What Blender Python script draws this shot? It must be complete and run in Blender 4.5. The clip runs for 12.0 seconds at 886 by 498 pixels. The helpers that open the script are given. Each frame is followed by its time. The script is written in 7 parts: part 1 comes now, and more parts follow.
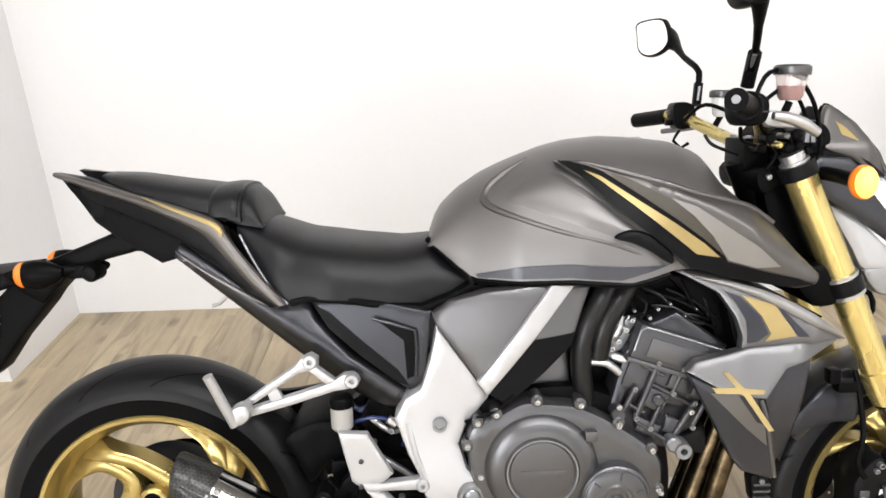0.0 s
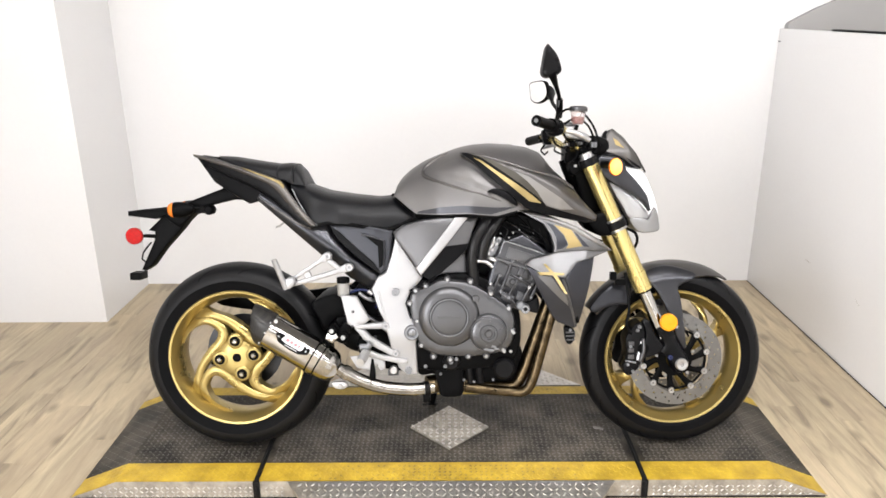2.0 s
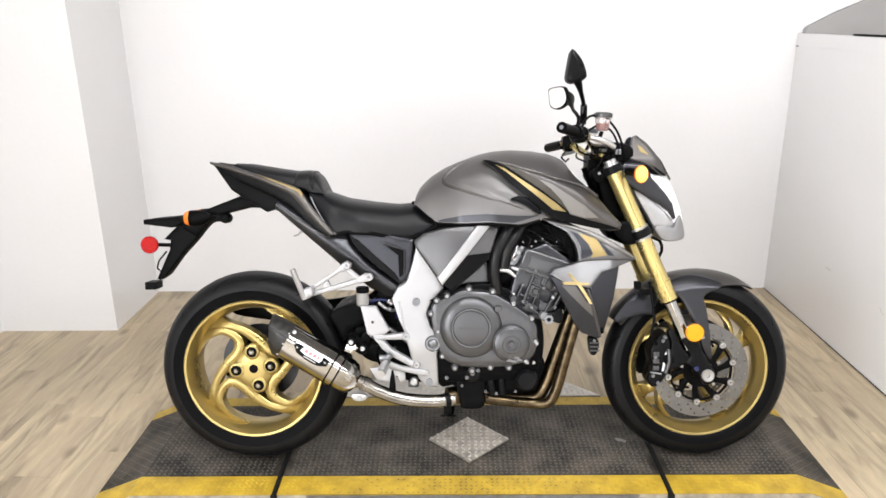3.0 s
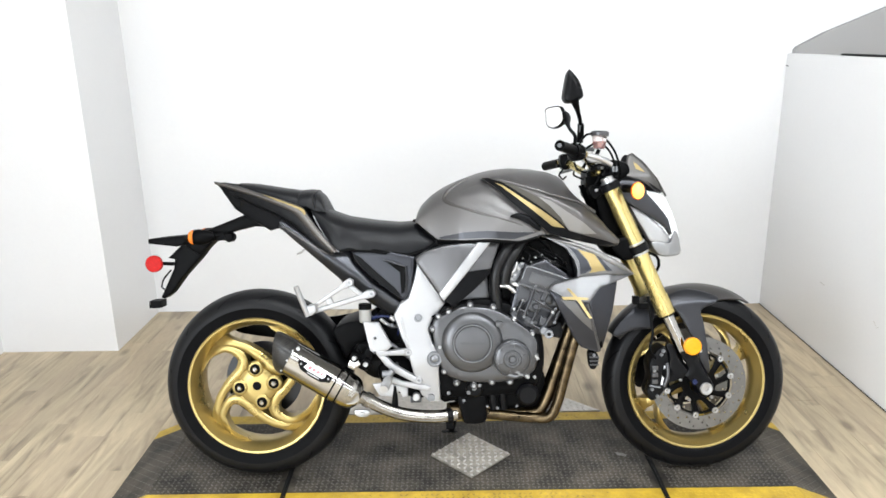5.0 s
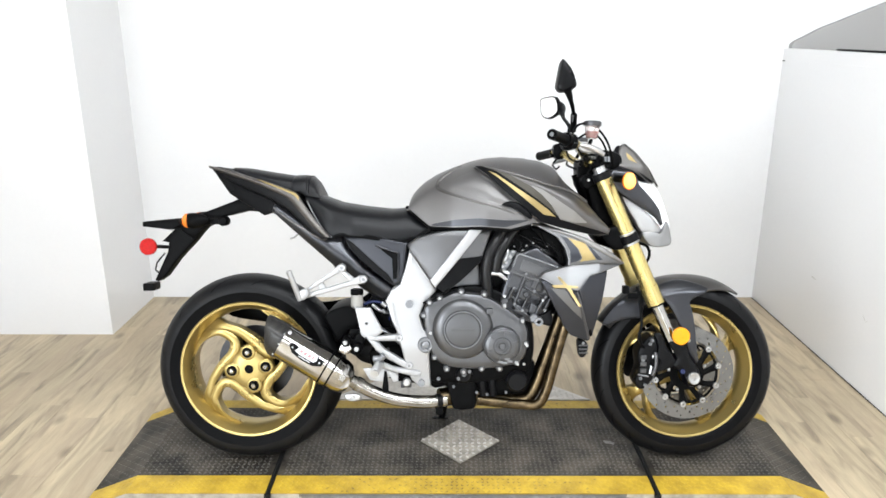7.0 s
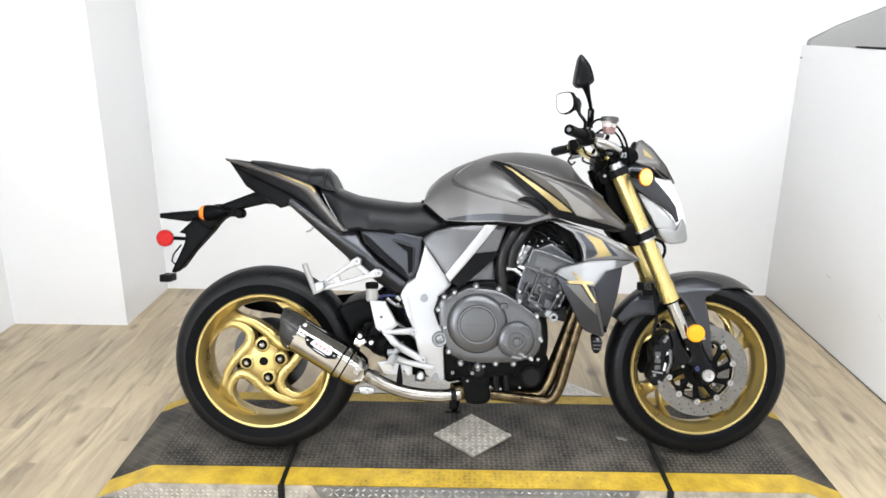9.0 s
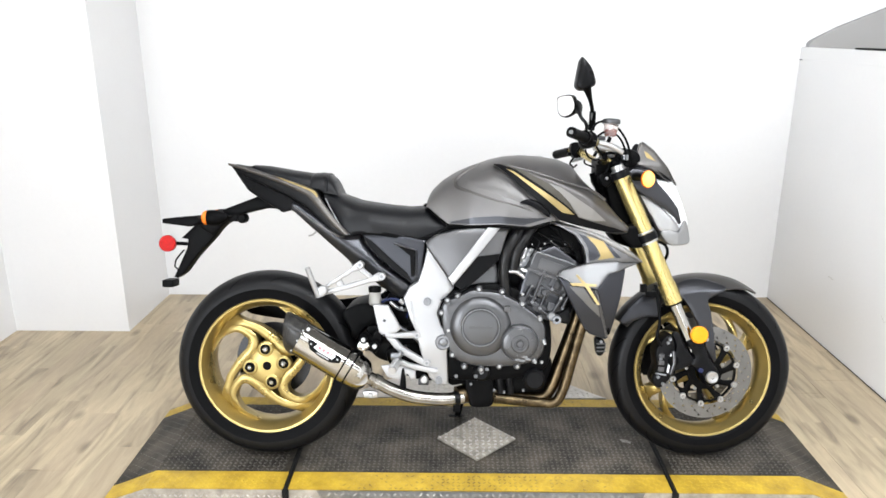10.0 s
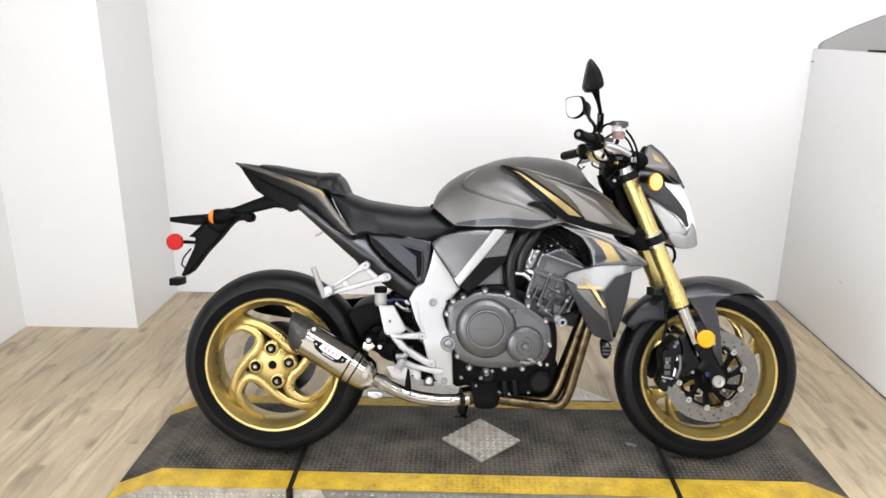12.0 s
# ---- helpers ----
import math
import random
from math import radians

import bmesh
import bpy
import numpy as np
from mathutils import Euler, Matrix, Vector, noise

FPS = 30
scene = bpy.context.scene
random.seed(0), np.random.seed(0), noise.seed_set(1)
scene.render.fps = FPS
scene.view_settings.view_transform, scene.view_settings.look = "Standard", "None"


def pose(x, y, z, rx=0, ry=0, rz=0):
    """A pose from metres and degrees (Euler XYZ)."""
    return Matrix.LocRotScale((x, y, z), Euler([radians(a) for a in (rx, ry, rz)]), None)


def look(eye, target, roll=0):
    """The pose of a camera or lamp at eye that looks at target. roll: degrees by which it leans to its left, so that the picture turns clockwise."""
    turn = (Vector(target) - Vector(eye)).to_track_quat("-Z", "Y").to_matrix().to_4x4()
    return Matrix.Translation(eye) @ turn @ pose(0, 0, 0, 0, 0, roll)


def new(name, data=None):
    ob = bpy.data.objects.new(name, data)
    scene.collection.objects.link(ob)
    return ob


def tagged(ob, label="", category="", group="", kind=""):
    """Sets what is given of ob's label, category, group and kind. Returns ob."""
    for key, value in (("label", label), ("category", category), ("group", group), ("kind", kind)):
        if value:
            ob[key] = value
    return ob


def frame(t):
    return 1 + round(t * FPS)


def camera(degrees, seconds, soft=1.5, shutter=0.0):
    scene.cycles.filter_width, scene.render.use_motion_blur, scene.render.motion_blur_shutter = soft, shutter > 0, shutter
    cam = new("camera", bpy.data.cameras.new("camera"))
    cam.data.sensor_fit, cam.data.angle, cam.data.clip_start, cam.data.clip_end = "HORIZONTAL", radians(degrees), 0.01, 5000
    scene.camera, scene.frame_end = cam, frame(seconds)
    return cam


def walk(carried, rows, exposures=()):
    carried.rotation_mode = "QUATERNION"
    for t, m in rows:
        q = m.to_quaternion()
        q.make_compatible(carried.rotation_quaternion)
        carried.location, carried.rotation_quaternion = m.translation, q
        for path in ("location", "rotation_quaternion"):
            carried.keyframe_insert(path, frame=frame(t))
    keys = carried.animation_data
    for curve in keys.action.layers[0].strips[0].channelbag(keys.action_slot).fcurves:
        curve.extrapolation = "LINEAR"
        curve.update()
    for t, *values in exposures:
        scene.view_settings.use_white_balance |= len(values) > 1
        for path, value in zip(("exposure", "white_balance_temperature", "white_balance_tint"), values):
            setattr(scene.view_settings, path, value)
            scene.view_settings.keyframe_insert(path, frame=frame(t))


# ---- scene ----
cam = camera(63.0, 12.0, soft=1.6)
PATH = [
    (0, (-0.163, -1.059, 1.298), (-0.171, 0.793, 0.543), -2.0),
    (0.2, (-0.153, -1.218, 1.361), (-0.195, 0.655, 0.66), -1.0),
    (0.5, (-0.092, -1.466, 1.378), (-0.188, 0.429, 0.745), -0.1),
    (0.6, (-0.069, -1.543, 1.378), (-0.17, 0.357, 0.764), -0.7),
    (1, (-0.104, -1.798, 1.376), (-0.061, 0.121, 0.817), 0.9),
    (1.5, (-0.087, -2.049, 1.408), (-0.127, -0.137, 0.821), 0.2),
    (2, (-0.018, -2.144, 1.404), (-0.033, -0.245, 0.776), -0.5),
    (2.5, (-0.041, -2.126, 1.412), (-0.062, -0.225, 0.791), -1.2),
    (3, (-0.076, -2.099, 1.403), (-0.098, -0.196, 0.788), -0.6),
    (3.2, (-0.088, -2.088, 1.401), (-0.108, -0.185, 0.788), 0.1),
    (5, (-0.094, -2.138, 1.403), (-0.102, -0.218, 0.842), -0.9),
    (5.5, (-0.091, -2.149, 1.4), (-0.082, -0.235, 0.818), -0.4),
    (6, (-0.075, -2.156, 1.4), (-0.053, -0.243, 0.817), -0.5),
    (6.5, (-0.087, -2.159, 1.398), (-0.08, -0.242, 0.827), 0.1),
    (7, (-0.074, -2.159, 1.39), (-0.078, -0.245, 0.81), -0.0),
    (7.5, (-0.082, -2.158, 1.388), (-0.09, -0.247, 0.799), 0.2),
    (9.5, (-0.097, -2.164, 1.389), (-0.131, -0.255, 0.796), 0.3),
    (10, (-0.102, -2.165, 1.384), (-0.131, -0.251, 0.804), -0.0),
    (10.5, (-0.093, -2.164, 1.386), (-0.129, -0.253, 0.8), -0.1),
    (11, (-0.086, -2.165, 1.393), (-0.154, -0.25, 0.819), -0.5),
    (11.5, (-0.104, -2.162, 1.394), (-0.186, -0.249, 0.815), -0.0),
    (12, (-0.093, -2.159, 1.392), (-0.147, -0.247, 0.807), 0.3),
]
walk(cam, [(t, look(eye, target, roll)) for t, eye, target, roll in PATH],
     [(0.0, -0.48, 6900, 15), (1.0, -0.46, 6950, 16), (3.0, -0.61, 6820, 15.5), (5.0, -0.52, 6500, 11), (7.5, -0.45, 6500, 11), (9.5, -0.44, 6520, 12), (10.5, -0.51, 6580, 12.5), (12.0, -0.6, 6700, 14)])

# lamp panels: x, y, width, depth, watts; the last is added to brighten the return wall
LAMPS = [(-0.7, -0.9, 1.2, 0.4, 28), (0.8, -0.9, 1.2, 0.4, 28), (-0.7, -2.7, 1.2, 0.4, 80), (0.8, -2.7, 1.2, 0.4, 130), (-0.8, -5.2, 1.2, 0.4, 24), (0.8, -5.2, 1.2, 0.4, 24), (2.45, -2.9, 1.2, 0.4, 130)]
# daylight in the added, unseen windows behind the viewer and beside, watts
DAYLIGHT = (55, 55, 300)

# ---- world, lights, exposure ----
world = bpy.data.worlds.new("world")
scene.world = world
world.use_nodes = True
world.node_tree.nodes["Background"].inputs[0].default_value = (0.95, 0.97, 1.0, 1)
world.node_tree.nodes["Background"].inputs[1].default_value = 0.05

FLOOR = -0.062      # the wooden floor; the deck of the platform is at 0
CEIL = 3.7


# ---- materials ----
def nodes(name):
    m = bpy.data.materials.new(name)
    m.use_nodes = True
    t = m.node_tree
    return m, t, t.nodes["Principled BSDF"]


def surface(name, colour, rough=0.5, metal=0.0, var=0.12, scale=9.0, fine=160.0, bump=0.05, coat=0.0, stretch=(1, 1, 1), tint=None, rvar=0.08, random_tone=0.0, spec=0.5, edges=(0.4, 0.95)):
    """A worn surface: base colour varied by large stains and fine grain, uneven gloss, fine relief."""
    m, t, p = nodes(name)
    n, link = t.nodes, t.links.new
    co = n.new("ShaderNodeTexCoord")
    mp = n.new("ShaderNodeMapping")
    mp.inputs["Scale"].default_value = stretch
    link(co.outputs["Object"], mp.inputs[0])
    big, small = n.new("ShaderNodeTexNoise"), n.new("ShaderNodeTexNoise")
    big.inputs["Scale"].default_value, big.inputs["Detail"].default_value = scale, 5
    small.inputs["Scale"].default_value, small.inputs["Detail"].default_value = fine, 3
    link(mp.outputs[0], big.inputs[0]), link(mp.outputs[0], small.inputs[0])
    add = n.new("ShaderNodeMath")
    add.operation = "MULTIPLY_ADD"
    add.inputs[1].default_value = 0.35
    link(small.outputs[0], add.inputs[0]), link(big.outputs[0], add.inputs[2])
    ramp = n.new("ShaderNodeMapRange")
    ramp.inputs["From Min"].default_value, ramp.inputs["From Max"].default_value = edges
    link(add.outputs[0], ramp.inputs[0])
    mix = n.new("ShaderNodeMix")
    mix.data_type = "RGBA"
    lo = [c * (1 - var) for c in colour]
    hi = [min(1, c * (1 + var)) for c in (tint or colour)]
    mix.inputs["A"].default_value, mix.inputs["B"].default_value = (*lo, 1), (*hi, 1)
    link(ramp.outputs[0], mix.inputs["Factor"])
    out = mix.outputs["Result"]
    if random_tone:
        info, hsv = n.new("ShaderNodeObjectInfo"), n.new("ShaderNodeHueSaturation")
        mr = n.new("ShaderNodeMapRange")
        mr.inputs["To Min"].default_value, mr.inputs["To Max"].default_value = 1 - random_tone, 1 + random_tone
        link(info.outputs["Random"], mr.inputs[0]), link(mr.outputs[0], hsv.inputs["Value"]), link(out, hsv.inputs["Color"])
        out = hsv.outputs[0]
    link(out, p.inputs["Base Color"])
    rr = n.new("ShaderNodeMapRange")
    rr.inputs["To Min"].default_value, rr.inputs["To Max"].default_value = max(0.02, rough - rvar), min(1, rough + rvar)
    link(big.outputs[0], rr.inputs[0]), link(rr.outputs[0], p.inputs["Roughness"])
    p.inputs["Metallic"].default_value = metal
    p.inputs["Specular IOR Level"].default_value = spec
    p.inputs["Coat Weight"].default_value = coat
    p.inputs["Coat Roughness"].default_value = 0.12
    if bump:
        b = n.new("ShaderNodeBump")
        b.inputs["Strength"].default_value, b.inputs["Distance"].default_value = bump, 0.002
        link(small.outputs[0], b.inputs["Height"]), link(b.outputs[0], p.inputs["Normal"])
    return m


def glowing(name, colour, strength):
    m, t, p = nodes(name)
    p.inputs["Base Color"].default_value = (*colour, 1)
    p.inputs["Emission Color"].default_value = (*colour, 1)
    p.inputs["Emission Strength"].default_value = strength
    return m


def clear(name, colour, rough=0.05, amount=0.7):
    m, t, p = nodes(name)
    p.inputs["Base Color"].default_value = (*colour, 1)
    p.inputs["Roughness"].default_value = rough
    p.inputs["Transmission Weight"].default_value = amount
    p.inputs["IOR"].default_value = 1.45
    return m


def carbon_weave(name):
    m, t, p = nodes(name)
    n, link = t.nodes, t.links.new
    co, ch, bp = n.new("ShaderNodeTexCoord"), n.new("ShaderNodeTexChecker"), n.new("ShaderNodeMapping")
    bp.inputs["Rotation"].default_value = (0, radians(33), 0)
    ch.inputs["Scale"].default_value = 210
    ch.inputs["Color1"].default_value, ch.inputs["Color2"].default_value = (0.007, 0.007, 0.0075, 1), (0.03, 0.0275, 0.024, 1)
    link(co.outputs["Object"], bp.inputs[0]), link(bp.outputs[0], ch.inputs[0]), link(ch.outputs[0], p.inputs["Base Color"])
    p.inputs["Roughness"].default_value = 0.38
    p.inputs["Specular IOR Level"].default_value = 0.3
    p.inputs["Coat Weight"].default_value = 0.15
    return m


def plank_wood(name):
    """Two-strip oak laminate: strips with their own tone, broad smoky streaks along y, knots."""
    m, t, p = nodes(name)
    n, link = t.nodes, t.links.new

    def math_node(op, a, b=None, c=None):
        k = n.new("ShaderNodeMath")
        k.operation = op
        for i, v in enumerate((a, b, c)):
            if v is None:
                continue
            if isinstance(v, (int, float)):
                k.inputs[i].default_value = v
            else:
                link(v, k.inputs[i])
        return k.outputs[0]

    co = n.new("ShaderNodeNewGeometry")
    sep = n.new("ShaderNodeSeparateXYZ")
    link(co.outputs["Position"], sep.inputs[0])
    strip = math_node("FLOOR", math_node("MULTIPLY_ADD", sep.outputs[0], 1 / STRIP, -0.053))
    wn = n.new("ShaderNodeTexWhiteNoise")
    wn.noise_dimensions = "1D"
    link(strip, wn.inputs["W"])
    along = math_node("FLOOR", math_node("ADD", math_node("MULTIPLY", sep.outputs[1], 1 / 0.8), math_node("MULTIPLY", wn.outputs[0], 7.0)))
    cell = n.new("ShaderNodeCombineXYZ")
    link(strip, cell.inputs[0]), link(along, cell.inputs[1])
    tone = n.new("ShaderNodeTexWhiteNoise")
    tone.noise_dimensions = "2D"
    link(cell.outputs[0], tone.inputs["Vector"])
    shift = n.new("ShaderNodeVectorMath")
    shift.operation = "MULTIPLY_ADD"
    shift.inputs[1].default_value = (5.3, 9.1, 3.7)
    link(tone.outputs["Color"], shift.inputs[0]), link(co.outputs["Position"], shift.inputs[2])
    mp = n.new("ShaderNodeMapping")
    mp.inputs["Scale"].default_value = (11, 1.25, 1)
    link(shift.outputs[0], mp.inputs[0])
    grain, blot, fine = (n.new("ShaderNodeTexNoise") for _ in range(3))
    grain.inputs["Scale"].default_value, grain.inputs["Detail"].default_value, grain.inputs["Distortion"].default_value = 1.7, 6, 1.1
    blot.inputs["Scale"].default_value, blot.inputs["Detail"].default_value = 1.3, 4
    fine.inputs["Scale"].default_value, fine.inputs["Detail"].default_value = 14, 4
    link(mp.outputs[0], grain.inputs[0]), link(mp.outputs[0], fine.inputs[0]), link(co.outputs["Position"], blot.inputs[0])
    ramp = n.new("ShaderNodeValToRGB")
    els = ramp.color_ramp.elements
    els[0].position, els[0].color = 0.3, (0.225, 0.177, 0.123, 1)
    els[1].position, els[1].color = 0.72, (0.555, 0.457, 0.305, 1)
    mid = els.new(0.5)
    mid.color = (0.43, 0.348, 0.231, 1)
    link(grain.outputs[0], ramp.inputs[0])
    mix = n.new("ShaderNodeMix")
    mix.data_type = "RGBA"
    mix.inputs["B"].default_value = (0.325, 0.256, 0.174, 1)
    mr = n.new("ShaderNodeMapRange")
    mr.inputs["From Min"].default_value, mr.inputs["From Max"].default_value, mr.inputs["To Max"].default_value = 0.55, 0.95, 0.75
    link(tone.outputs["Value"], mr.inputs[0]), link(mr.outputs[0], mix.inputs["Factor"]), link(ramp.outputs[0], mix.inputs["A"])
    hsv = n.new("ShaderNodeHueSaturation")
    value = math_node("MULTIPLY_ADD", tone.outputs["Value"], 0.28, 0.82)
    # knots: small dark ovals, few and far between
    kmap, knot = n.new("ShaderNodeMapping"), n.new("ShaderNodeTexVoronoi")
    kmap.inputs["Scale"].default_value = (6.0, 3.2, 1)
    knot.inputs["Scale"].default_value = 1.0
    link(shift.outputs[0], kmap.inputs[0]), link(kmap.outputs[0], knot.inputs["Vector"])
    spot = n.new("ShaderNodeMapRange")
    spot.inputs["From Min"].default_value, spot.inputs["From Max"].default_value = 0.06, 0.17
    spot.inputs["To Min"].default_value, spot.inputs["To Max"].default_value = 0.55, 1.0
    link(knot.outputs["Distance"], spot.inputs[0])
    shade = math_node("MULTIPLY", math_node("MULTIPLY_ADD", blot.outputs[0], 0.7, 0.65), math_node("MULTIPLY_ADD", fine.outputs[0], 0.3, 0.85))
    link(math_node("MULTIPLY", math_node("MULTIPLY", value, shade), spot.outputs[0]), hsv.inputs["Value"])
    link(mix.outputs["Result"], hsv.inputs["Color"]), link(hsv.outputs[0], p.inputs["Base Color"])
    p.inputs["Roughness"].default_value = 0.4
    b = n.new("ShaderNodeBump")
    b.inputs["Strength"].default_value, b.inputs["Distance"].default_value = 0.12, 0.002
    link(fine.outputs[0], b.inputs["Height"]), link(b.outputs[0], p.inputs["Normal"])
    return m


STRIP = 0.095
WALL = surface("white_wall_panel", (0.76, 0.758, 0.76), 0.32, var=0.025, scale=1.3, fine=60, bump=0.03, rvar=0.06)
CEILING = surface("dark_grey_ceiling", (0.2, 0.195, 0.19), 0.8, var=0.03, scale=2, bump=0.05)
GREY_WALL = surface("brown_shop_wall", (0.13, 0.105, 0.085), 0.7, var=0.04, scale=2, bump=0.05)
WOOD = plank_wood("oak_plank")
DECK = surface("worn_black_deck_paint", (0.024, 0.0218, 0.0188), 0.5, var=0.45, scale=8, fine=70, bump=0.4, tint=(0.055, 0.047, 0.037), spec=0.15, edges=(0.5, 0.85))
YELLOW = surface("worn_yellow_paint", (0.36, 0.225, 0.018), 0.5, var=0.22, scale=13, fine=60, bump=0.2, tint=(0.47, 0.315, 0.028))
STEEL_BRIGHT = surface("rubbed_tread_bar", (0.5, 0.475, 0.435), 0.4, 0.6, var=0.25, scale=14, fine=120, bump=0.1)
STEEL = surface("bare_tread_plate", (0.36, 0.33, 0.285), 0.46, 0.6, var=0.4, scale=26, fine=120, bump=0.1)
FLAP = surface("bright_flap_plate", (0.5, 0.48, 0.45), 0.33, 0.85, var=0.25, scale=40, fine=150, bump=0.3)
YELLOW_DIRTY = surface("rubbed_yellow_paint", (0.15, 0.1, 0.022), 0.5, var=0.4, scale=13, fine=90, bump=0.15, tint=(0.3, 0.2, 0.03))
DECK_BAR = surface("worn_tread_bar", (0.048, 0.044, 0.039), 0.45, var=0.45, scale=8, fine=120, bump=0.1, tint=(0.09, 0.081, 0.069), spec=0.3)
WALL_MARK = surface("grey_smudge", (0.62, 0.61, 0.59), 0.5, var=0.1)
SCUFF = surface("scraped_bare_plate", (0.2, 0.19, 0.175), 0.5, 0.3, var=0.3, scale=40)
SEAM = surface("black_joint", (0.006, 0.006, 0.006), 0.7, var=0.2, spec=0.2)
PAINT = surface("matte_graphite_paint", (0.14, 0.135, 0.133), 0.43, 0.78, var=0.06, scale=5, fine=600, bump=0.015)
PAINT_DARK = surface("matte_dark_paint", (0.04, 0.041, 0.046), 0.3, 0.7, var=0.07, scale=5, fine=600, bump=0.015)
PAINT_LIGHT = surface("silver_grey_paint", (0.135, 0.134, 0.136), 0.38, 0.8, var=0.05, scale=6, fine=600, bump=0.012)
PAINT_NIGHT = surface("slate_blue_satin_paint", (0.036, 0.038, 0.046), 0.32, 0.65, var=0.07, scale=5, fine=600, bump=0.012)
PAINT_SILVER = surface("pale_silver_paint", (0.24, 0.24, 0.243), 0.38, 0.5, var=0.05, scale=6, fine=600, bump=0.012)
PAINT_COVER = surface("slate_grey_paint", (0.1, 0.099, 0.102), 0.38, 0.75, var=0.06, scale=5, fine=600, bump=0.012)
PAINT_FLASH = surface("satin_grey_flash", (0.1, 0.092, 0.085), 0.42, 0.6, var=0.05, scale=6, fine=600, bump=0.01)
PAINT_GUARD = surface("blue_black_satin_paint", (0.016, 0.0165, 0.0195), 0.3, 0.4, var=0.07, scale=5, fine=600, bump=0.012)
OLIVE = surface("dark_olive_graphic", (0.048, 0.043, 0.034), 0.4, 0.45, var=0.06, scale=6, fine=600, bump=0.01)
PAINT_FLASH_PALE = surface("pale_grey_flash", (0.2, 0.195, 0.19), 0.42, 0.55, var=0.05, scale=6, fine=600, bump=0.01)
PAINT_BLUE = surface("blue_grey_satin_paint", (0.024, 0.025, 0.03), 0.32, 0.6, var=0.07, scale=5, fine=600, bump=0.015)
PAINT_MID = surface("dark_bronze_grey_paint", (0.098, 0.093, 0.09), 0.38, 0.78, var=0.06, scale=5, fine=600, bump=0.012)
SHELL = surface("satin_black_shell", (0.004, 0.004, 0.0045), 0.3, var=0.1, bump=0.02, spec=0.1)
PAINT_WHITE = surface("white_graphic", (0.75, 0.76, 0.78), 0.35, 0.1, var=0.04)
BLACK_GLOSS = surface("black_graphic", (0.004, 0.004, 0.0045), 0.35, 0.0, var=0.1, spec=0.06)
GOLD_PAINT = surface("gold_graphic", (0.285, 0.212, 0.085), 0.4, 0.45, var=0.08)
GOLD_WHEEL = surface("gold_wheel_enamel", (0.365, 0.275, 0.1), 0.29, 0.8, var=0.07, scale=8, fine=500, bump=0.012)
GOLD_FORK = surface("gold_anodised", (0.56, 0.45, 0.18), 0.27, 0.85, var=0.08, scale=6, stretch=(1, 1, 0.2), bump=0.01)
SILVER = surface("silver_frame_enamel", (0.36, 0.36, 0.365), 0.36, 0.5, var=0.04, scale=7, fine=400, bump=0.012)
ALLOY = surface("brushed_alloy", (0.42, 0.42, 0.42), 0.32, 0.9, var=0.06, scale=12, bump=0.02)
ALLOY_DULL = surface("dull_grey_alloy", (0.2, 0.205, 0.215), 0.35, 0.7, var=0.1)
CHROME = surface("polished_stainless", (0.39, 0.38, 0.36), 0.12, 1.0, var=0.05, scale=10, fine=300, bump=0.006, rvar=0.05)
PIPE = surface("grimy_stainless", (0.3, 0.285, 0.26), 0.24, 1.0, var=0.25, scale=22, fine=200, bump=0.02, rvar=0.12)
BURNT = surface("heat_tinted_stainless", (0.028, 0.022, 0.014), 0.3, 1.0, var=0.5, scale=24, bump=0.05, tint=(0.095, 0.069, 0.039))
ENGINE = surface("graphite_engine_enamel", (0.09, 0.0905, 0.094), 0.33, 0.8, var=0.08, scale=8, fine=300, bump=0.03)
ENGINE_HI = surface("grey_engine_block", (0.055, 0.056, 0.06), 0.36, 0.65, var=0.1, scale=10, fine=250, bump=0.04)
BLACK = surface("black_plastic", (0.002, 0.002, 0.0022), 0.4, var=0.2, scale=14, bump=0.06, spec=0.05)
HOSE = surface("black_rubber_hose", (0.006, 0.006, 0.0064), 0.3, var=0.15, bump=0.03, spec=0.25)
RUBBER = surface("tyre_sidewall_rubber", (0.0022, 0.0022, 0.0026), 0.45, var=0.2, scale=12, bump=0.06, spec=0.05)
TREAD_DARK = surface("black_tread_rubber", (0.004, 0.004, 0.0045), 0.36, var=0.3, scale=7, fine=220, bump=0.1, spec=0.15)
TREAD = surface("dusty_tread_rubber", (0.0055, 0.0055, 0.006), 0.42, var=0.4, scale=7, fine=220, bump=0.15, spec=0.17)
VINYL = surface("black_seat_vinyl", (0.006, 0.0062, 0.0072), 0.4, var=0.1, scale=10, fine=900, bump=0.12, spec=0.22)
DISC = surface("brake_disc_steel", (0.17, 0.168, 0.163), 0.3, 0.9, var=0.1, scale=30, bump=0.02)
MIRROR = surface("mirror_glass", (0.9, 0.9, 0.9), 0.03, 1.0, var=0.01, bump=0, rvar=0.01)
AMBER = surface("amber_reflector", (0.72, 0.27, 0.006), 0.3, var=0.1, scale=60, fine=400, bump=0.1, spec=0.3)
RED = surface("red_reflector", (0.36, 0.006, 0.005), 0.3, var=0.25, scale=90, fine=400, bump=0.3, spec=0.12)
ORANGE = surface("orange_lens", (0.8, 0.19, 0.015), 0.25, var=0.1, scale=60, bump=0.1, coat=0.2)
AMBER_LIT = glowing("lit_amber_lens", (1.0, 0.5, 0.1), 1.9)
SMOKE = surface("smoked_screen", (0.05, 0.047, 0.044), 0.2, 0.2, var=0.06)
HEADLAMP = glowing("lit_headlamp_lens", (0.85, 0.86, 0.88), 0.22)
LENS = clear("clear_lens", (0.9, 0.9, 0.9), 0.05, 0.45)
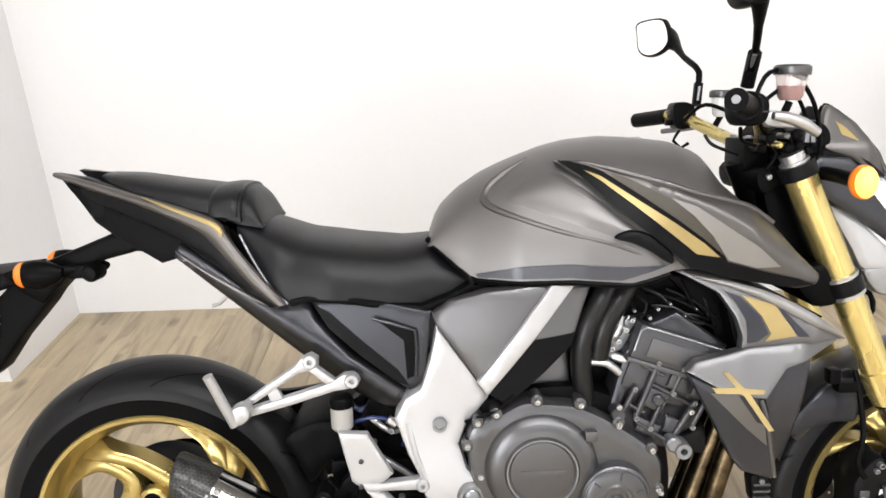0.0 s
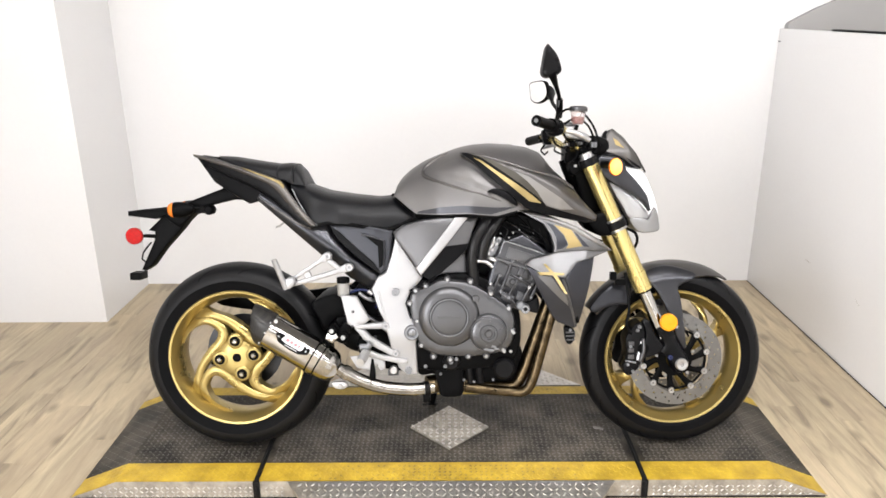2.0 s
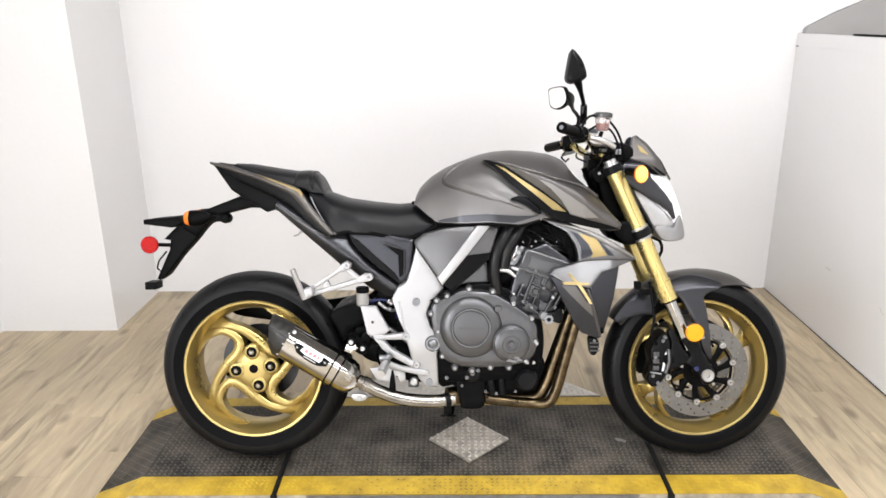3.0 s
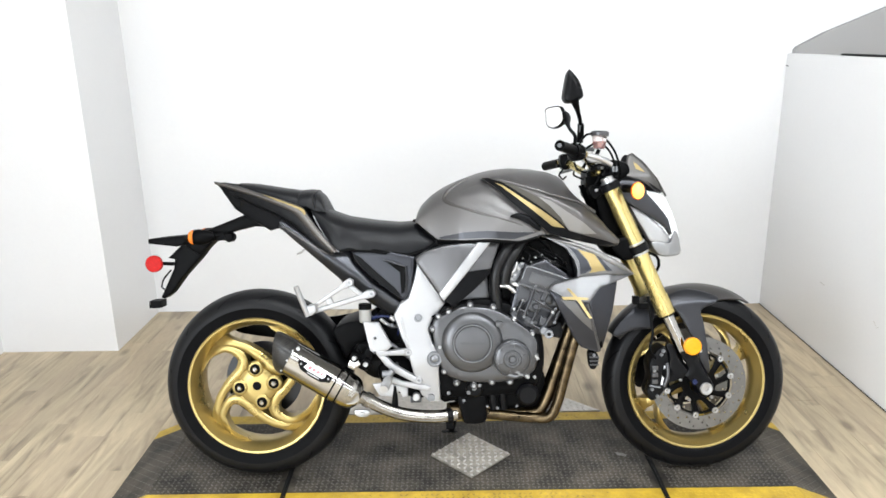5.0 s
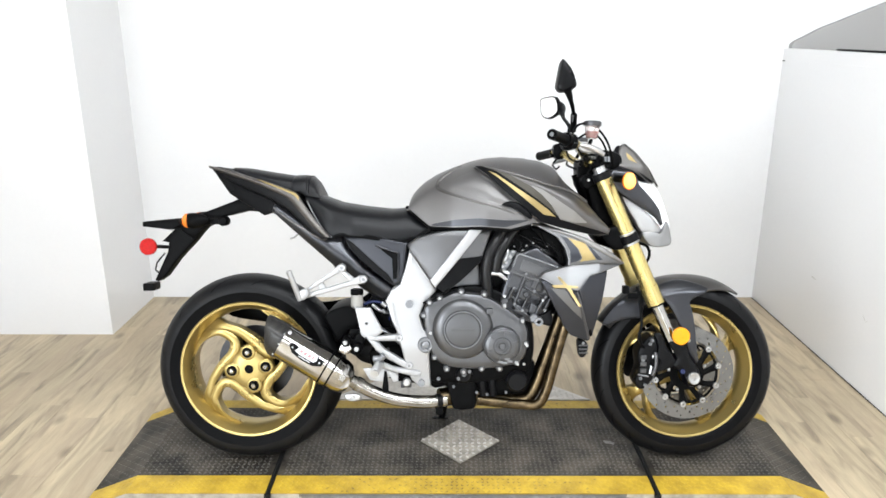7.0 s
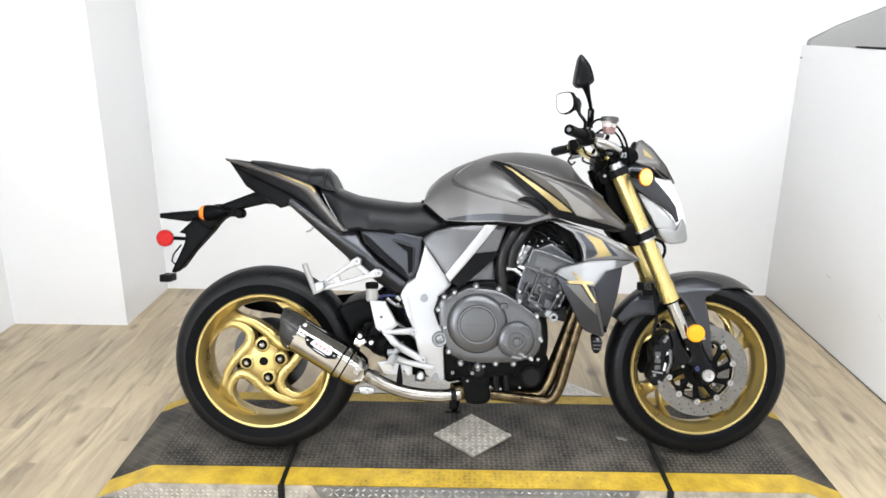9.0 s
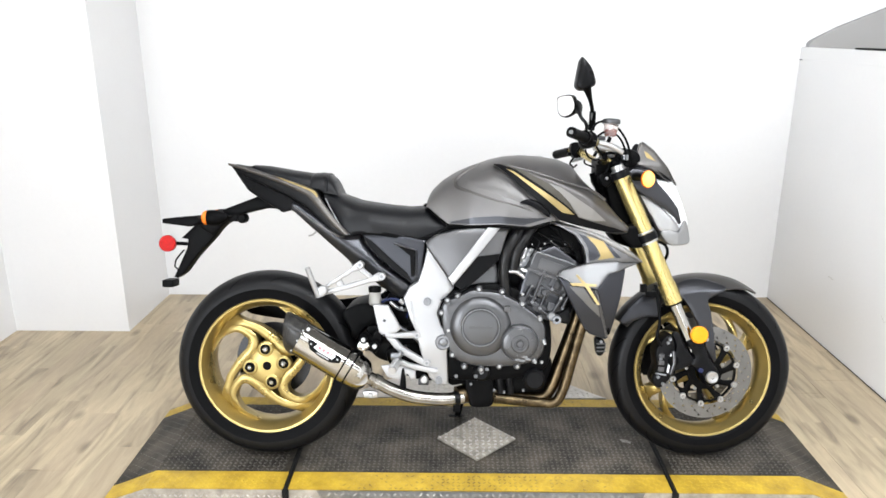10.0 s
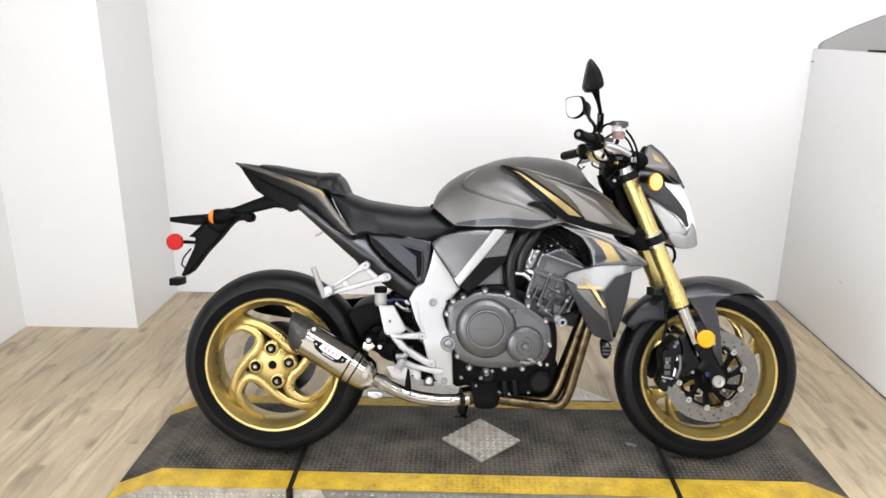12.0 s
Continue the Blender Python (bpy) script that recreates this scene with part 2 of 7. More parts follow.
FLUID = clear("reservoir_plastic", (0.86, 0.76, 0.74), 0.1, 0.85)
FLUID_RED = surface("red_brake_fluid", (0.3, 0.07, 0.055), 0.2, var=0.1)
MILKY = clear("milky_plastic", (0.35, 0.34, 0.32), 0.3, 0.3)
BLUE = surface("blue_spring_enamel", (0.012, 0.02, 0.075), 0.3, 0.2, var=0.1)
CARBON = carbon_weave("carbon_fibre")
LAMP = glowing("lamp_diffuser", (1.0, 0.98, 0.95), 9.0)
GREY_MARK = surface("grey_lettering_bar", (0.06, 0.06, 0.062), 0.4, 0.3)
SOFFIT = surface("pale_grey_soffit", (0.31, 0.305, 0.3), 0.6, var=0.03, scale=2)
PINK = surface("faded_red_badge_ink", (0.5, 0.2, 0.22), 0.4)


# ---- mesh helpers ----
def part(name, bm, material, parent=None, label="", sharp=38, m=None):
    """Links a bmesh as one mesh object under a thing or a part."""
    bmesh.ops.recalc_face_normals(bm, faces=bm.faces)
    for f in bm.faces:
        f.smooth = True
    for e in bm.edges:
        if len(e.link_faces) == 2 and e.calc_face_angle(0) > radians(sharp):
            e.smooth = False
    me = bpy.data.meshes.new(name)
    bm.to_mesh(me)
    bm.free()
    me.materials.append(material)
    ob = new(name, me)
    if parent:
        ob.parent = parent
    if m is not None:
        ob.matrix_basis = m
    if label:
        ob["label"] = label
    return ob


def share(name, ob, parent, m=None):
    """Another object on the same mesh."""
    o = new(name, ob.data)
    o.parent = parent
    if m is not None:
        o.matrix_basis = m
    return o


def box(x0, x1, y0, y1, z0, z1, bevel=0.0, bm=None, m=None):
    bm = bm or bmesh.new()
    g = bmesh.ops.create_cube(bm, size=1, matrix=(m or Matrix()) @ Matrix.Translation(((x0 + x1) / 2, (y0 + y1) / 2, (z0 + z1) / 2)) @ Matrix.Diagonal((x1 - x0, y1 - y0, z1 - z0, 1)))
    if bevel:
        vs = set(g["verts"])
        bmesh.ops.bevel(bm, geom=[e for e in bm.edges if e.verts[0] in vs], offset=bevel, segments=2, affect="EDGES", profile=0.7)
    return bm


def smooth_line(pts, step, closed=False):
    """Catmull-Rom through pts, resampled at about step."""
    p = [Vector(q) for q in pts]
    out = []
    n = len(p)
    for i in range(n if closed else n - 1):
        a, b = p[i], p[(i + 1) % n]
        p0 = p[i - 1] if closed or i else a
        p3 = p[(i + 2) % n] if closed or i + 2 < n else b
        k = max(1, int((b - a).length / step))
        for j in range(k):
            t = j / k
            out.append(0.5 * (2 * a + (b - p0) * t + (2 * p0 - 5 * a + 4 * b - p3) * t * t + (3 * a - p0 - 3 * b + p3) * t ** 3))
    if not closed:
        out.append(p[-1])
    return out


def straight_line(pts, step):
    out = []
    for i, a in enumerate(pts):
        a, b = Vector(a), Vector(pts[(i + 1) % len(pts)])
        k = max(1, int((b - a).length / step))
        out += [a.lerp(b, j / k) for j in range(k)]
    return out


def tube(path, radius, seg=12, step=0.012, bm=None, ends=None, straight=False):
    """A round bar along path; ends: a second radius at the far end."""
    bm = bm or bmesh.new()
    pts = [Vector(p) for p in path] if straight else smooth_line(path, step)
    up = Vector((0, 1, 0))
    rings = []
    for i, c in enumerate(pts):
        d = (pts[min(i + 1, len(pts) - 1)] - pts[max(i - 1, 0)]).normalized()
        if abs(d.dot(up)) > 0.95:
            up = Vector((1, 0, 0))
        u = (up - d * up.dot(d)).normalized()
        v = d.cross(u)
        up = u
        t = i / max(1, len(pts) - 1)
        r = radius if ends is None else radius + (ends - radius) * t
        rings.append([bm.verts.new(c + r * (u * math.cos(a) + v * math.sin(a))) for a in (2 * math.pi * k / seg for k in range(seg))])
    for a, b in zip(rings, rings[1:]):
        for k in range(seg):
            bm.faces.new((a[k], a[(k + 1) % seg], b[(k + 1) % seg], b[k]))
    bm.faces.new(rings[0][::-1]), bm.faces.new(rings[-1])
    return bm


def taper(path, radii, seg=16):
    """A round body along path with a radius for each point."""
    bm = bmesh.new()
    pts = smooth_line([(*p[:2], p[2]) for p in path], 0.006)
    marks = [0.0]
    for a, b in zip(path, path[1:]):
        marks.append(marks[-1] + (Vector(b) - Vector(a)).length)
    run, rings = 0.0, []
    for i, c in enumerate(pts):
        if i:
            run += (c - pts[i - 1]).length
        d = (pts[min(i + 1, len(pts) - 1)] - pts[max(i - 1, 0)]).normalized()
        u = d.cross(Vector((0, 0, 1))).normalized()
        v = d.cross(u)
        r = float(np.interp(run, marks, radii))
        rings.append([c + r * (u * math.cos(k) + v * math.sin(k)) for k in (2 * math.pi * j / seg for j in range(seg))])
    return loft(rings, bm)


def lathe(profile, seg=48, centre=(0, 0, 0), bm=None, closed=False, arc=None):
    """Revolves (radius, y) about the y axis through centre."""
    bm = bm or bmesh.new()
    c = Vector(centre)
    full = arc is None
    a0, a1 = (0, 2 * math.pi) if full else arc
    count = seg if full else seg + 1
    rings = []
    for k in range(count):
        a = a0 + (a1 - a0) * k / seg
        rings.append([bm.verts.new(c + Vector((r * math.cos(a), y, r * math.sin(a)))) for r, y in profile])
    n = len(profile)
    for k in range(seg):
        a, b = rings[k], rings[(k + 1) % count]
        for i in range(n if closed else n - 1):
            j = (i + 1) % n
            bm.faces.new((a[i], a[j], b[j], b[i]))
    bmesh.ops.remove_doubles(bm, verts=bm.verts, dist=1e-5)
    return bm


def disc(r, y0, y1, centre=(0, 0, 0), seg=24, bevel=0.001, bm=None):
    """A short cylinder along y with broken edges; y0 is the face towards the near side."""
    b = min(bevel, abs(y1 - y0) / 3)
    s = 1 if y1 > y0 else -1
    return lathe([(0, y0), (r - b, y0), (r, y0 + s * b), (r, y1 - s * b), (r - b, y1), (0, y1)], seg, centre, bm)


def bolt(x, y, z, r=0.008, h=0.006, bm=None):
    """A cap screw with a socket, its head towards the near side."""
    return lathe([(0, y - h * 0.4), (r * 0.5, y - h * 0.4), (r * 0.5, y - h), (r * 0.85, y - h), (r, y - h * 0.75), (r, y), (0, y)], 14, (x, 0, z), bm)


def inside(poly, x, z):
    c = False
    j = len(poly) - 1
    for i in range(len(poly)):
        xi, zi = poly[i][0], poly[i][1]
        xj, zj = poly[j][0], poly[j][1]
        if (zi > z) != (zj > z) and x < (xj - xi) * (z - zi) / (zj - zi) + xi:
            c = not c
        j = i
    return c


def edge_distance(poly, x, z):
    a = np.array([(p[0], p[1]) for p in poly])
    b = np.roll(a, -1, 0)
    d, w = b - a, np.array((x, z)) - a
    k = np.clip((w * d).sum(1) / np.maximum((d * d).sum(1), 1e-12), 0, 1)
    return float(np.sqrt(((w - d * k[:, None]) ** 2).sum(1)).min())


def sheet(outline, width, depth=0.02, edge=0.006, res=0.018, curved=True, side=-1):
    """A shaped panel with rounded edges. outline in x, z; width(x, z) is its face's distance from the middle plane; depth its thickness; side -1 is the near side."""
    from mathutils.geometry import delaunay_2d_cdt
    pts2 = [Vector(p) for p in outline]
    line = smooth_line(pts2, res * 0.6, True) if curved else straight_line(pts2, res * 0.6)
    line = [Vector((p.x, p.y)) for p in line]
    n = len(line)
    area = sum(line[i].x * line[(i + 1) % n].y - line[(i + 1) % n].x * line[i].y for i in range(n))
    s = 1 if area > 0 else -1
    pts = list(line)
    for k in (0.3, 1.0) if edge > 0.001 else ():
        for i in range(n):
            t = (line[(i + 1) % n] - line[i - 1]).normalized()
            q = line[i] + s * k * edge * Vector((-t.y, t.x))
            if inside(line, q.x, q.y) and edge_distance(line, q.x, q.y) > 0.85 * k * edge:
                pts.append(q)
    xs, zs = [p.x for p in line], [p.y for p in line]
    for i in range(int((max(xs) - min(xs)) / res) + 2):
        for j in range(int((max(zs) - min(zs)) / res) + 2):
            x, z = min(xs) + (i + 0.5 * (j % 2)) * res, min(zs) + j * res
            if inside(line, x, z) and edge_distance(line, x, z) > max(edge * 1.35, res * 0.35):
                pts.append(Vector((x, z)))
    vs, _, fs, *_ = delaunay_2d_cdt(pts, [(i, (i + 1) % n) for i in range(n)], [], 1, 1e-5)
    bm = bmesh.new()
    front, back = [], []
    for v in vs:
        d = edge_distance(line, v.x, v.y)
        y = width(v.x, v.y)
        drop = edge - math.sqrt(max(0, edge * edge - (edge - d) ** 2)) if d < edge and edge > 0.001 else 0
        front.append(bm.verts.new((v.x, side * (y - min(drop, depth * 0.8)), v.y)))
        back.append(bm.verts.new((v.x, side * (y - depth), v.y)))
    count = {}
    for f in fs:
        bm.faces.new([front[i] for i in f])
        bm.faces.new([back[i] for i in reversed(f)])
        for i in range(len(f)):
            a, b = f[i], f[(i + 1) % len(f)]
            count[frozenset((a, b))] = count.get(frozenset((a, b)), 0) + 1
    for pair, c in count.items():
        if c == 1:
            a, b = pair
            bm.faces.new((front[a], front[b], back[b], back[a]))
    return bm


def strip(upper, lower, width, depth=0.006, bulge=0.003, n=70, m=7, side=-1):
    """A smooth rolled band between two lines in x, z, lying on width(x, z)."""
    bm = bmesh.new()

    def along(line, t):
        p = smooth_line([(x, z, 0) for x, z in line], 0.004)
        k = t * (len(p) - 1)
        i = min(int(k), len(p) - 2)
        return p[i].lerp(p[i + 1], k - i)

    rings = []
    for i in range(n + 1):
        a, b = along(upper, i / n), along(lower, i / n)
        ring, back = [], []
        for j in range(m + 1):
            q = a.lerp(b, j / m)
            y = width(q.x, q.y) + bulge * math.sin(math.pi * j / m)
            ring.append((q.x, side * y, q.y))
            back.append((q.x, side * (width(q.x, q.y) - depth), q.y))
        rings.append(ring + back[::-1])
    return loft(rings, bm)


def at(table, x):
    """Piecewise straight interpolation in a table of (x, value)."""
    return float(np.interp(x, [a for a, _ in table], [b for _, b in table]))


def loft(rings, bm=None):
    """A closed body through rings of equal count."""
    bm = bm or bmesh.new()
    made = [[bm.verts.new(p) for p in r] for r in rings]
    n = len(rings[0])
    for a, b in zip(made, made[1:]):
        for k in range(n):
            bm.faces.new((a[k], a[(k + 1) % n], b[(k + 1) % n], b[k]))
    bm.faces.new(made[0][::-1]), bm.faces.new(made[-1])
    return bm


def body(table, seg=28, power=2.4, step=0.02):
    """A symmetric body lofted along x. table rows: x, bottom, top, half width at the bottom, share of the height at which it is widest."""
    xs = [r[0] for r in table]
    count = int((xs[-1] - xs[0]) / step) + 2
    rings = []
    for i in range(count):
        x = xs[0] + (xs[-1] - xs[0]) * i / (count - 1)
        lo, hi, w = (float(np.interp(x, xs, [r[k] for r in table])) for k in (1, 2, 3))
        ring = []
        for k in range(seg + 1):
            a = math.pi * k / seg
            c, s = math.cos(a), math.sin(a)
            ring.append((x, w * math.copysign(abs(c) ** (2 / power), c), lo + (hi - lo) * abs(s) ** (2 / power)))
        rings.append(ring)
    return loft(rings)


# ---- the room ----
def structure(name, bm, material, label, category):
    return tagged(part(name, bm, material), label, category, kind="structure")


T = 0.1
floor = structure("floor", box(-5, 4, -6.5, 3, FLOOR - 0.1, FLOOR - 0.006), WOOD, "oak plank floor laid lengthwise, worn", "floor")
structure("ceiling", box(-5, 4, -6.5, 3, CEIL, CEIL + T), CEILING, "plain dark grey ceiling", "ceiling")
structure("wall_north", box(-1.724 - T, 3.2, 1.691, 1.691 + T, FLOOR - 0.05, CEIL), WALL, "glossy white panelled back wall", "wall")
structure("wall_return", box(-1.724 - T, -1.724, 1.162 + T, 1.691, FLOOR - 0.05, CEIL), WALL, "short white return wall beside the alcove", "wall")
structure("wall_northwest", box(-2.295 - T, -1.724, 1.162, 1.162 + T, FLOOR - 0.05, CEIL), WALL, "white wall stepping forward of the alcove", "wall")
# the side wall, with an unseen window added behind the viewer to brighten the partition
WY, WH = (-5.2, -2.9), (0.3, 2.3)
west = bmesh.new()
for y0, y1, z0, z1 in ((-6.5, WY[0], FLOOR - 0.05, CEIL), (WY[1], 1.162, FLOOR - 0.05, CEIL), (WY[0], WY[1], FLOOR - 0.05, WH[0]), (WY[0], WY[1], WH[1], CEIL)):
    box(-2.295 - T, -2.295, y0, y1, z0, z1, 0, west)
structure("wall_west", west, WALL, "white side wall with an added window out of view", "wall")
win = bmesh.new()
for y0, y1, z0, z1 in ((WY[0], WY[1], WH[0], WH[0] + 0.05), (WY[0], WY[1], WH[1] - 0.05, WH[1]), (WY[0], WY[0] + 0.05, WH[0] + 0.05, WH[1] - 0.05), (WY[1] - 0.05, WY[1], WH[0] + 0.05, WH[1] - 0.05)):
    box(-2.375, -2.315, y0, y1, z0, z1, 0, win)
w = structure("window_3", win, ALLOY, "unseen side window added for fill light, alloy frame", "window")
pane = part("pane", box(-2.35, -2.344, WY[0] + 0.05, WY[1] - 0.05, WH[0] + 0.05, WH[1] - 0.05), LENS, w)
pane.visible_shadow = False
data = bpy.data.lights.new("daylight", "AREA")
data.shape, data.size, data.size_y, data.energy = "RECTANGLE", WH[1] - WH[0] - 0.12, WY[1] - WY[0] - 0.12, DAYLIGHT[2]
data.color = (0.87, 0.945, 1.0)
glow = new("daylight", data)
glow.matrix_basis = Matrix.Translation((-2.285, (WY[0] + WY[1]) / 2, (WH[0] + WH[1]) / 2)) @ Matrix.Rotation(radians(-90), 4, "Y")
# the wall behind the viewer, with two unseen windows added for soft front light
WX = [(-2.25, -0.1), (0.3, 2.45)]
WZ = (0.1, 2.0)
south = bmesh.new()
for x0, x1 in ((-5, WX[0][0]), (WX[0][1], WX[1][0]), (WX[1][1], 4)):
    box(x0, x1, -6.5 - T, -6.5, FLOOR - 0.05, CEIL, 0, south)
for x0, x1 in WX:
    box(x0, x1, -6.5 - T, -6.5, FLOOR - 0.05, WZ[0], 0, south)
    box(x0, x1, -6.5 - T, -6.5, WZ[1], CEIL, 0, south)
structure("wall_south", south, GREY_WALL, "plain brown wall with added windows out of view", "wall")
for k, (x0, x1) in enumerate(WX):
    win = bmesh.new()
    for a, b, c, d in ((x0, x1, WZ[0], WZ[0] + 0.05), (x0, x1, WZ[1] - 0.05, WZ[1]), (x0, x0 + 0.05, WZ[0] + 0.05, WZ[1] - 0.05), (x1 - 0.05, x1, WZ[0] + 0.05, WZ[1] - 0.05)):
        box(a, b, -6.58, -6.52, c, d, 0, win)
    w = structure("window_%d" % (k + 1), win, ALLOY, "unseen window added for front light, alloy frame", "window")
    pane = part("pane", box(x0 + 0.05, x1 - 0.05, -6.555, -6.549, WZ[0] + 0.05, WZ[1] - 0.05), LENS, w)
    pane.visible_shadow = False
    data = bpy.data.lights.new("daylight", "AREA")
    data.shape, data.size, data.size_y, data.energy = "RECTANGLE", x1 - x0 - 0.12, WZ[1] - WZ[0] - 0.12, DAYLIGHT[k]
    data.color = (0.87, 0.945, 1.0)
    glow = new("daylight", data)
    glow.matrix_basis = Matrix.Translation(((x0 + x1) / 2, -6.49, (WZ[0] + WZ[1]) / 2)) @ Matrix.Rotation(radians(90), 4, "X")
# out of view; kept white to throw light back on the return wall
structure("wall_far_east", box(3.2, 3.2 + T, -6.5, 1.691 + T, FLOOR - 0.05, CEIL), WALL, "unseen wall beyond the partition, white to bounce light", "wall")
# the low partition, turned a little from square
pm = Matrix.Translation((1.668, 1.691, 0)) @ Matrix.Rotation(radians(-0.4), 4, "Z")
partition = structure("partition", box(0, 0.05, -2.6, -0.002, FLOOR - 0.05, 1.3, 0.003), WALL, "low glossy white partition wall", "wall")
partition.matrix_basis = pm
# black strip in place of the shadow gap above the partition
part("shadow_gap_strip", box(0.012, 0.05, -2.6, -0.5, 1.3005, 1.309, 0.002), BLACK, partition, "black strip standing in for the shadow gap at the top edge")
part("base_gap", box(-0.004, -0.0005, -2.6, -0.004, FLOOR + 0.0005, FLOOR + 0.003), SEAM, partition, "dark gap along the foot")
part("edge_trim", box(-0.0015, 0.0, -2.6, -0.004, 1.24, 1.244, 0.0006), WALL, partition, "thin raised trim line")
part("corner_bracket", box(-0.004, -0.0005, -0.03, -0.006, 1.236, 1.2425, 0.001), ALLOY_DULL, partition, "small dark bracket in the corner")
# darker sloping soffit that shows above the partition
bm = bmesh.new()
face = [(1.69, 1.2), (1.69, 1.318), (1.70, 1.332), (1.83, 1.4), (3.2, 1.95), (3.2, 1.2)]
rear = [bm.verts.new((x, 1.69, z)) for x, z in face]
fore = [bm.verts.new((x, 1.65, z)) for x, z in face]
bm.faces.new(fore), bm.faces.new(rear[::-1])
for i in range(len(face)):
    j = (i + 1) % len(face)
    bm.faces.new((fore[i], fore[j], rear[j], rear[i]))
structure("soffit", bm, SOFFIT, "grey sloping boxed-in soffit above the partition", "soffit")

# ceiling lamps: flat white panels
def ceiling_lamp(x, y, w, d, power):
    lamp = tagged(new("ceiling_light"), "flat white ceiling light panel, lit", "ceiling light", "ceiling lights")
    lamp.matrix_basis = Matrix.Translation((x, y, CEIL))
    part("frame", box(-w / 2 - 0.02, w / 2 + 0.02, -d / 2 - 0.02, d / 2 + 0.02, -0.03, -0.0005, 0.004), ALLOY, lamp)
    part("diffuser", box(-w / 2, w / 2, -d / 2, d / 2, -0.034, -0.0305), LAMP, lamp)
    data = bpy.data.lights.new("panel_light", "AREA")
    data.shape, data.size, data.size_y, data.energy = "RECTANGLE", w, d, power
    data.color = (0.88, 0.95, 1.0)
    glow = new("panel_light", data)
    glow.matrix_basis = Matrix.Translation((x, y, CEIL - 0.04))
    return lamp


for lx, ly, lw, ld, power in LAMPS:
    ceiling_lamp(lx, ly, lw, ld, power)


# ---- the low platform ----
X0, X1, YF, YB = -1.073, 1.022, -0.212, 0.38     # the flat top
BX, BF = 0.152, 0.006                             # run of the end slopes and of the front face
platform = tagged(new("display_platform"), "low black tread-plate motorcycle platform with yellow edge stripes", "platform")


def top_z(x):
    return 0.0 if X0 <= x <= X1 else (X0 - x if x < X0 else x - X1) / BX * FLOOR


def deck_strip(y0, y1, lift=0.0, under=FLOOR):
    """A strip of the deck between two depths, falling to the floor at both ends."""
    bm = bmesh.new()
    prof = [(X0 - BX, FLOOR + 0.001 + lift), (X0, lift), (X1, lift), (X1 + BX, FLOOR + 0.001 + lift)]
    lo = [(x, under if under == FLOOR else z - 0.01) for x, z in prof]
    a = [[bm.verts.new((x, y, z)) for x, z in prof] for y in (y0, y1)]
    b = [[bm.verts.new((x, y, z)) for x, z in lo] for y in (y0, y1)]
    for i in range(3):
        bm.faces.new((a[0][i], a[0][i + 1], a[1][i + 1], a[1][i]))
        bm.faces.new((b[0][i + 1], b[0][i], b[1][i], b[1][i + 1]))
        bm.faces.new((a[0][i + 1], a[0][i], b[0][i], b[0][i + 1]))
        bm.faces.new((a[1][i], a[1][i + 1], b[1][i + 1], b[1][i]))
    bm.faces.new((a[0][0], a[1][0], b[1][0], b[0][0]))
    bm.faces.new((a[1][3], a[0][3], b[0][3], b[1][3]))
    return bm


part("deck", deck_strip(-0.119, 0.321), DECK, platform, "worn black tread plate", sharp=15)
part("edge_stripe", deck_strip(YF, -0.119), YELLOW, platform, "yellow painted edge", sharp=15)
part("edge_stripe", deck_strip(0.321, YB), YELLOW, platform, "yellow painted edge", sharp=15)
# front and back skirts of bare plate
for s, y in ((-1, YF), (1, YB)):
    bm = bmesh.new()
    ends = [(X0 - BX, FLOOR + 0.002), (X0, -0.002), (X1, -0.002), (X1 + BX, FLOOR + 0.002)]
    up = [bm.verts.new((x, y + s * 0.002, z)) for x, z in ends]
    dn = [bm.verts.new((x, y + s * BF, FLOOR)) for x, z in ends]
    for i in range(3):
        bm.faces.new((up[i], up[i + 1], dn[i + 1], dn[i]))
    back = [bm.verts.new((x, y + s * 0.0005, FLOOR)) for x, z in ends]
    for i in range(3):
        bm.faces.new((dn[i], dn[i + 1], back[i + 1], back[i]))
    part("skirt", bm, STEEL, platform, "bare steel tread plate skirt", sharp=10)
    part("skirt_edge", box(X0 - BX + 0.01, X1 + BX - 0.01, min(y + s * BF, y + s * (BF + 0.004)), max(y + s * BF, y + s * (BF + 0.004)), FLOOR, FLOOR + 0.004), SEAM, platform)
    # hinged ramp flap
    bm = bmesh.new()
    r0, r1 = y + s * 0.008, y + s * 0.36
    top = [(-0.528, r0, 0.001), (0.498, r0, 0.001), (0.25, r1, FLOOR + 0.004), (-0.28, r1, FLOOR + 0.004)]
    a = [bm.verts.new(p) for p in top]
    b = [bm.verts.new((p[0], p[1], p[2] - 0.006)) for p in top]
    bm.faces.new(a), bm.faces.new(b[::-1])
    for i in range(4):
        bm.faces.new((a[i], a[(i + 1) % 4], b[(i + 1) % 4], b[i]))
    part("ramp_flap", bm, FLAP, platform, "bare steel ramp flap", sharp=10)
# joints across the deck with a cable in them
for x, lean in ((-0.628, 0.0), (0.594, 0.0)):
    part("joint", box(x - 0.008, x + 0.008, YF - 0.001, YB + 0.001, -0.02, 0.0022, 0.001), SEAM, platform)
    part("joint", box(x - 0.010, x + 0.010, YF - 0.012, YF - 0.001, FLOOR, 0.001, 0.002), SEAM, platform)
    part("cable", tube([(x + 0.004, 0.37, 0.005), (x - 0.002, 0.2, 0.006), (x + 0.003, 0.0, 0.005), (x, -0.2, 0.006), (x, -0.22, 0.0), (x + 0.002, -0.228, FLOOR + 0.006)], 0.0045, 8), SEAM, platform)
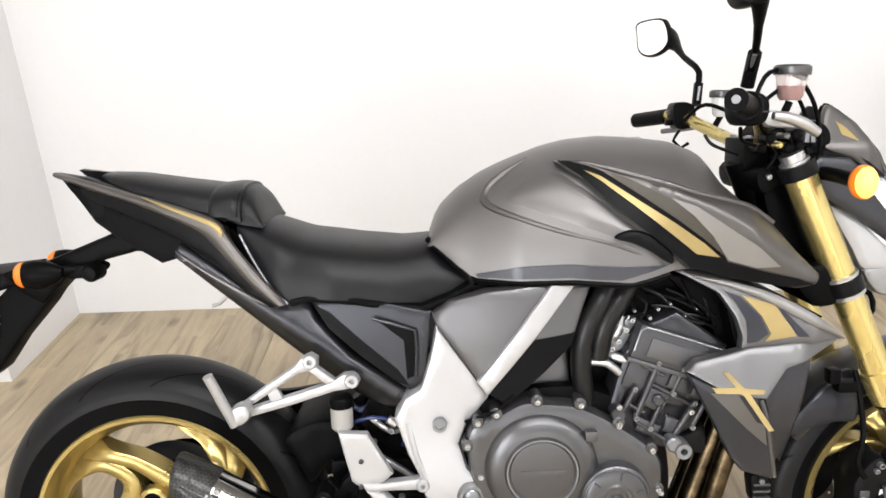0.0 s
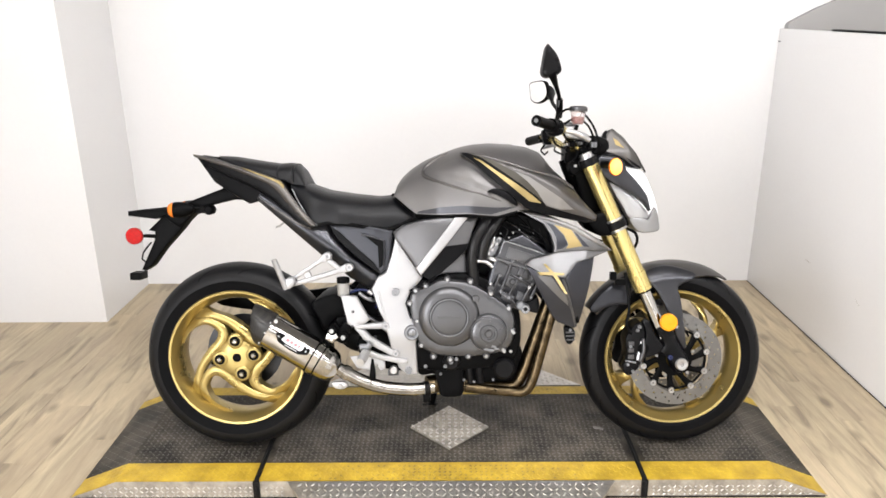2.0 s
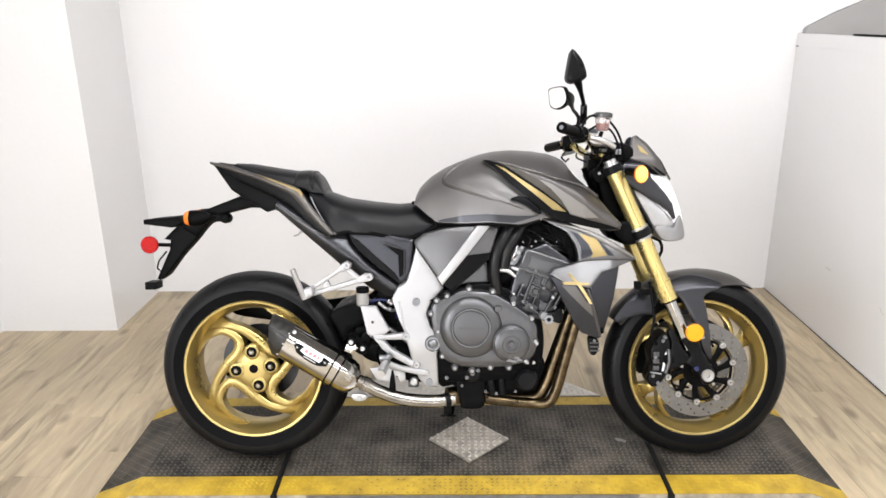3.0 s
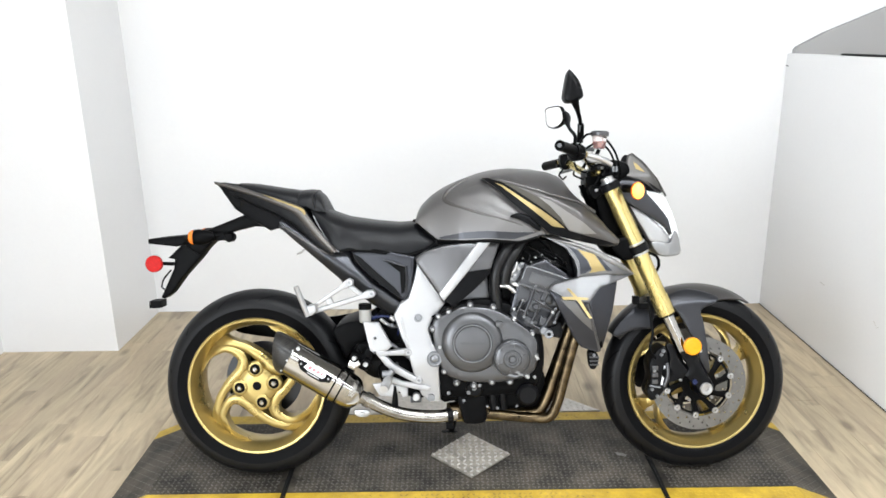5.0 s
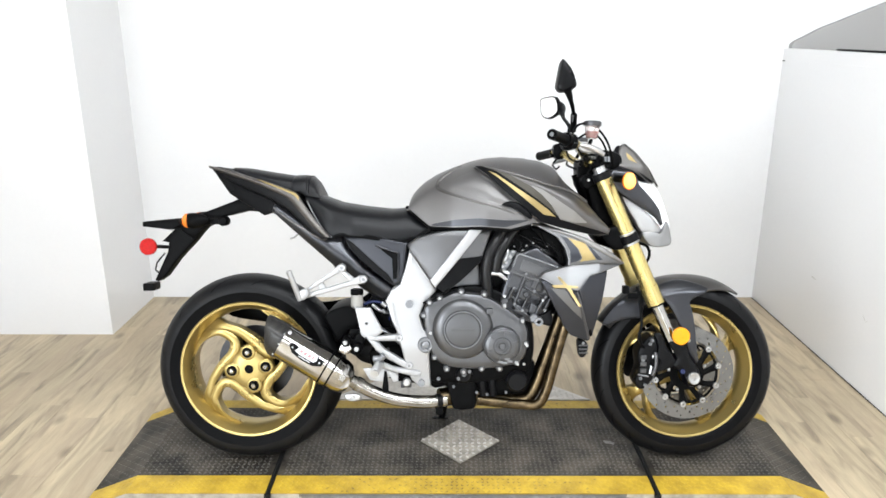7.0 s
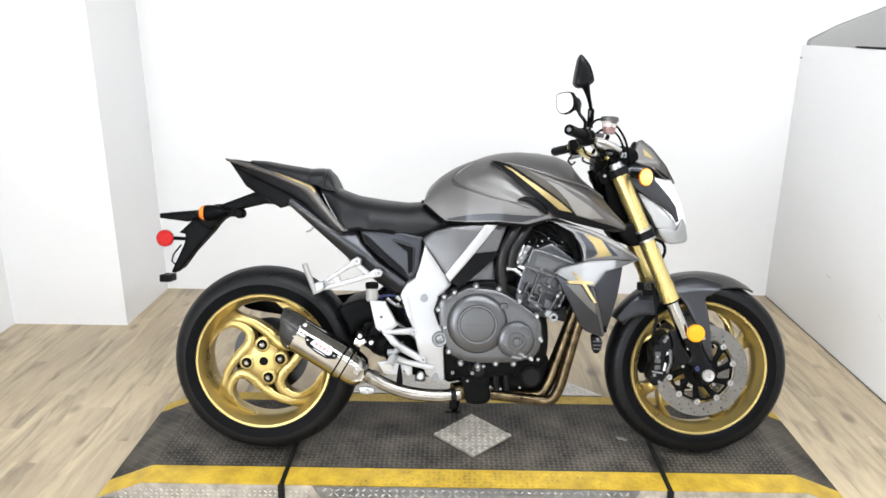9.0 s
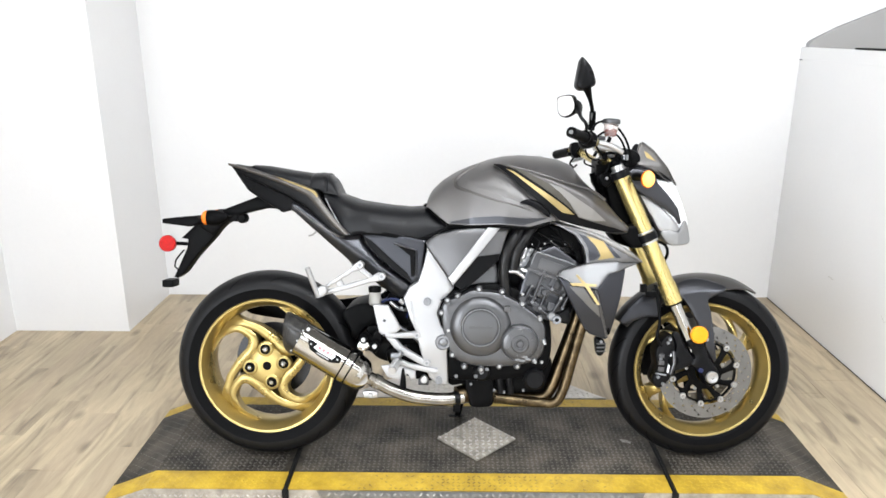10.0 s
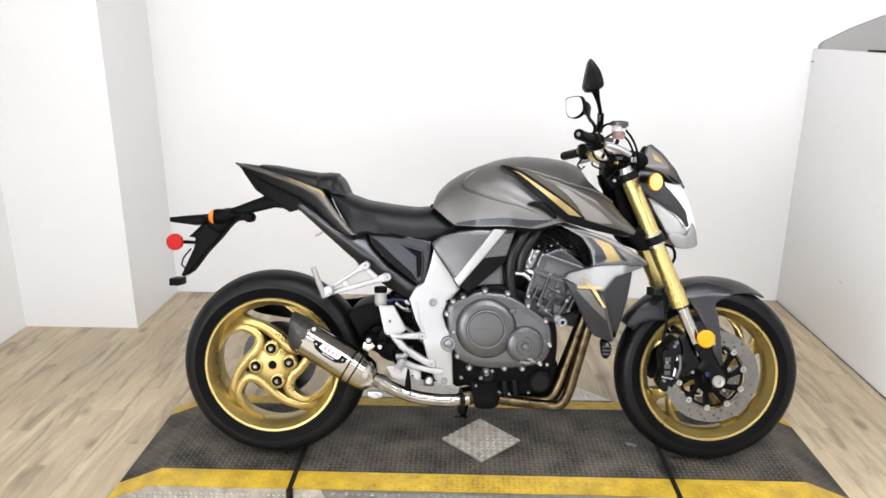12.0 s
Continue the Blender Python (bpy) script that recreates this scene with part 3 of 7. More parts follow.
# bright lozenge plate
bm = bmesh.new()
lz = [(-0.156, 0.084), (-0.02, -0.051), (0.12, 0.084), (-0.02, 0.227)]
a, b = [bm.verts.new((x, y, 0.006)) for x, y in lz], [bm.verts.new((x, y, 0.0005)) for x, y in lz]
bm.faces.new(a), bm.faces.new(b[::-1])
for i in range(4):
    bm.faces.new((a[i], a[(i + 1) % 4], b[(i + 1) % 4], b[i]))
inlay = part("inlay_plate", bm, STEEL, platform, "bare bright lozenge-shaped tread plate", sharp=10)


def lozenges(spots, length=0.021, width=0.007, height=0.0012, upright=False, ground=lambda x, y: top_z(x)):
    """Raised bars of tread plate: spots are (x, y, z, turn). They lie on the ground given, or stand on an upright face."""
    verts, faces = [], []
    for x, y, z, a in spots:
        c, s = math.cos(a), math.sin(a)
        k = len(verts)
        for u, v, h in ((-0.5, 0, 0), (0, -0.5, 0), (0.5, 0, 0), (0, 0.5, 0), (-0.25, 0, 1), (0.25, 0, 1)):
            du, dv = length * u * c - width * v * s, length * u * s + width * v * c
            verts.append((x + du, y - h * height, z + dv) if upright else (x + du, y + dv, z + ground(x + du, y + dv) + h * height))
        faces += [tuple(k + i for i in f) for f in ((0, 1, 4), (1, 5, 4), (1, 2, 5), (2, 3, 5), (3, 4, 5), (3, 0, 4))]
    me = bpy.data.meshes.new("tread")
    me.from_pydata(verts, [], faces)
    return me


def in_lozenge(x, y, grow=0.0):
    return abs(x + 0.018) / (0.138 + grow) + abs(y - 0.088) / (0.139 + grow) < 1


spots = {"deck": [], "stripe": [], "worn": []}
PITCH = 0.0165
wear = random.Random(5)
for i in range(int((X1 - X0 + 2 * BX - 0.03) / PITCH)):
    for j in range(int((YB - YF) / PITCH)):
        x, y = X0 - BX + 0.02 + i * PITCH, YF + 0.008 + j * PITCH
        turn = radians(45 if (i + j) % 2 else -45)
        if abs(x + 0.628) < 0.022 or abs(x - 0.594) < 0.022 or in_lozenge(x, y, 0.013):
            continue
        if -0.11 < y < 0.312:
            spots["deck"].append((x, y, 0.0, turn))
        elif y < -0.128 or y > 0.329:
            # the paint is rubbed through towards the middle of the platform
            spots["worn" if wear.random() < 0.75 - 1.5 * abs(x) else "stripe"].append((x, y, 0.0, turn))
for kind, mat_, label in (("deck", DECK_BAR, "worn black raised tread bars"), ("stripe", YELLOW, "yellow raised tread bars"), ("worn", YELLOW_DIRTY, "dirty raised tread bars, paint rubbed off")):
    me = lozenges(spots[kind], 0.0165, 0.0068, 0.0018 if kind == "deck" else 0.0013)
    me.materials.append(mat_)
    o = tagged(new("tread", me), label, kind="stuff")
    o.parent = platform
# larger oval bumps on the lozenge plate
me = lozenges([(-0.018 + 0.0215 * i, 0.088 + 0.0215 * j, 0.006, radians(50 if (i + j) % 2 else -50)) for i in range(-7, 8) for j in range(-7, 8) if in_lozenge(-0.018 + 0.0215 * i, 0.088 + 0.0215 * j, -0.006)], 0.019, 0.0095, 0.0032)
me.materials.append(STEEL_BRIGHT)
o = tagged(new("tread", me), "bright raised tread bars", kind="stuff")
o.parent = inlay
# bars on the two ramp flaps
for s, y0 in ((-1, YF), (1, YB)):
    def flap_z(x, y):
        return 0.001 + (FLOOR + 0.003) * (abs(y - y0) - 0.008) / 0.352
    bars = []
    for i in range(-24, 25):
        for j in range(17):
            x, d = -0.015 + i * 0.0205, 0.022 + j * 0.0205
            if abs(x + 0.015) < 0.5 - 0.71 * d:
                bars.append((x, y0 + s * d, 0.0, radians(45 if (i + j) % 2 else -45)))
    me = lozenges(bars, 0.017, 0.005, 0.0018, ground=flap_z)
    me.materials.append(STEEL_BRIGHT)
    o = tagged(new("tread", me), "bright raised tread bars", kind="stuff")
    o.parent = platform
# bars on the front skirt and on the ramp flap
skirt = []
for i in range(int((X1 - X0 + 2 * BX) / 0.0165)):
    for j in range(4):
        x, z = X0 - BX + i * 0.0165, -0.011 - j * 0.0135
        if top_z(x) > z + 0.012 and not -0.54 < x < 0.51 and min(abs(x + 0.628), abs(x - 0.594)) > 0.018:
            skirt.append((x, YF - 0.0028 - 0.004 * (-z / 0.062), z, radians(40 if (i + j) % 2 else -40)))
me = lozenges(skirt, 0.015, 0.0055, 0.0025, True)
me.materials.append(STEEL_BRIGHT)
o = tagged(new("tread", me), "bright raised tread bars", kind="stuff")
o.parent = platform


# scuffs on the deck and on the partition
def scuff(name, outline, parent, m, material, label):
    bm = bmesh.new()
    a = [bm.verts.new((x, y, 0.0)) for x, y in outline]
    b = [bm.verts.new((x, y, 0.0006)) for x, y in outline]
    bm.faces.new(a[::-1]), bm.faces.new(b)
    for i in range(len(a)):
        j = (i + 1) % len(a)
        bm.faces.new((a[i], a[j], b[j], b[i]))
    part(name, bm, material, parent, label, m=m)


rng = random.Random(11)
n = 9
ring = [((0.55 + 0.6 * rng.random()) * math.cos(2 * math.pi * k / n), 0.45 * (0.5 + 0.7 * rng.random()) * math.sin(2 * math.pi * k / n)) for k in range(n)]
scuff("scuff", [(0.024 * x, 0.024 * y) for x, y in ring], platform, Matrix.Translation((0.503, 0.078, 0.0018)) @ Matrix.Rotation(-0.4, 4, "Z"), SCUFF, "pale scuff on the deck paint")
face = Matrix(((0, 0, -1, 0), (1, 0, 0, 0), (0, 1, 0, 0), (0, 0, 0, 1)))
for y, z, w, turn in ((1.057, 0.273, 0.03, 0.05), (0.62, 0.25, 0.018, 0.6), (0.6, 0.242, 0.012, -0.5)):
    scuff("scuff", [(w * a, 0.3 * w * b) for a, b in ring], partition, pm.inverted() @ Matrix.Translation((1.668 - 0.007 * (1.691 - y) - 0.0003, y, z)) @ face @ Matrix.Rotation(turn, 4, "Z"), WALL_MARK, "faint grey smudge")


# ---- the motorcycle; its own x runs forward, y to its far side, z up its middle plane ----
LEAN_DEG = 12.0
bike = tagged(new("motorcycle"), "matte graphite motorcycle with gold wheels, leaning on its side stand", "motorcycle")
bike.matrix_basis = Matrix.Rotation(radians(-LEAN_DEG), 4, "X")


def sides(name, outline, width, material, depth=0.02, edge=0.006, res=0.018, curved=True, label="", far=True, parent=bike):
    """The same panel on the near and the far side; returns the near one."""
    ob = part(name, sheet(outline, width, depth, edge, res, curved), material, parent, label)
    if far:
        part(name, sheet(outline, width, depth, edge, res * 1.6, curved, side=1), material, parent, label)
    return ob


def flat(y):
    return lambda x, z: y


def decal(name, outline, width, material, parent, label="", curved=False, res=0.014, lift=0.0012):
    return part(name, sheet(outline, lambda x, z: width(x, z) + lift, 0.003, 0.0008, res, curved), material, parent, label)


# -- wheels --
RC, RR = Vector((-0.716, 0, 0.3155)), 0.3105
FC, FR = Vector((0.721, 0, 0.305)), 0.3005


def rim_profile(w, r=0.2255):
    return [(r, -w), (r - 0.003, -w - 0.004), (r - 0.010, -w - 0.003), (r - 0.015, -w + 0.006), (r - 0.024, -w + 0.018), (r - 0.031, -w * 0.45), (r - 0.033, 0),
            (r - 0.031, w * 0.45), (r - 0.024, w - 0.018), (r - 0.015, w - 0.006), (r - 0.010, w + 0.003), (r - 0.003, w + 0.004), (r, w), (r - 0.012, w * 0.8), (r - 0.018, 0), (r - 0.012, -w * 0.8)]


def tyre_half(radius, half, rim_w, rim_r=0.2237):
    """From the bead to the crown: radius, y."""
    return [(rim_r - 0.004, -rim_w + 0.006), (rim_r + 0.002, -rim_w - 0.001), (rim_r + 0.014, -half * 0.955), (rim_r + (radius - rim_r) * 0.38, -half), (rim_r + (radius - rim_r) * 0.58, -half * 0.965),
            (rim_r + (radius - rim_r) * 0.72, -half * 0.86), (rim_r + (radius - rim_r) * 0.86, -half * 0.64), (rim_r + (radius - rim_r) * 0.955, -half * 0.36), (radius, 0)]


def tyre(wheel, radius, half, rim_w, tread_label, rubber):
    p = tyre_half(radius, half, rim_w)
    side_n, side_f = p[:4], [(r, -y) for r, y in p[:4]]
    crown = [(r, y) for r, y in p[3:]] + [(r, -y) for r, y in p[3:-1][::-1]]
    sm = smooth_line([(r, y, 0) for r, y in crown], 0.008)
    crown = [(v.x, v.y) for v in sm]
    part("sidewall", lathe(side_n, 96), RUBBER, wheel, "black tyre sidewall")
    part("sidewall", lathe(side_f, 96), RUBBER, wheel)
    part("tread", lathe(crown, 96), rubber, wheel, tread_label)
    return crown


def grooves(wheel, crown, count, sweep, span):
    """Shallow slanting grooves on the tread, as thin darker strips just on it."""
    bm = bmesh.new()
    ys, rs = [y for r, y in crown], [r for r, y in crown]
    for s in (-1, 1):
        for k in range(count):
            a0 = 2 * math.pi * (k + (0.5 if s > 0 else 0)) / count
            prev = None
            for i in range(13):
                t = i / 12
                y = s * (span[0] + (span[1] - span[0]) * t)
                r = float(np.interp(y, ys, rs)) + 0.0007
                a = a0 + sweep * (t ** 0.7)
                w = (0.0052 + 0.001 * math.sin(t * 3.1)) / r
                pair = [bm.verts.new((r * math.cos(a + d), y, r * math.sin(a + d))) for d in (-w / 2, w / 2)]
                if prev:
                    bm.faces.new((prev[0], prev[1], pair[1], pair[0]))
                prev = pair
    ob = part("tread_groove", bm, RUBBER, wheel, "slanting tread grooves")
    ob["kind"] = "stuff"


def ribbon(path, widths, y0, y1, bevel=0.003, reach=9.0):
    """A flat curved spoke in the wheel's plane: path in x, z; y0 near face, y1 back; it ends inside the rim, at reach."""
    bm = bmesh.new()
    pts = smooth_line([(x, z, w) for (x, z), w in zip(path, widths)], 0.006)
    prev = None
    n = len(pts)
    rings = []
    for i, p in enumerate(pts):
        t = pts[min(i + 1, n - 1)] - pts[max(i - 1, 0)]
        t = Vector((t.x, t.y)).normalized()
        nx = Vector((-t.y, t.x))
        w = p.z / 2
        k = i / (n - 1)
        ya, yb = y0[0] + (y0[1] - y0[0]) * k, y1
        ring = []
        for off, y in ((w, yb), (w, ya + bevel), (w - bevel, ya + bevel * 0.25), (0, ya), (-w + bevel, ya + bevel * 0.25), (-w, ya + bevel), (-w, yb)):
            v = Vector((p.x + nx.x * off, p.y + nx.y * off))
            v *= min(1, reach / max(v.length, 1e-6))
            sink = min(1, max(0, (v.length - reach + 0.045) / 0.045))
            ring.append((v.x, y if y == yb else y + 0.026 * sink * sink * (3 - 2 * sink), v.y))
        rings.append(ring)
    return loft(rings, bm)


def polar(r, deg):
    return (r * math.cos(radians(deg)), r * math.sin(radians(deg)))


# rear wheel
rear = part("rear_wheel", lathe(rim_profile(0.072), 96, closed=True), GOLD_WHEEL, bike, "gold cast rear wheel", m=Matrix.Translation(RC))
crown = tyre(rear, RR, 0.078, 0.072, "dusty grey tyre tread", TREAD)
grooves(rear, crown, 13, 0.55, (0.018, 0.072))
# one arm: from the rim round a hook, past the hub and out to the rim again
ARM = [(-0.250, 0.005), (-0.200, 0.070), (-0.166, 0.101), (-0.120, 0.120), (-0.092, 0.119), (-0.066, 0.106), (-0.050, 0.088), (-0.049, 0.065), (-0.060, 0.042), (-0.084, 0.018), (-0.108, -0.012), (-0.126, -0.042), (-0.136, -0.075), (-0.147, -0.110), (-0.158, -0.146), (-0.172, -0.188)]
WIDE = (0.070, 0.056, 0.038, 0.027, 0.025, 0.027, 0.031, 0.034, 0.035, 0.033, 0.028, 0.025, 0.026, 0.036, 0.070, 0.110)
first = part("spoke", ribbon(ARM, WIDE, (-0.058, -0.058), -0.012, 0.0045, 0.2075), GOLD_WHEEL, rear, "hooked arm of the cast wheel")
for k in range(1, 4):
    share("spoke", first, rear, Matrix.Rotation(radians(-90 * k), 4, "Y"))
part("hub", lathe([(0.0, -0.069), (0.03, -0.069), (0.05, -0.068), (0.06, -0.064), (0.064, -0.054), (0.064, -0.02), (0.0, -0.02)], 48), GOLD_WHEEL, rear)
part("hub_cap", disc(0.0155, -0.07, -0.06, bevel=0.002), BLACK, rear, "black plastic hub plug")
for a in (94, 9, -74, 185):
    x, z = polar(0.056, a)
    part("nut_recess", lathe([(0.0175, -0.072), (0.0215, -0.072), (0.0255, -0.069), (0.0265, -0.05), (0.0175, -0.05)], 28, (x, 0, z), closed=True), GOLD_WHEEL, rear)
    part("recess_floor", disc(0.018, -0.0697, -0.06, (x, 0, z), 20, 0.0005), BLACK, rear)
    part("wheel_nut", lathe([(0, -0.079), (0.006, -0.079), (0.0095, -0.076), (0.0095, -0.067), (0, -0.067)], 6, (x, 0, z)), CHROME, rear, "chrome wheel nut")
part("rear_disc", lathe([(0.085, 0.03), (0.128, 0.03), (0.128, 0.035), (0.085, 0.035)], 64, closed=True), PAINT_GUARD, rear, "dark steel rear brake disc")
part("disc_carrier", lathe([(0.04, 0.028), (0.09, 0.028), (0.09, 0.05), (0.04, 0.05)], 40, closed=True), BLACK, rear)
part("sprocket", lathe([(0.05, 0.1), (0.095, 0.1), (0.1, 0.104), (0.095, 0.108), (0.05, 0.108)], 44, closed=True), BLACK, rear)
part("axle_tube", disc(0.035, -0.03, 0.13, bevel=0.003), BLACK, rear)

def drilled_ring(r0, r1, y, thick):
    """A flat brake disc pierced by rows of small holes."""
    from mathutils.geometry import delaunay_2d_cdt
    pts, loops = [], []

    def loop(cx, cz, r, n):
        k = len(pts)
        pts.extend(Vector((cx + r * math.cos(2 * math.pi * i / n), cz + r * math.sin(2 * math.pi * i / n))) for i in range(n))
        loops.append([k + i for i in range(n)])

    loop(0, 0, r1, 120), loop(0, 0, r0, 96)
    holes = [polar((0.119, 0.131, 0.144)[k % 3], 6 * k) for k in range(60)]
    for cx, cz in holes:
        loop(cx, cz, 0.0032, 8)
    edges = [(l[i], l[(i + 1) % len(l)]) for l in loops for i in range(len(l))]
    vs, _, fs, *_ = delaunay_2d_cdt(pts, edges, [], 1, 1e-6)
    bm = bmesh.new()
    near_, far_ = [[bm.verts.new((v.x, y + d * thick / 2, v.y)) for v in vs] for d in (-1, 1)]
    sides_ = {}
    for f in fs:
        c = sum((vs[i] for i in f), Vector((0, 0))) / len(f)
        if c.length < r0 * 0.999 or any((c - Vector(h)).length < 0.0029 for h in holes):
            continue
        bm.faces.new([near_[i] for i in f]), bm.faces.new([far_[i] for i in reversed(f)])
        for i in range(len(f)):
            key = frozenset((f[i], f[(i + 1) % len(f)]))
            sides_[key] = sides_.get(key, 0) + 1
    for key, count in sides_.items():
        if count == 1:
            a, b = key
            bm.faces.new((near_[a], near_[b], far_[b], far_[a]))
    return bm


# front wheel
front = part("front_wheel", lathe(rim_profile(0.047), 96, closed=True), GOLD_WHEEL, bike, "gold cast front wheel", m=Matrix.Translation(FC))
crown = tyre(front, FR, 0.054, 0.047, "black tyre tread", TREAD_DARK)
grooves(front, crown, 20, -0.4, (0.01, 0.05))
for k in range(4):
    a = 90 * k + 26
    p = [polar(0.02, a), polar(0.09, a), polar(0.14, a), polar(0.175, a + 0.5), polar(0.195, a + 1), polar(0.225, a + 2)]
    part("spoke", ribbon(p, (0.044, 0.032, 0.028, 0.036, 0.062, 0.1), (-0.027, -0.031), 0.02, 0.005, 0.2015), GOLD_WHEEL, front, "broad spoke of the cast wheel")
    p = [polar(0.07, a), polar(0.11, a + 5), polar(0.145, a + 13), polar(0.17, a + 23), polar(0.188, a + 32), polar(0.225, a + 42)]
    part("spoke", ribbon(p, (0.03, 0.020, 0.015, 0.015, 0.024, 0.07), (-0.027, -0.031), 0.02, 0.004, 0.2015), GOLD_WHEEL, front, "slim curved branch")
part("hub", disc(0.04, -0.045, 0.045, bevel=0.004), GOLD_WHEEL, front)
for s in (-1, 1):
    y = s * 0.068
    bm = drilled_ring(0.109, 0.153, y, 0.0044)
    dsk = part("brake_disc", bm, DISC, front, "drilled steel brake disc")
    for k in range(10):
        a = 36 * k + 10
        p = [polar(0.04, a - 14), polar(0.07, a - 4), polar(0.1, a + 3)]
        part("carrier_arm", ribbon(p, (0.024, 0.017, 0.026), (y - 0.003, y - 0.003), y + 0.003, 0.001), BLACK, front)
        if s < 0:
            x, z = polar(0.105, a + 3)
            part("rivet", lathe([(0.003, y - 0.006), (0.009, y - 0.006), (0.0105, y - 0.003), (0.0105, y + 0.003), (0.003, y + 0.003)], 16, (x, 0, z), closed=True), ALLOY, front)
    part("carrier_ring", lathe([(0.03, y - 0.004), (0.056, y - 0.004), (0.056, y + 0.004), (0.03, y + 0.004)], 40, closed=True), BLACK, front)
    if s < 0:
        for k in range(5):
            x, z = polar(0.062, 72 * k + 24)
            part("carrier_bolt", bolt(x, y - 0.003, z, 0.0055, 0.005), ALLOY, front)
    part("carrier_rim", lathe([(0.095, y - 0.003), (0.102, y - 0.003), (0.102, y + 0.003), (0.095, y + 0.003)], 60, closed=True), BLACK, front)

# -- forks, front mudguard, brakes --
FT, FB, FS, FA = Vector((0.426, 0, 0.942)), Vector((0.604, 0, 0.541)), Vector((0.664, 0, 0.406)), Vector((0.724, 0, 0.303))
axis = (FB - FT).normalized()
for s in (-1, 1):
    o = Vector((0, s * 0.104, 0))
    clamp_z = FT + axis * 0.21
    leg = part("fork_tube", tube([FT + o, clamp_z + o], 0.0265, 28, straight=True), GOLD_FORK, bike, "gold anodised fork tube")
    part("fork_sleeve", tube([clamp_z + o, FB - axis * 0.06 + o], 0.0255, 28, straight=True), GOLD_FORK, leg)
    part("fork_collar", tube([FB - axis * 0.062 + o, FB - axis * 0.045 + o, FB + o], 0.0285, 28, straight=True), GOLD_FORK, leg)
    part("fork_cap", tube([FT - axis * 0.036 + o, FT - axis * 0.016 + o], 0.02, 24, straight=True), ALLOY, leg, "bright fork cap")
    part("cap_rim", tube([FT - axis * 0.022 + o, FT - axis * 0.017 + o], 0.0245, 24, straight=True), ALLOY, leg, "bright cap rim")
    part("clamp_eye", tube([FT - axis * 0.018 + o, FT + axis * 0.006 + o], 0.031, 24, straight=True), SHELL, leg, "black top clamp eye")
    part("dust_seal", tube([FB - axis * 0.001 + o, FB + axis * 0.006 + o], 0.026, 24, straight=True), BLACK, leg)
    part("stanchion", tube([FB + o, FS + axis * 0.02 + o], 0.0205, 28, straight=True), CHROME, bike, "chromed fork leg")
    bm = tube([clamp_z - axis * 0.012 + o, clamp_z + axis * 0.012 + o], 0.033, 28, straight=True)
    clampo = part("fork_clamp", bm, SHELL, bike, "black fork clamp")
    part("clamp_ring", tube([clamp_z - axis * 0.02 + o, clamp_z - axis * 0.014 + o], 0.0305, 28, straight=True), ALLOY, clampo)
    part("clamp_ring", tube([clamp_z + axis * 0.014 + o, clamp_z + axis * 0.02 + o], 0.0305, 28, straight=True), ALLOY, clampo)
    foot = [(0.643, 0.42), (0.69, 0.424), (0.716, 0.37), (0.74, 0.335), (0.752, 0.3), (0.735, 0.274), (0.708, 0.276), (0.69, 0.315), (0.655, 0.345), (0.668, 0.365)]
    ft = part("fork_foot", sheet(foot, flat(0.128), 0.05, 0.012, 0.014, side=s), SHELL, bike, "black cast fork foot")
    part("caliper_bracket", sheet([(0.67, 0.352), (0.64, 0.33), (0.605, 0.322), (0.6, 0.345), (0.612, 0.4), (0.6, 0.44), (0.618, 0.445), (0.64, 0.40)], flat(0.122), 0.02, 0.005, 0.012, side=s), SHELL, ft)
    cal = part("brake_caliper", sheet([(0.548, 0.385), (0.575, 0.428), (0.6, 0.435), (0.61, 0.4), (0.612, 0.345), (0.6, 0.3), (0.578, 0.27), (0.555, 0.262), (0.54, 0.29), (0.552, 0.33)], flat(0.118), 0.07, 0.01, 0.014, side=s), SHELL, bike, "black radial brake caliper")
    if s < 0:
        part("caliper_mark", sheet([(0.583, 0.315), (0.589, 0.315), (0.600, 0.376), (0.594, 0.376)], flat(0.1195), 0.002, 0.0004, 0.02, False), PAINT_WHITE, cal, "pale lettering bar")
        for x, z in ((0.585, 0.412), (0.556, 0.30), (0.572, 0.278), (0.563, 0.36)):
            part("caliper_bolt", bolt(x, -0.117, z, 0.0055, 0.006), ALLOY_DULL, cal)
        for k in range(3):
            part("caliper_rib", box(0.556, 0.574, -0.1225, -0.115, 0.318 + 0.022 * k, 0.332 + 0.022 * k, 0.002), ENGINE, cal)
        part("caliper_bridge", tube([(0.594, -0.121, 0.31), (0.604, -0.124, 0.345), (0.602, -0.121, 0.385)], 0.006, 10), ENGINE, cal)
        part("pad_pin", tube([(0.548, -0.119, 0.312), (0.582, -0.119, 0.306)], 0.003, 8, straight=True), ALLOY_DULL, cal)
        part("piston_cap", disc(0.018, -0.124, -0.11, (0.604, 0, 0.352), 24, 0.003), BLACK, cal)
        part("banjo", bolt(0.59, -0.118, 0.424, 0.006, 0.01), ALLOY_DULL, cal)
part("front_axle", lathe([(0.006, -0.134), (0.011, -0.136), (0.0175, -0.136), (0.02, -0.133), (0.02, -0.1), (0, -0.1), (0, -0.13), (0.006, -0.13)], 28, FA), ALLOY, bike, "bright front axle end")
part("axle_bolt", bolt(0.688, -0.128, 0.325, 0.008, 0.005), BLUE, bike, "small blue bolt")
part("front_axle_bar", disc(0.014, -0.1, 0.13, FA), BLACK, bike)
part("reflector", lathe([(0, -0.149), (0.024, -0.148), (0.0275, -0.145), (0.028, -0.135), (0, -0.135)], 36, (0.676, 0, 0.442)), AMBER, bike, "round amber side reflector")
part("reflector_bolt", bolt(0.708, -0.118, 0.423, 0.006, 0.004), ALLOY, bike)

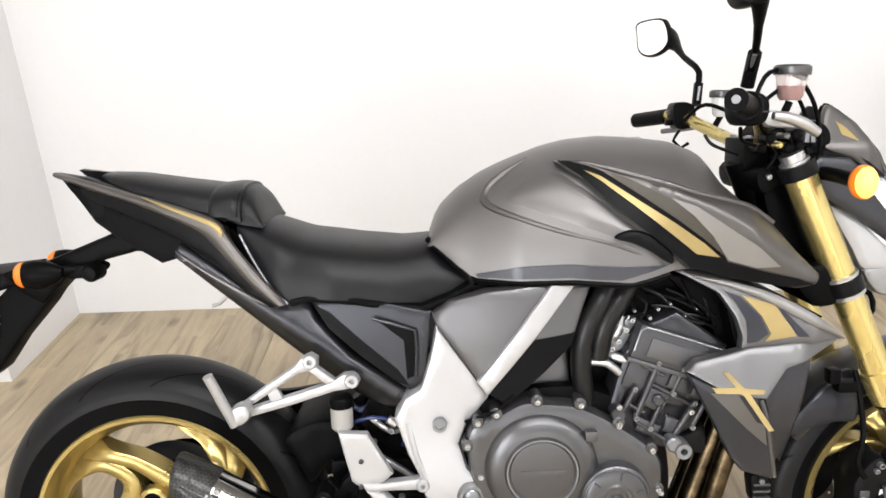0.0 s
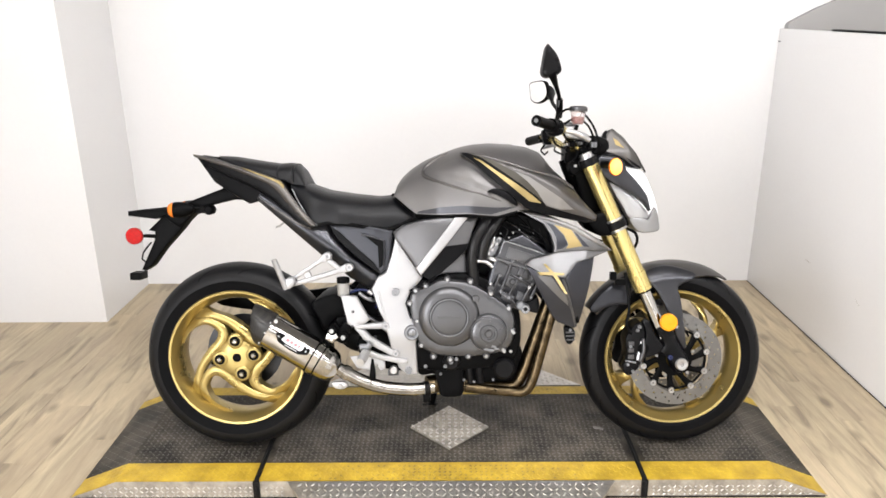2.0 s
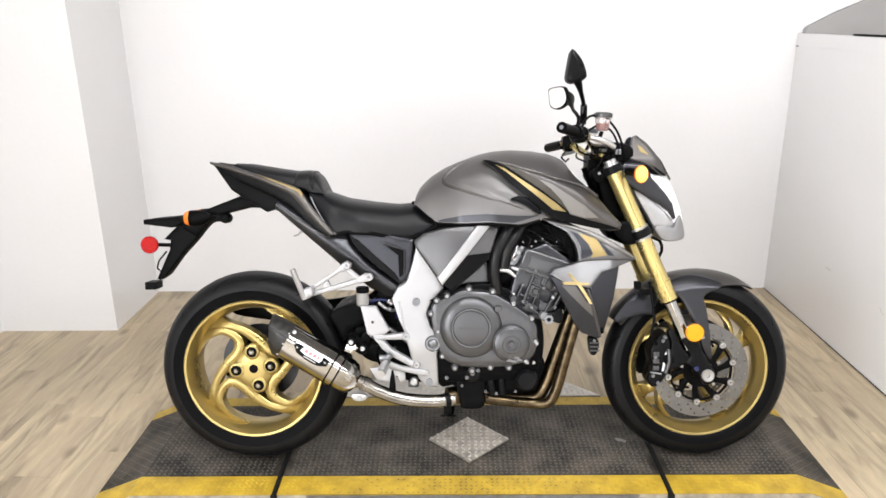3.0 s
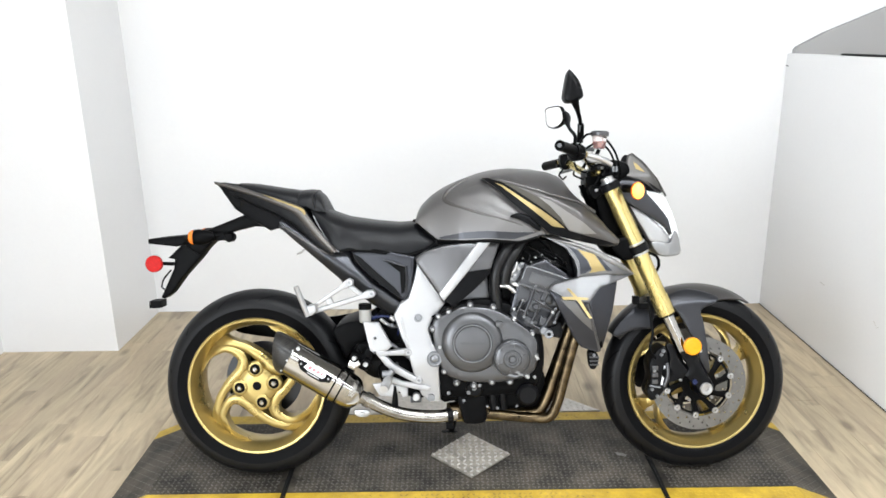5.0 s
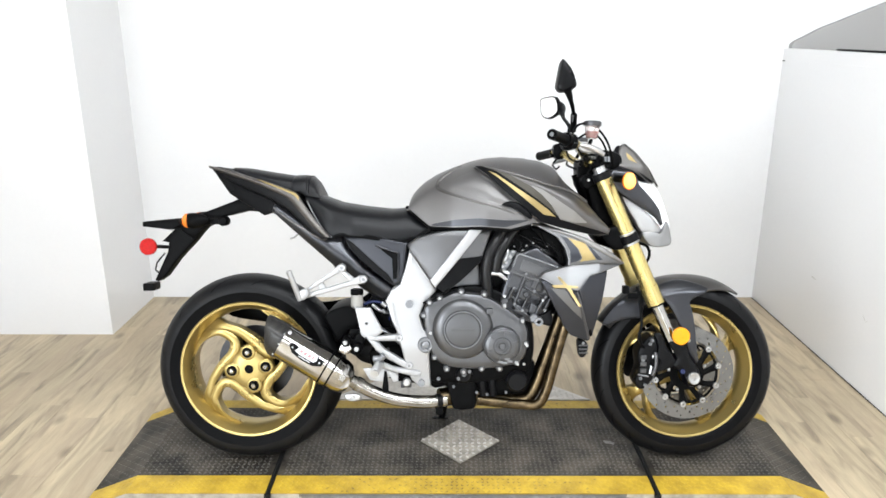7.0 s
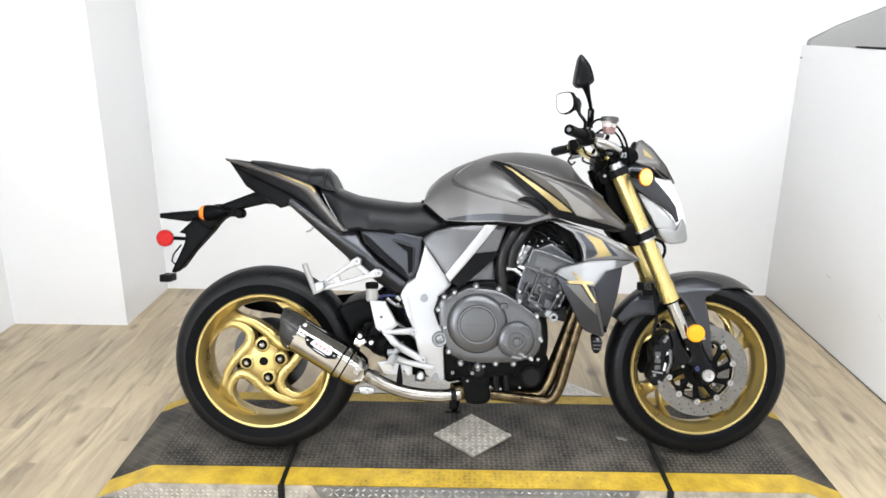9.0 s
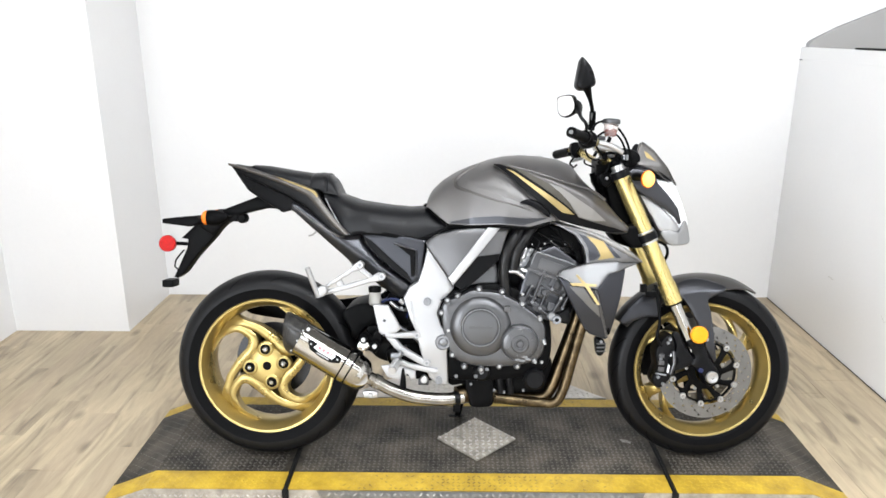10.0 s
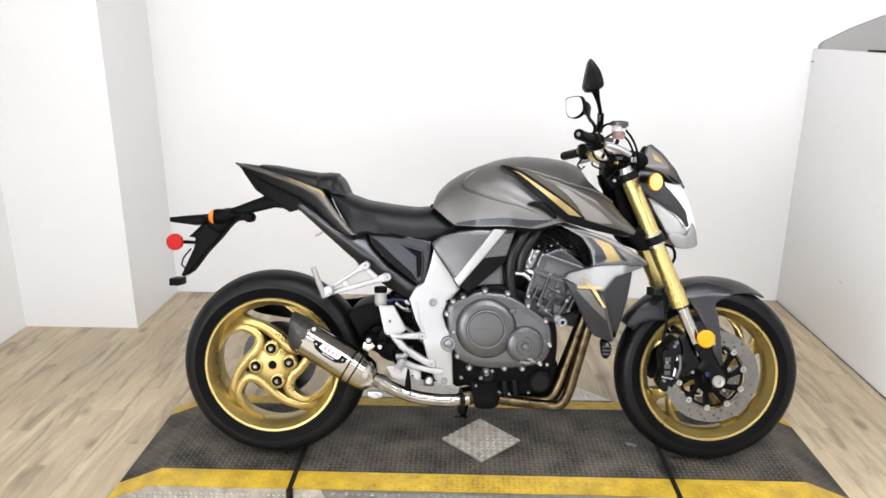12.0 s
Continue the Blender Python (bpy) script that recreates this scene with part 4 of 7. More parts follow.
# front mudguard: an arched shell over the tyre with a blade down to the fork
def guard_ring(a, r, half, drop):
    out = Vector((math.cos(a), 0, math.sin(a)))
    c = FC + out * r
    n = 16
    us = [-1 + 2 * k / n for k in range(n + 1)]
    upper = [c + out * (-drop * abs(u) ** 2.2) + Vector((0, u * half, 0)) for u in us]
    return upper + [c + out * (-drop * abs(u) ** 2.2 - 0.005) + Vector((0, u * (half - 0.004), 0)) for u in us[::-1]]


bm = loft([guard_ring(radians(a), at([(54, 0.314), (70, 0.319), (100, 0.319), (150, 0.326), (158, 0.328)], a), at([(54, 0.01), (58, 0.028), (66, 0.055), (80, 0.074), (150, 0.08)], a), at([(54, 0.002), (62, 0.012), (72, 0.03), (84, 0.05), (125, 0.05), (150, 0.024)], a)) for a in range(54, 152, 3)])
guard = part("front_mudguard", bm, PAINT_MID, bike, "dark grey front mudguard")
def guard_w(x, z):
    r = math.hypot(x - FC.x, z - FC.z)
    k = min(1.0, max(0.0, (0.3195 - r) / 0.05))
    return 0.005 + 0.074 * k ** 0.4545 + 0.06 * max(0.0, 0.269 - r) - 1.2 * max(0.0, 0.13 - r) ** 2


sides("guard_stay", [(0.617, 0.578), (0.640, 0.599), (0.690, 0.611), (0.745, 0.601), (0.785, 0.585), (0.770, 0.569), (0.741, 0.557), (0.723, 0.541), (0.731, 0.510), (0.738, 0.467), (0.748, 0.388), (0.754, 0.346), (0.742, 0.343), (0.720, 0.380), (0.706, 0.424), (0.683, 0.479), (0.655, 0.529)], guard_w, PAINT_DARK, 0.014, 0.005, 0.010, label="swept blade of the mudguard beside the fork", parent=bike)
sides("guard_side", [(0.439, 0.474), (0.462, 0.51), (0.506, 0.553), (0.559, 0.58), (0.575, 0.557), (0.57, 0.511), (0.563, 0.488), (0.527, 0.487), (0.481, 0.474), (0.456, 0.462)], lambda x, z: 0.081 - 0.35 * max(0.0, z - 0.53), PAINT_BLUE, 0.012, 0.006, 0.012, label="rear skirt of the mudguard", far=False, parent=bike)
part("brake_hose", tube([(0.545, -0.1, 0.595), (0.55, -0.112, 0.55), (0.556, -0.12, 0.48), (0.548, -0.122, 0.43), (0.566, -0.118, 0.40)], 0.005, 8), BLACK, bike, "black brake hose")
part("hose_clip", box(0.512, 0.552, -0.112, -0.088, 0.556, 0.576, 0.005), BLACK, bike)
part("hose_clip", box(0.497, 0.517, -0.11, -0.088, 0.572, 0.598, 0.004), BLACK, bike)

# -- frame --
FRAME = [(-0.183, 0.716), (-0.116, 0.619), (-0.1, 0.59), (-0.138, 0.545), (-0.151, 0.512), (-0.139, 0.469), (-0.113, 0.447), (-0.107, 0.422), (-0.121, 0.39), (-0.117, 0.283), (-0.151, 0.281), (-0.178, 0.306), (-0.199, 0.371),
         (-0.222, 0.461), (-0.238, 0.493), (-0.259, 0.558), (-0.24, 0.593), (-0.213, 0.61), (-0.196, 0.661)]
fr = sides("frame_plate", FRAME, lambda x, z: 0.166 + 0.012 * math.exp(-((z - 0.42) / 0.08) ** 2), SILVER, 0.05, 0.008, 0.015, curved=False, label="silver cast frame plate")
part("pivot_boss", lathe([(0, -0.184), (0.008, -0.184), (0.012, -0.181), (0.016, -0.186), (0.021, -0.186), (0.025, -0.181), (0.025, -0.16), (0, -0.16)], 32, (-0.133, 0, 0.422)), ALLOY_DULL, fr, "swingarm pivot cap")
for x, z, r in ((-0.183, 0.549, 0.012), (-0.146, 0.299, 0.011)):
    part("frame_bolt", lathe([(0, -0.175), (r * 0.55, -0.175), (r * 0.6, -0.178), (r, -0.178), (r, -0.165), (0, -0.165)], 24, (x, 0, z)), ALLOY_DULL, fr)
part("frame_rib", tube([(-0.236, -0.163, 0.55), (-0.226, -0.168, 0.5), (-0.205, -0.172, 0.44), (-0.185, -0.168, 0.36)], 0.006, 8), SILVER, fr)
AIR = [(-0.19, 0.734), (-0.16, 0.756), (-0.098, 0.773), (-0.01, 0.782), (0.074, 0.779), (0.056, 0.73), (0.039, 0.68), (-0.01, 0.634), (-0.071, 0.582), (-0.105, 0.604), (-0.184, 0.715)]


def air_w(x, z):
    return 0.155 + 0.025 * math.exp(-((x + 0.05) / 0.12) ** 2) - 0.10 * max(0, z - 0.70) ** 1.0


air = sides("frame_cover", AIR, air_w, PAINT_COVER, 0.03, 0.008, 0.016, curved=False, label="dark grey plastic frame cover")
# the cover's darkening towards the bottom, painted on as a black shade
decal("cover_shade", [(-0.071, 0.584), (-0.104, 0.604), (-0.028, 0.692), (0.045, 0.70), (0.037, 0.68), (-0.01, 0.635)], air_w, BLACK_GLOSS, air, "lower half of the cover with its shade painted black")
sides("frame_strut", [(0.006, 0.784), (0.046, 0.784), (-0.031, 0.689), (-0.103, 0.602), (-0.119, 0.624)], lambda x, z: air_w(x, z) + 0.012, SILVER, 0.02, 0.003, 0.014, curved=False, label="silver diagonal frame strut")

# -- seat, tail --
SEAT = [(-0.516, 0.896, 0), (-0.47, 0.883, 0), (-0.407, 0.86, 0), (-0.316, 0.846, 0), (-0.244, 0.839, 0), (-0.19, 0.843, 0), (-0.153, 0.818, 0), (-0.124, 0.793, 0)]
seat_low = [(-0.52, 0.87), (-0.512, 0.862), (-0.489, 0.824), (-0.455, 0.775), (-0.426, 0.753), (-0.398, 0.764), (-0.316, 0.758), (-0.262, 0.746), (-0.207, 0.74), (-0.162, 0.757), (-0.12, 0.78)]
rows = []
for i in range(34):
    x = -0.518 + (0.395) * i / 33
    top = at([(p[0], p[1]) for p in SEAT], x)
    rows.append((x, at(seat_low, x), top + 0.002, at([(-0.52, 0.085), (-0.45, 0.13), (-0.36, 0.145), (-0.25, 0.135), (-0.19, 0.115), (-0.12, 0.105)], x)))
seat = part("seat", body(rows, 28, 2.9, 0.012), VINYL, bike, "black vinyl rider seat")
part("seat_piping", tube([(-0.512, -0.094, 0.868), (-0.489, -0.108, 0.826), (-0.455, -0.128, 0.778), (-0.428, -0.138, 0.755)], 0.0025, 8), ALLOY_DULL, seat, "pale edge piping")
part("seat_base", sheet([(-0.425, 0.762), (-0.398, 0.768), (-0.316, 0.764), (-0.262, 0.752), (-0.207, 0.746), (-0.16, 0.762), (-0.118, 0.785), (-0.118, 0.774), (-0.162, 0.75), (-0.207, 0.733), (-0.262, 0.739), (-0.316, 0.75), (-0.398, 0.758), (-0.424, 0.752)], flat(0.142), 0.28, 0.003, 0.02, False), BLACK, seat, "black seat edge")
rows = []
for i in range(24):
    x = -0.757 + 0.25 * i / 23
    rows.append((x, at([(-0.757, 0.969), (-0.728, 0.953), (-0.666, 0.931), (-0.574, 0.906), (-0.507, 0.89)], x), at([(-0.757, 0.976), (-0.711, 0.974), (-0.629, 0.96), (-0.541, 0.947), (-0.507, 0.95)], x), at([(-0.757, 0.045), (-0.7, 0.075), (-0.6, 0.095), (-0.507, 0.1)], x)))
pad = part("pillion_seat", body(rows, 24, 2.6, 0.012), VINYL, bike, "black vinyl pillion seat pad")
part("pad_seam", tube([(x, -w + 0.002, z) for x, w, z in ((-0.755, 0.05, 0.968), (-0.728, 0.065, 0.953), (-0.666, 0.084, 0.931), (-0.574, 0.098, 0.906), (-0.53, 0.1, 0.893))], 0.004, 8), BLACK, pad, "black gap under the pad")
rows = []
for i in range(12):
    x = -0.545 + 0.073 * i / 11
    rows.append((x, at([(-0.545, 0.905), (-0.53, 0.888), (-0.472, 0.878)], x), at([(-0.545, 0.93), (-0.536, 0.942), (-0.52, 0.947), (-0.503, 0.945), (-0.488, 0.933), (-0.478, 0.908), (-0.472, 0.888)], x), at([(-0.545, 0.082), (-0.51, 0.09), (-0.472, 0.092)], x)))
hump = part("seat_strap", body(rows, 24, 2.6, 0.006), VINYL, bike, "black vinyl seat hump")
rows = [(x, 0.9, z, w) for x, z, w in ((-0.56, 0.9475, 0.1), (-0.556, 0.9505, 0.103), (-0.53, 0.9525, 0.105), (-0.516, 0.951, 0.105), (-0.512, 0.948, 0.103))]
part("strap", body(rows, 24, 2.6, 0.006), VINYL, hump, "broad black strap across the pad")


def tail_w(x, z):
    return at([(-0.84, 0.05), (-0.74, 0.085), (-0.6, 0.112), (-0.45, 0.138)], x) - 0.5 * max(0, z - (0.9 - 0.42 * (x + 0.6))) ** 1


TAIL = [(-0.834, 0.98), (-0.77, 0.971), (-0.682, 0.94), (-0.6, 0.91), (-0.53, 0.885), (-0.514, 0.843), (-0.478, 0.792), (-0.433, 0.752), (-0.46, 0.748), (-0.5, 0.774), (-0.569, 0.84), (-0.628, 0.874), (-0.737, 0.921), (-0.807, 0.949)]
tail = sides("tail_panel", TAIL, tail_w, SHELL, 0.02, 0.006, 0.014, curved=False, label="satin black tail panel")
LEDGE_TOP = [(-0.834, 0.981), (-0.764, 0.966), (-0.701, 0.947), (-0.629, 0.926), (-0.561, 0.903), (-0.536, 0.889), (-0.522, 0.867), (-0.5, 0.836), (-0.468, 0.797), (-0.429, 0.756)]
LEDGE_LOW = [(-0.830, 0.972), (-0.752, 0.948), (-0.699, 0.932), (-0.627, 0.905), (-0.574, 0.881), (-0.549, 0.858), (-0.517, 0.821), (-0.485, 0.785), (-0.449, 0.754)]


def ledge_w(x, z):
    return tail_w(x, z) + 0.004


ledge = part("tail_ledge", strip(LEDGE_TOP, LEDGE_LOW, ledge_w, 0.012, 0.007), PAINT_FLASH, bike, "bronze grey rolled ledge of the tail")
part("tail_ledge", strip(LEDGE_TOP, LEDGE_LOW, ledge_w, 0.012, 0.007, side=1), PAINT_FLASH, bike, "bronze grey rolled ledge of the tail")
part("gold_stripe", strip([(-0.668, 0.938), (-0.637, 0.9275), (-0.575, 0.906), (-0.541, 0.892), (-0.529, 0.878)], [(-0.668, 0.9375), (-0.637, 0.9235), (-0.579, 0.900), (-0.546, 0.885), (-0.532, 0.870)], lambda x, z: ledge_w(x, z) + 0.0055, 0.006, 0.0015, 60, 4), GOLD_PAINT, ledge, "gold line along the ledge")
sides("tail_side", [(-0.813, 0.95), (-0.743, 0.924), (-0.632, 0.876), (-0.573, 0.842), (-0.504, 0.776), (-0.463, 0.749), (-0.504, 0.758), (-0.622, 0.83), (-0.651, 0.822), (-0.734, 0.87), (-0.769, 0.892)], lambda x, z: tail_w(x, z) - 0.012, BLACK_GLOSS, 0.03, 0.005, 0.016, curved=False, label="black lower tail side")
part("tail_core", sheet([(-0.81, 0.962), (-0.7, 0.93), (-0.53, 0.875), (-0.46, 0.77), (-0.5, 0.765), (-0.62, 0.836), (-0.74, 0.885), (-0.77, 0.905)], flat(0.07), 0.14, 0.003, 0.03, False), BLACK, bike)
part("tail_light", sheet([(-0.812, 0.947), (-0.8, 0.945), (-0.768, 0.9), (-0.772, 0.895)], flat(0.045), 0.09, 0.004, 0.012, False), RED, bike, "dark red tail light")
RAIL = [(-0.622, 0.836), (-0.611, 0.858), (-0.497, 0.779), (-0.452, 0.751), (-0.401, 0.761), (-0.388, 0.723), (-0.33, 0.657), (-0.233, 0.592), (-0.256, 0.555), (-0.276, 0.55), (-0.334, 0.582), (-0.425, 0.657), (-0.497, 0.722), (-0.57, 0.788)]


def rail_w(x, z):
    ridge = 0.66 - 0.72 * (x + 0.36)
    d = z - ridge
    return 0.122 + 0.06 * (x + 0.5) * 0.5 - (0.35 * d if d > 0 else 0.55 * -d)


rail = sides("subframe_cover", RAIL, rail_w, PAINT_DARK, 0.04, 0.007, 0.014, curved=False, label="dark grey subframe side cover")
# highlight on the cover's top edge, laid on as paler paint
part("rail_highlight", strip([(-0.615, 0.849), (-0.556, 0.807), (-0.485, 0.765), (-0.446, 0.748)], [(-0.614, 0.845), (-0.56, 0.802), (-0.49, 0.758), (-0.452, 0.743)], rail_w, 0.004, 0.003, 50, 5), PAINT, rail, "painted highlight, a paler grey line along the top edge")
part("rail_tab", tube([(-0.535, -0.10, 0.768), (-0.552, -0.105, 0.752), (-0.565, -0.105, 0.748)], 0.003, 8), ALLOY, rail)
SIDE = [(-0.392, 0.756), (-0.312, 0.763), (-0.191, 0.738), (-0.194, 0.701), (-0.205, 0.62), (-0.232, 0.601), (-0.253, 0.615), (-0.312, 0.661), (-0.364, 0.709)]


def side_w(x, z):
    d = (z - 0.66) + 0.72 * (x + 0.31)
    return 0.142 + 0.02 * (x + 0.3) / 0.1 * 0.5 - 0.12 * max(0, -d) - 0.05 * max(0, z - 0.7)


scov = sides("side_cover", SIDE, side_w, PAINT_BLUE, 0.03, 0.006, 0.014, curved=False, label="blue-grey side cover with an intake")
# shadow in the gap to the subframe cover, painted as a black crescent
decal("cover_shadow_gap", [(-0.388, 0.752), (-0.362, 0.738), (-0.303, 0.684), (-0.25, 0.638), (-0.232, 0.611), (-0.253, 0.617), (-0.312, 0.663), (-0.364, 0.711)], side_w, BLACK_GLOSS, scov, "black patch for the shadowed gap beside the subframe cover")
decal("intake", [(-0.285, 0.727), (-0.219, 0.707), (-0.222, 0.629), (-0.235, 0.622), (-0.238, 0.69)], side_w, BLACK, scov, "black triangular intake slot", lift=0.002)
part("intake_lip", tube([(-0.288, -0.150, 0.729), (-0.25, -0.153, 0.718), (-0.218, -0.155, 0.708), (-0.217, -0.156, 0.67), (-0.22, -0.155, 0.628)], 0.003, 8, straight=True), PAINT_DARK, scov)

# -- tank and shrouds --
TANK_TOP = [(-0.192, 0.845), (-0.183, 0.876), (-0.172, 0.896), (-0.14, 0.927), (-0.096, 0.955), (-0.05, 0.975), (0.012, 0.997), (0.058, 1.007), (0.114, 1.011), (0.17, 1.007), (0.234, 0.998), (0.279, 0.979), (0.315, 0.931), (0.35, 0.901), (0.37, 0.87)]
TANK_LOW = [(-0.195, 0.836), (-0.184, 0.842), (-0.121, 0.79), (-0.046, 0.788), (0.042, 0.792), (0.129, 0.785), (0.199, 0.803), (0.37, 0.80)]
TANK_W = [(-0.195, 0.1), (-0.15, 0.125), (-0.05, 0.168), (0.06, 0.192), (0.16, 0.196), (0.25, 0.175), (0.37, 0.12)]
rows = []
for i in range(60):
    x = -0.193 + 0.56 * i / 59
    rows.append((x, at(TANK_LOW, x), at(TANK_TOP, x), at(TANK_W, x)))
TP = 2.3
tank = part("fuel_tank", body(rows, 40, TP, 0.010), PAINT, bike, "matte graphite fuel tank")


def tank_w(x, z):
    lo, hi, w = at(TANK_LOW, x), at(TANK_TOP, x), at(TANK_W, x)
    k = min(1, max(0, (z - lo) / max(1e-3, hi - lo)))
    return w * max(0, 1 - k ** TP) ** (1 / TP)


CREASE = [(-0.02, 0.978), (-0.06, 0.955), (-0.09, 0.930), (-0.093, 0.908), (-0.05, 0.890), (0.03, 0.865), (0.105, 0.845), (0.18, 0.812)]
part("knee_panel", sheet([(-0.02, 0.966), (-0.072, 0.936), (-0.085, 0.912), (-0.04, 0.893), (0.059, 0.859), (0.185, 0.815), (0.205, 0.83), (0.16, 0.868), (0.11, 0.91), (0.06, 0.95), (0.02, 0.972)], lambda x, z: tank_w(x, z) + 0.005, 0.03, 0.026, 0.009), PAINT, tank, "raised tank side")
# the crease's dark line of shade is given by a darker paint
CREASE_R = (0.003, 0.0075, 0.009, 0.008, 0.005, 0.004, 0.003, 0.0025)
part("tank_crease", taper([(x, -(tank_w(x, z) - r + 0.0022), z) for (x, z), r in zip(CREASE, CREASE_R)], CREASE_R, 14), PAINT_MID, tank, "crease round the tank side, its shade put into darker paint")
# dark band paints in the shade along the tank's lower edge
decal("tank_low_shade", [(-0.115, 0.797), (-0.041, 0.812), (0.034, 0.817), (0.118, 0.811), (0.188, 0.812), (0.158, 0.803), (0.113, 0.790), (0.034, 0.795), (-0.041, 0.792), (-0.112, 0.791)], tank_w, PAINT_DARK, tank, "lower edge of the tank with painted shade", lift=0.002)
part("tank_seam", tube([(-0.194, -0.085, 0.848), (-0.175, -0.104, 0.834), (-0.15, -0.119, 0.812), (-0.126, -0.131, 0.792), (-0.121, -0.134, 0.778)], 0.0058, 8), BLACK, tank, "black gap between tank and seat")
part("tank_seam", tube([(x, -(at(TANK_W, x) - 0.006), at(TANK_LOW, x) - 0.0045) for x in (-0.118, -0.08, -0.03, 0.03, 0.09, 0.14, 0.19)], 0.0062, 8), BLACK, tank, "black gap under the tank")
part("tank_gap", sheet([(-0.2, 0.734), (-0.15, 0.766), (-0.098, 0.782), (-0.01, 0.79), (0.08, 0.787), (0.15, 0.785), (0.2, 0.803), (0.2, 0.785), (0.08, 0.765), (-0.01, 0.77), (-0.1, 0.76), (-0.19, 0.722)], flat(0.13), 0.26, 0.003, 0.02, False), BLACK, tank, "black gap under the tank")
part("filler_cap", lathe([(0, -0.01), (0.03, -0.01), (0.034, -0.006), (0.034, 0.004), (0, 0.004)], 32), ALLOY, tank, "alloy filler cap", m=Matrix.Translation((0.16, 0, 0.997)) @ Matrix.Rotation(radians(-90), 4, "X"))

SHROUD = [(0.019, 0.975), (0.049, 0.977), (0.144, 0.953), (0.23, 0.925), (0.319, 0.899), (0.368, 0.867), (0.406, 0.818), (0.441, 0.782), (0.436, 0.765), (0.404, 0.76), (0.318, 0.779), (0.214, 0.806), (0.176, 0.844), (0.109, 0.908)]


RIDGE = [(0.0, 0.985), (0.02, 0.98), (0.155, 0.937), (0.23, 0.907), (0.30, 0.87), (0.37, 0.815), (0.44, 0.775)]


def shroud_w(x, z):
    base = at([(0.0, 0.12), (0.08, 0.16), (0.2, 0.198), (0.32, 0.203), (0.44, 0.168)], x)
    d = z - at(RIDGE, x)
    own = base - (1.25 * d * d / (d + 0.022) if d > 0 else 0.3 * d * d / (0.022 - d))
    over = tank_w(x, z) + 0.012 if x < 0.34 else own - 0.05
    return 0.5 * (own + over + math.sqrt((own - over) ** 2 + 0.016 ** 2))


shroud = sides("tank_shroud", SHROUD, shroud_w, PAINT_MID, 0.05, 0.010, 0.008, curved=False, label="graphite tank shroud")
part("shroud_edge", tube([(x, -(shroud_w(x, z) - 0.005), z) for x, z in ((0.03, 0.974), (0.06, 0.9725), (0.1, 0.964), (0.144, 0.951), (0.19, 0.937), (0.23, 0.923), (0.275, 0.911), (0.319, 0.897), (0.345, 0.882), (0.368, 0.866))], 0.0055, 10), PAINT_MID, shroud, "rolled upper edge of the shroud")
decal("black_band", [(0.02, 0.978), (0.054, 0.954), (0.103, 0.906), (0.152, 0.865), (0.18, 0.842), (0.218, 0.808), (0.276, 0.789), (0.375, 0.768), (0.428, 0.768), (0.398, 0.78), (0.349, 0.793), (0.279, 0.813), (0.272, 0.826), (0.225, 0.870), (0.15, 0.922), (0.083, 0.963), (0.04, 0.977)], shroud_w, BLACK_GLOSS, shroud, "black graphic band", lift=0.0022, res=0.009)
decal("olive_band", [(0.045, 0.978), (0.08, 0.967), (0.124, 0.95), (0.187, 0.916), (0.22, 0.891), (0.252, 0.857), (0.272, 0.824), (0.245, 0.848), (0.198, 0.884), (0.144, 0.922), (0.088, 0.96)], shroud_w, OLIVE, shroud, "dark olive graphic band", lift=0.0032, res=0.009)
decal("gold_band", [(0.059, 0.963), (0.083, 0.954), (0.141, 0.914), (0.195, 0.878), (0.239, 0.846), (0.266, 0.822), (0.228, 0.829), (0.181, 0.868), (0.122, 0.916), (0.083, 0.947)], shroud_w, GOLD_PAINT, shroud, "gold graphic stripe", lift=0.0042, res=0.009)
# lighter paint area, with the ridge's highlight painted into it
decal("flash_highlight", [(0.187, 0.918), (0.224, 0.905), (0.273, 0.872), (0.323, 0.838), (0.363, 0.803), (0.324, 0.803), (0.28, 0.816), (0.249, 0.861), (0.217, 0.893)], shroud_w, PAINT_FLASH_PALE, shroud, "paler grey paint and painted highlight along the shroud", lift=0.003, res=0.009)
sides("knee_scoop", [(0.101, 0.858), (0.116, 0.868), (0.138, 0.868), (0.162, 0.858), (0.19, 0.832), (0.19, 0.814), (0.155, 0.836), (0.127, 0.85)], lambda x, z: tank_w(x, z) + 0.012, BLACK_GLOSS, 0.02, 0.004, 0.012, label="black scoop between tank and shroud")

WING_TOP = [(0.188, 0.803), (0.266, 0.789), (0.335, 0.765), (0.408, 0.732), (0.489, 0.673), (0.405, 0.678), (0.319, 0.672), (0.302, 0.665), (0.305, 0.688), (0.296, 0.723), (0.273, 0.759), (0.231, 0.782)]


def wing_w(x, z):
    return at([(0.18, 0.17), (0.3, 0.198), (0.42, 0.20), (0.49, 0.165)], x) - 0.25 * max(0, z - 0.70)


wt = sides("radiator_shroud_upper", WING_TOP, wing_w, PAINT_LIGHT, 0.02, 0.005, 0.012, curved=False, label="silver grey upper radiator shroud")
decal("navy_patch", [(0.28, 0.764), (0.302, 0.757), (0.333, 0.724), (0.345, 0.697), (0.328, 0.684), (0.312, 0.682), (0.311, 0.718), (0.296, 0.746)], wing_w, PAINT_NIGHT, wt, "dark graphic edge", lift=0.002)
decal("gold_patch", [(0.306, 0.757), (0.357, 0.741), (0.389, 0.692), (0.34, 0.685), (0.348, 0.697), (0.336, 0.724)], wing_w, GOLD_PAINT, wt, "gold graphic patch", lift=0.003)
decal("dark_patch", [(0.361, 0.74), (0.376, 0.727), (0.41, 0.69), (0.393, 0.691)], wing_w, PAINT_NIGHT, wt, "dark graphic line", lift=0.003)
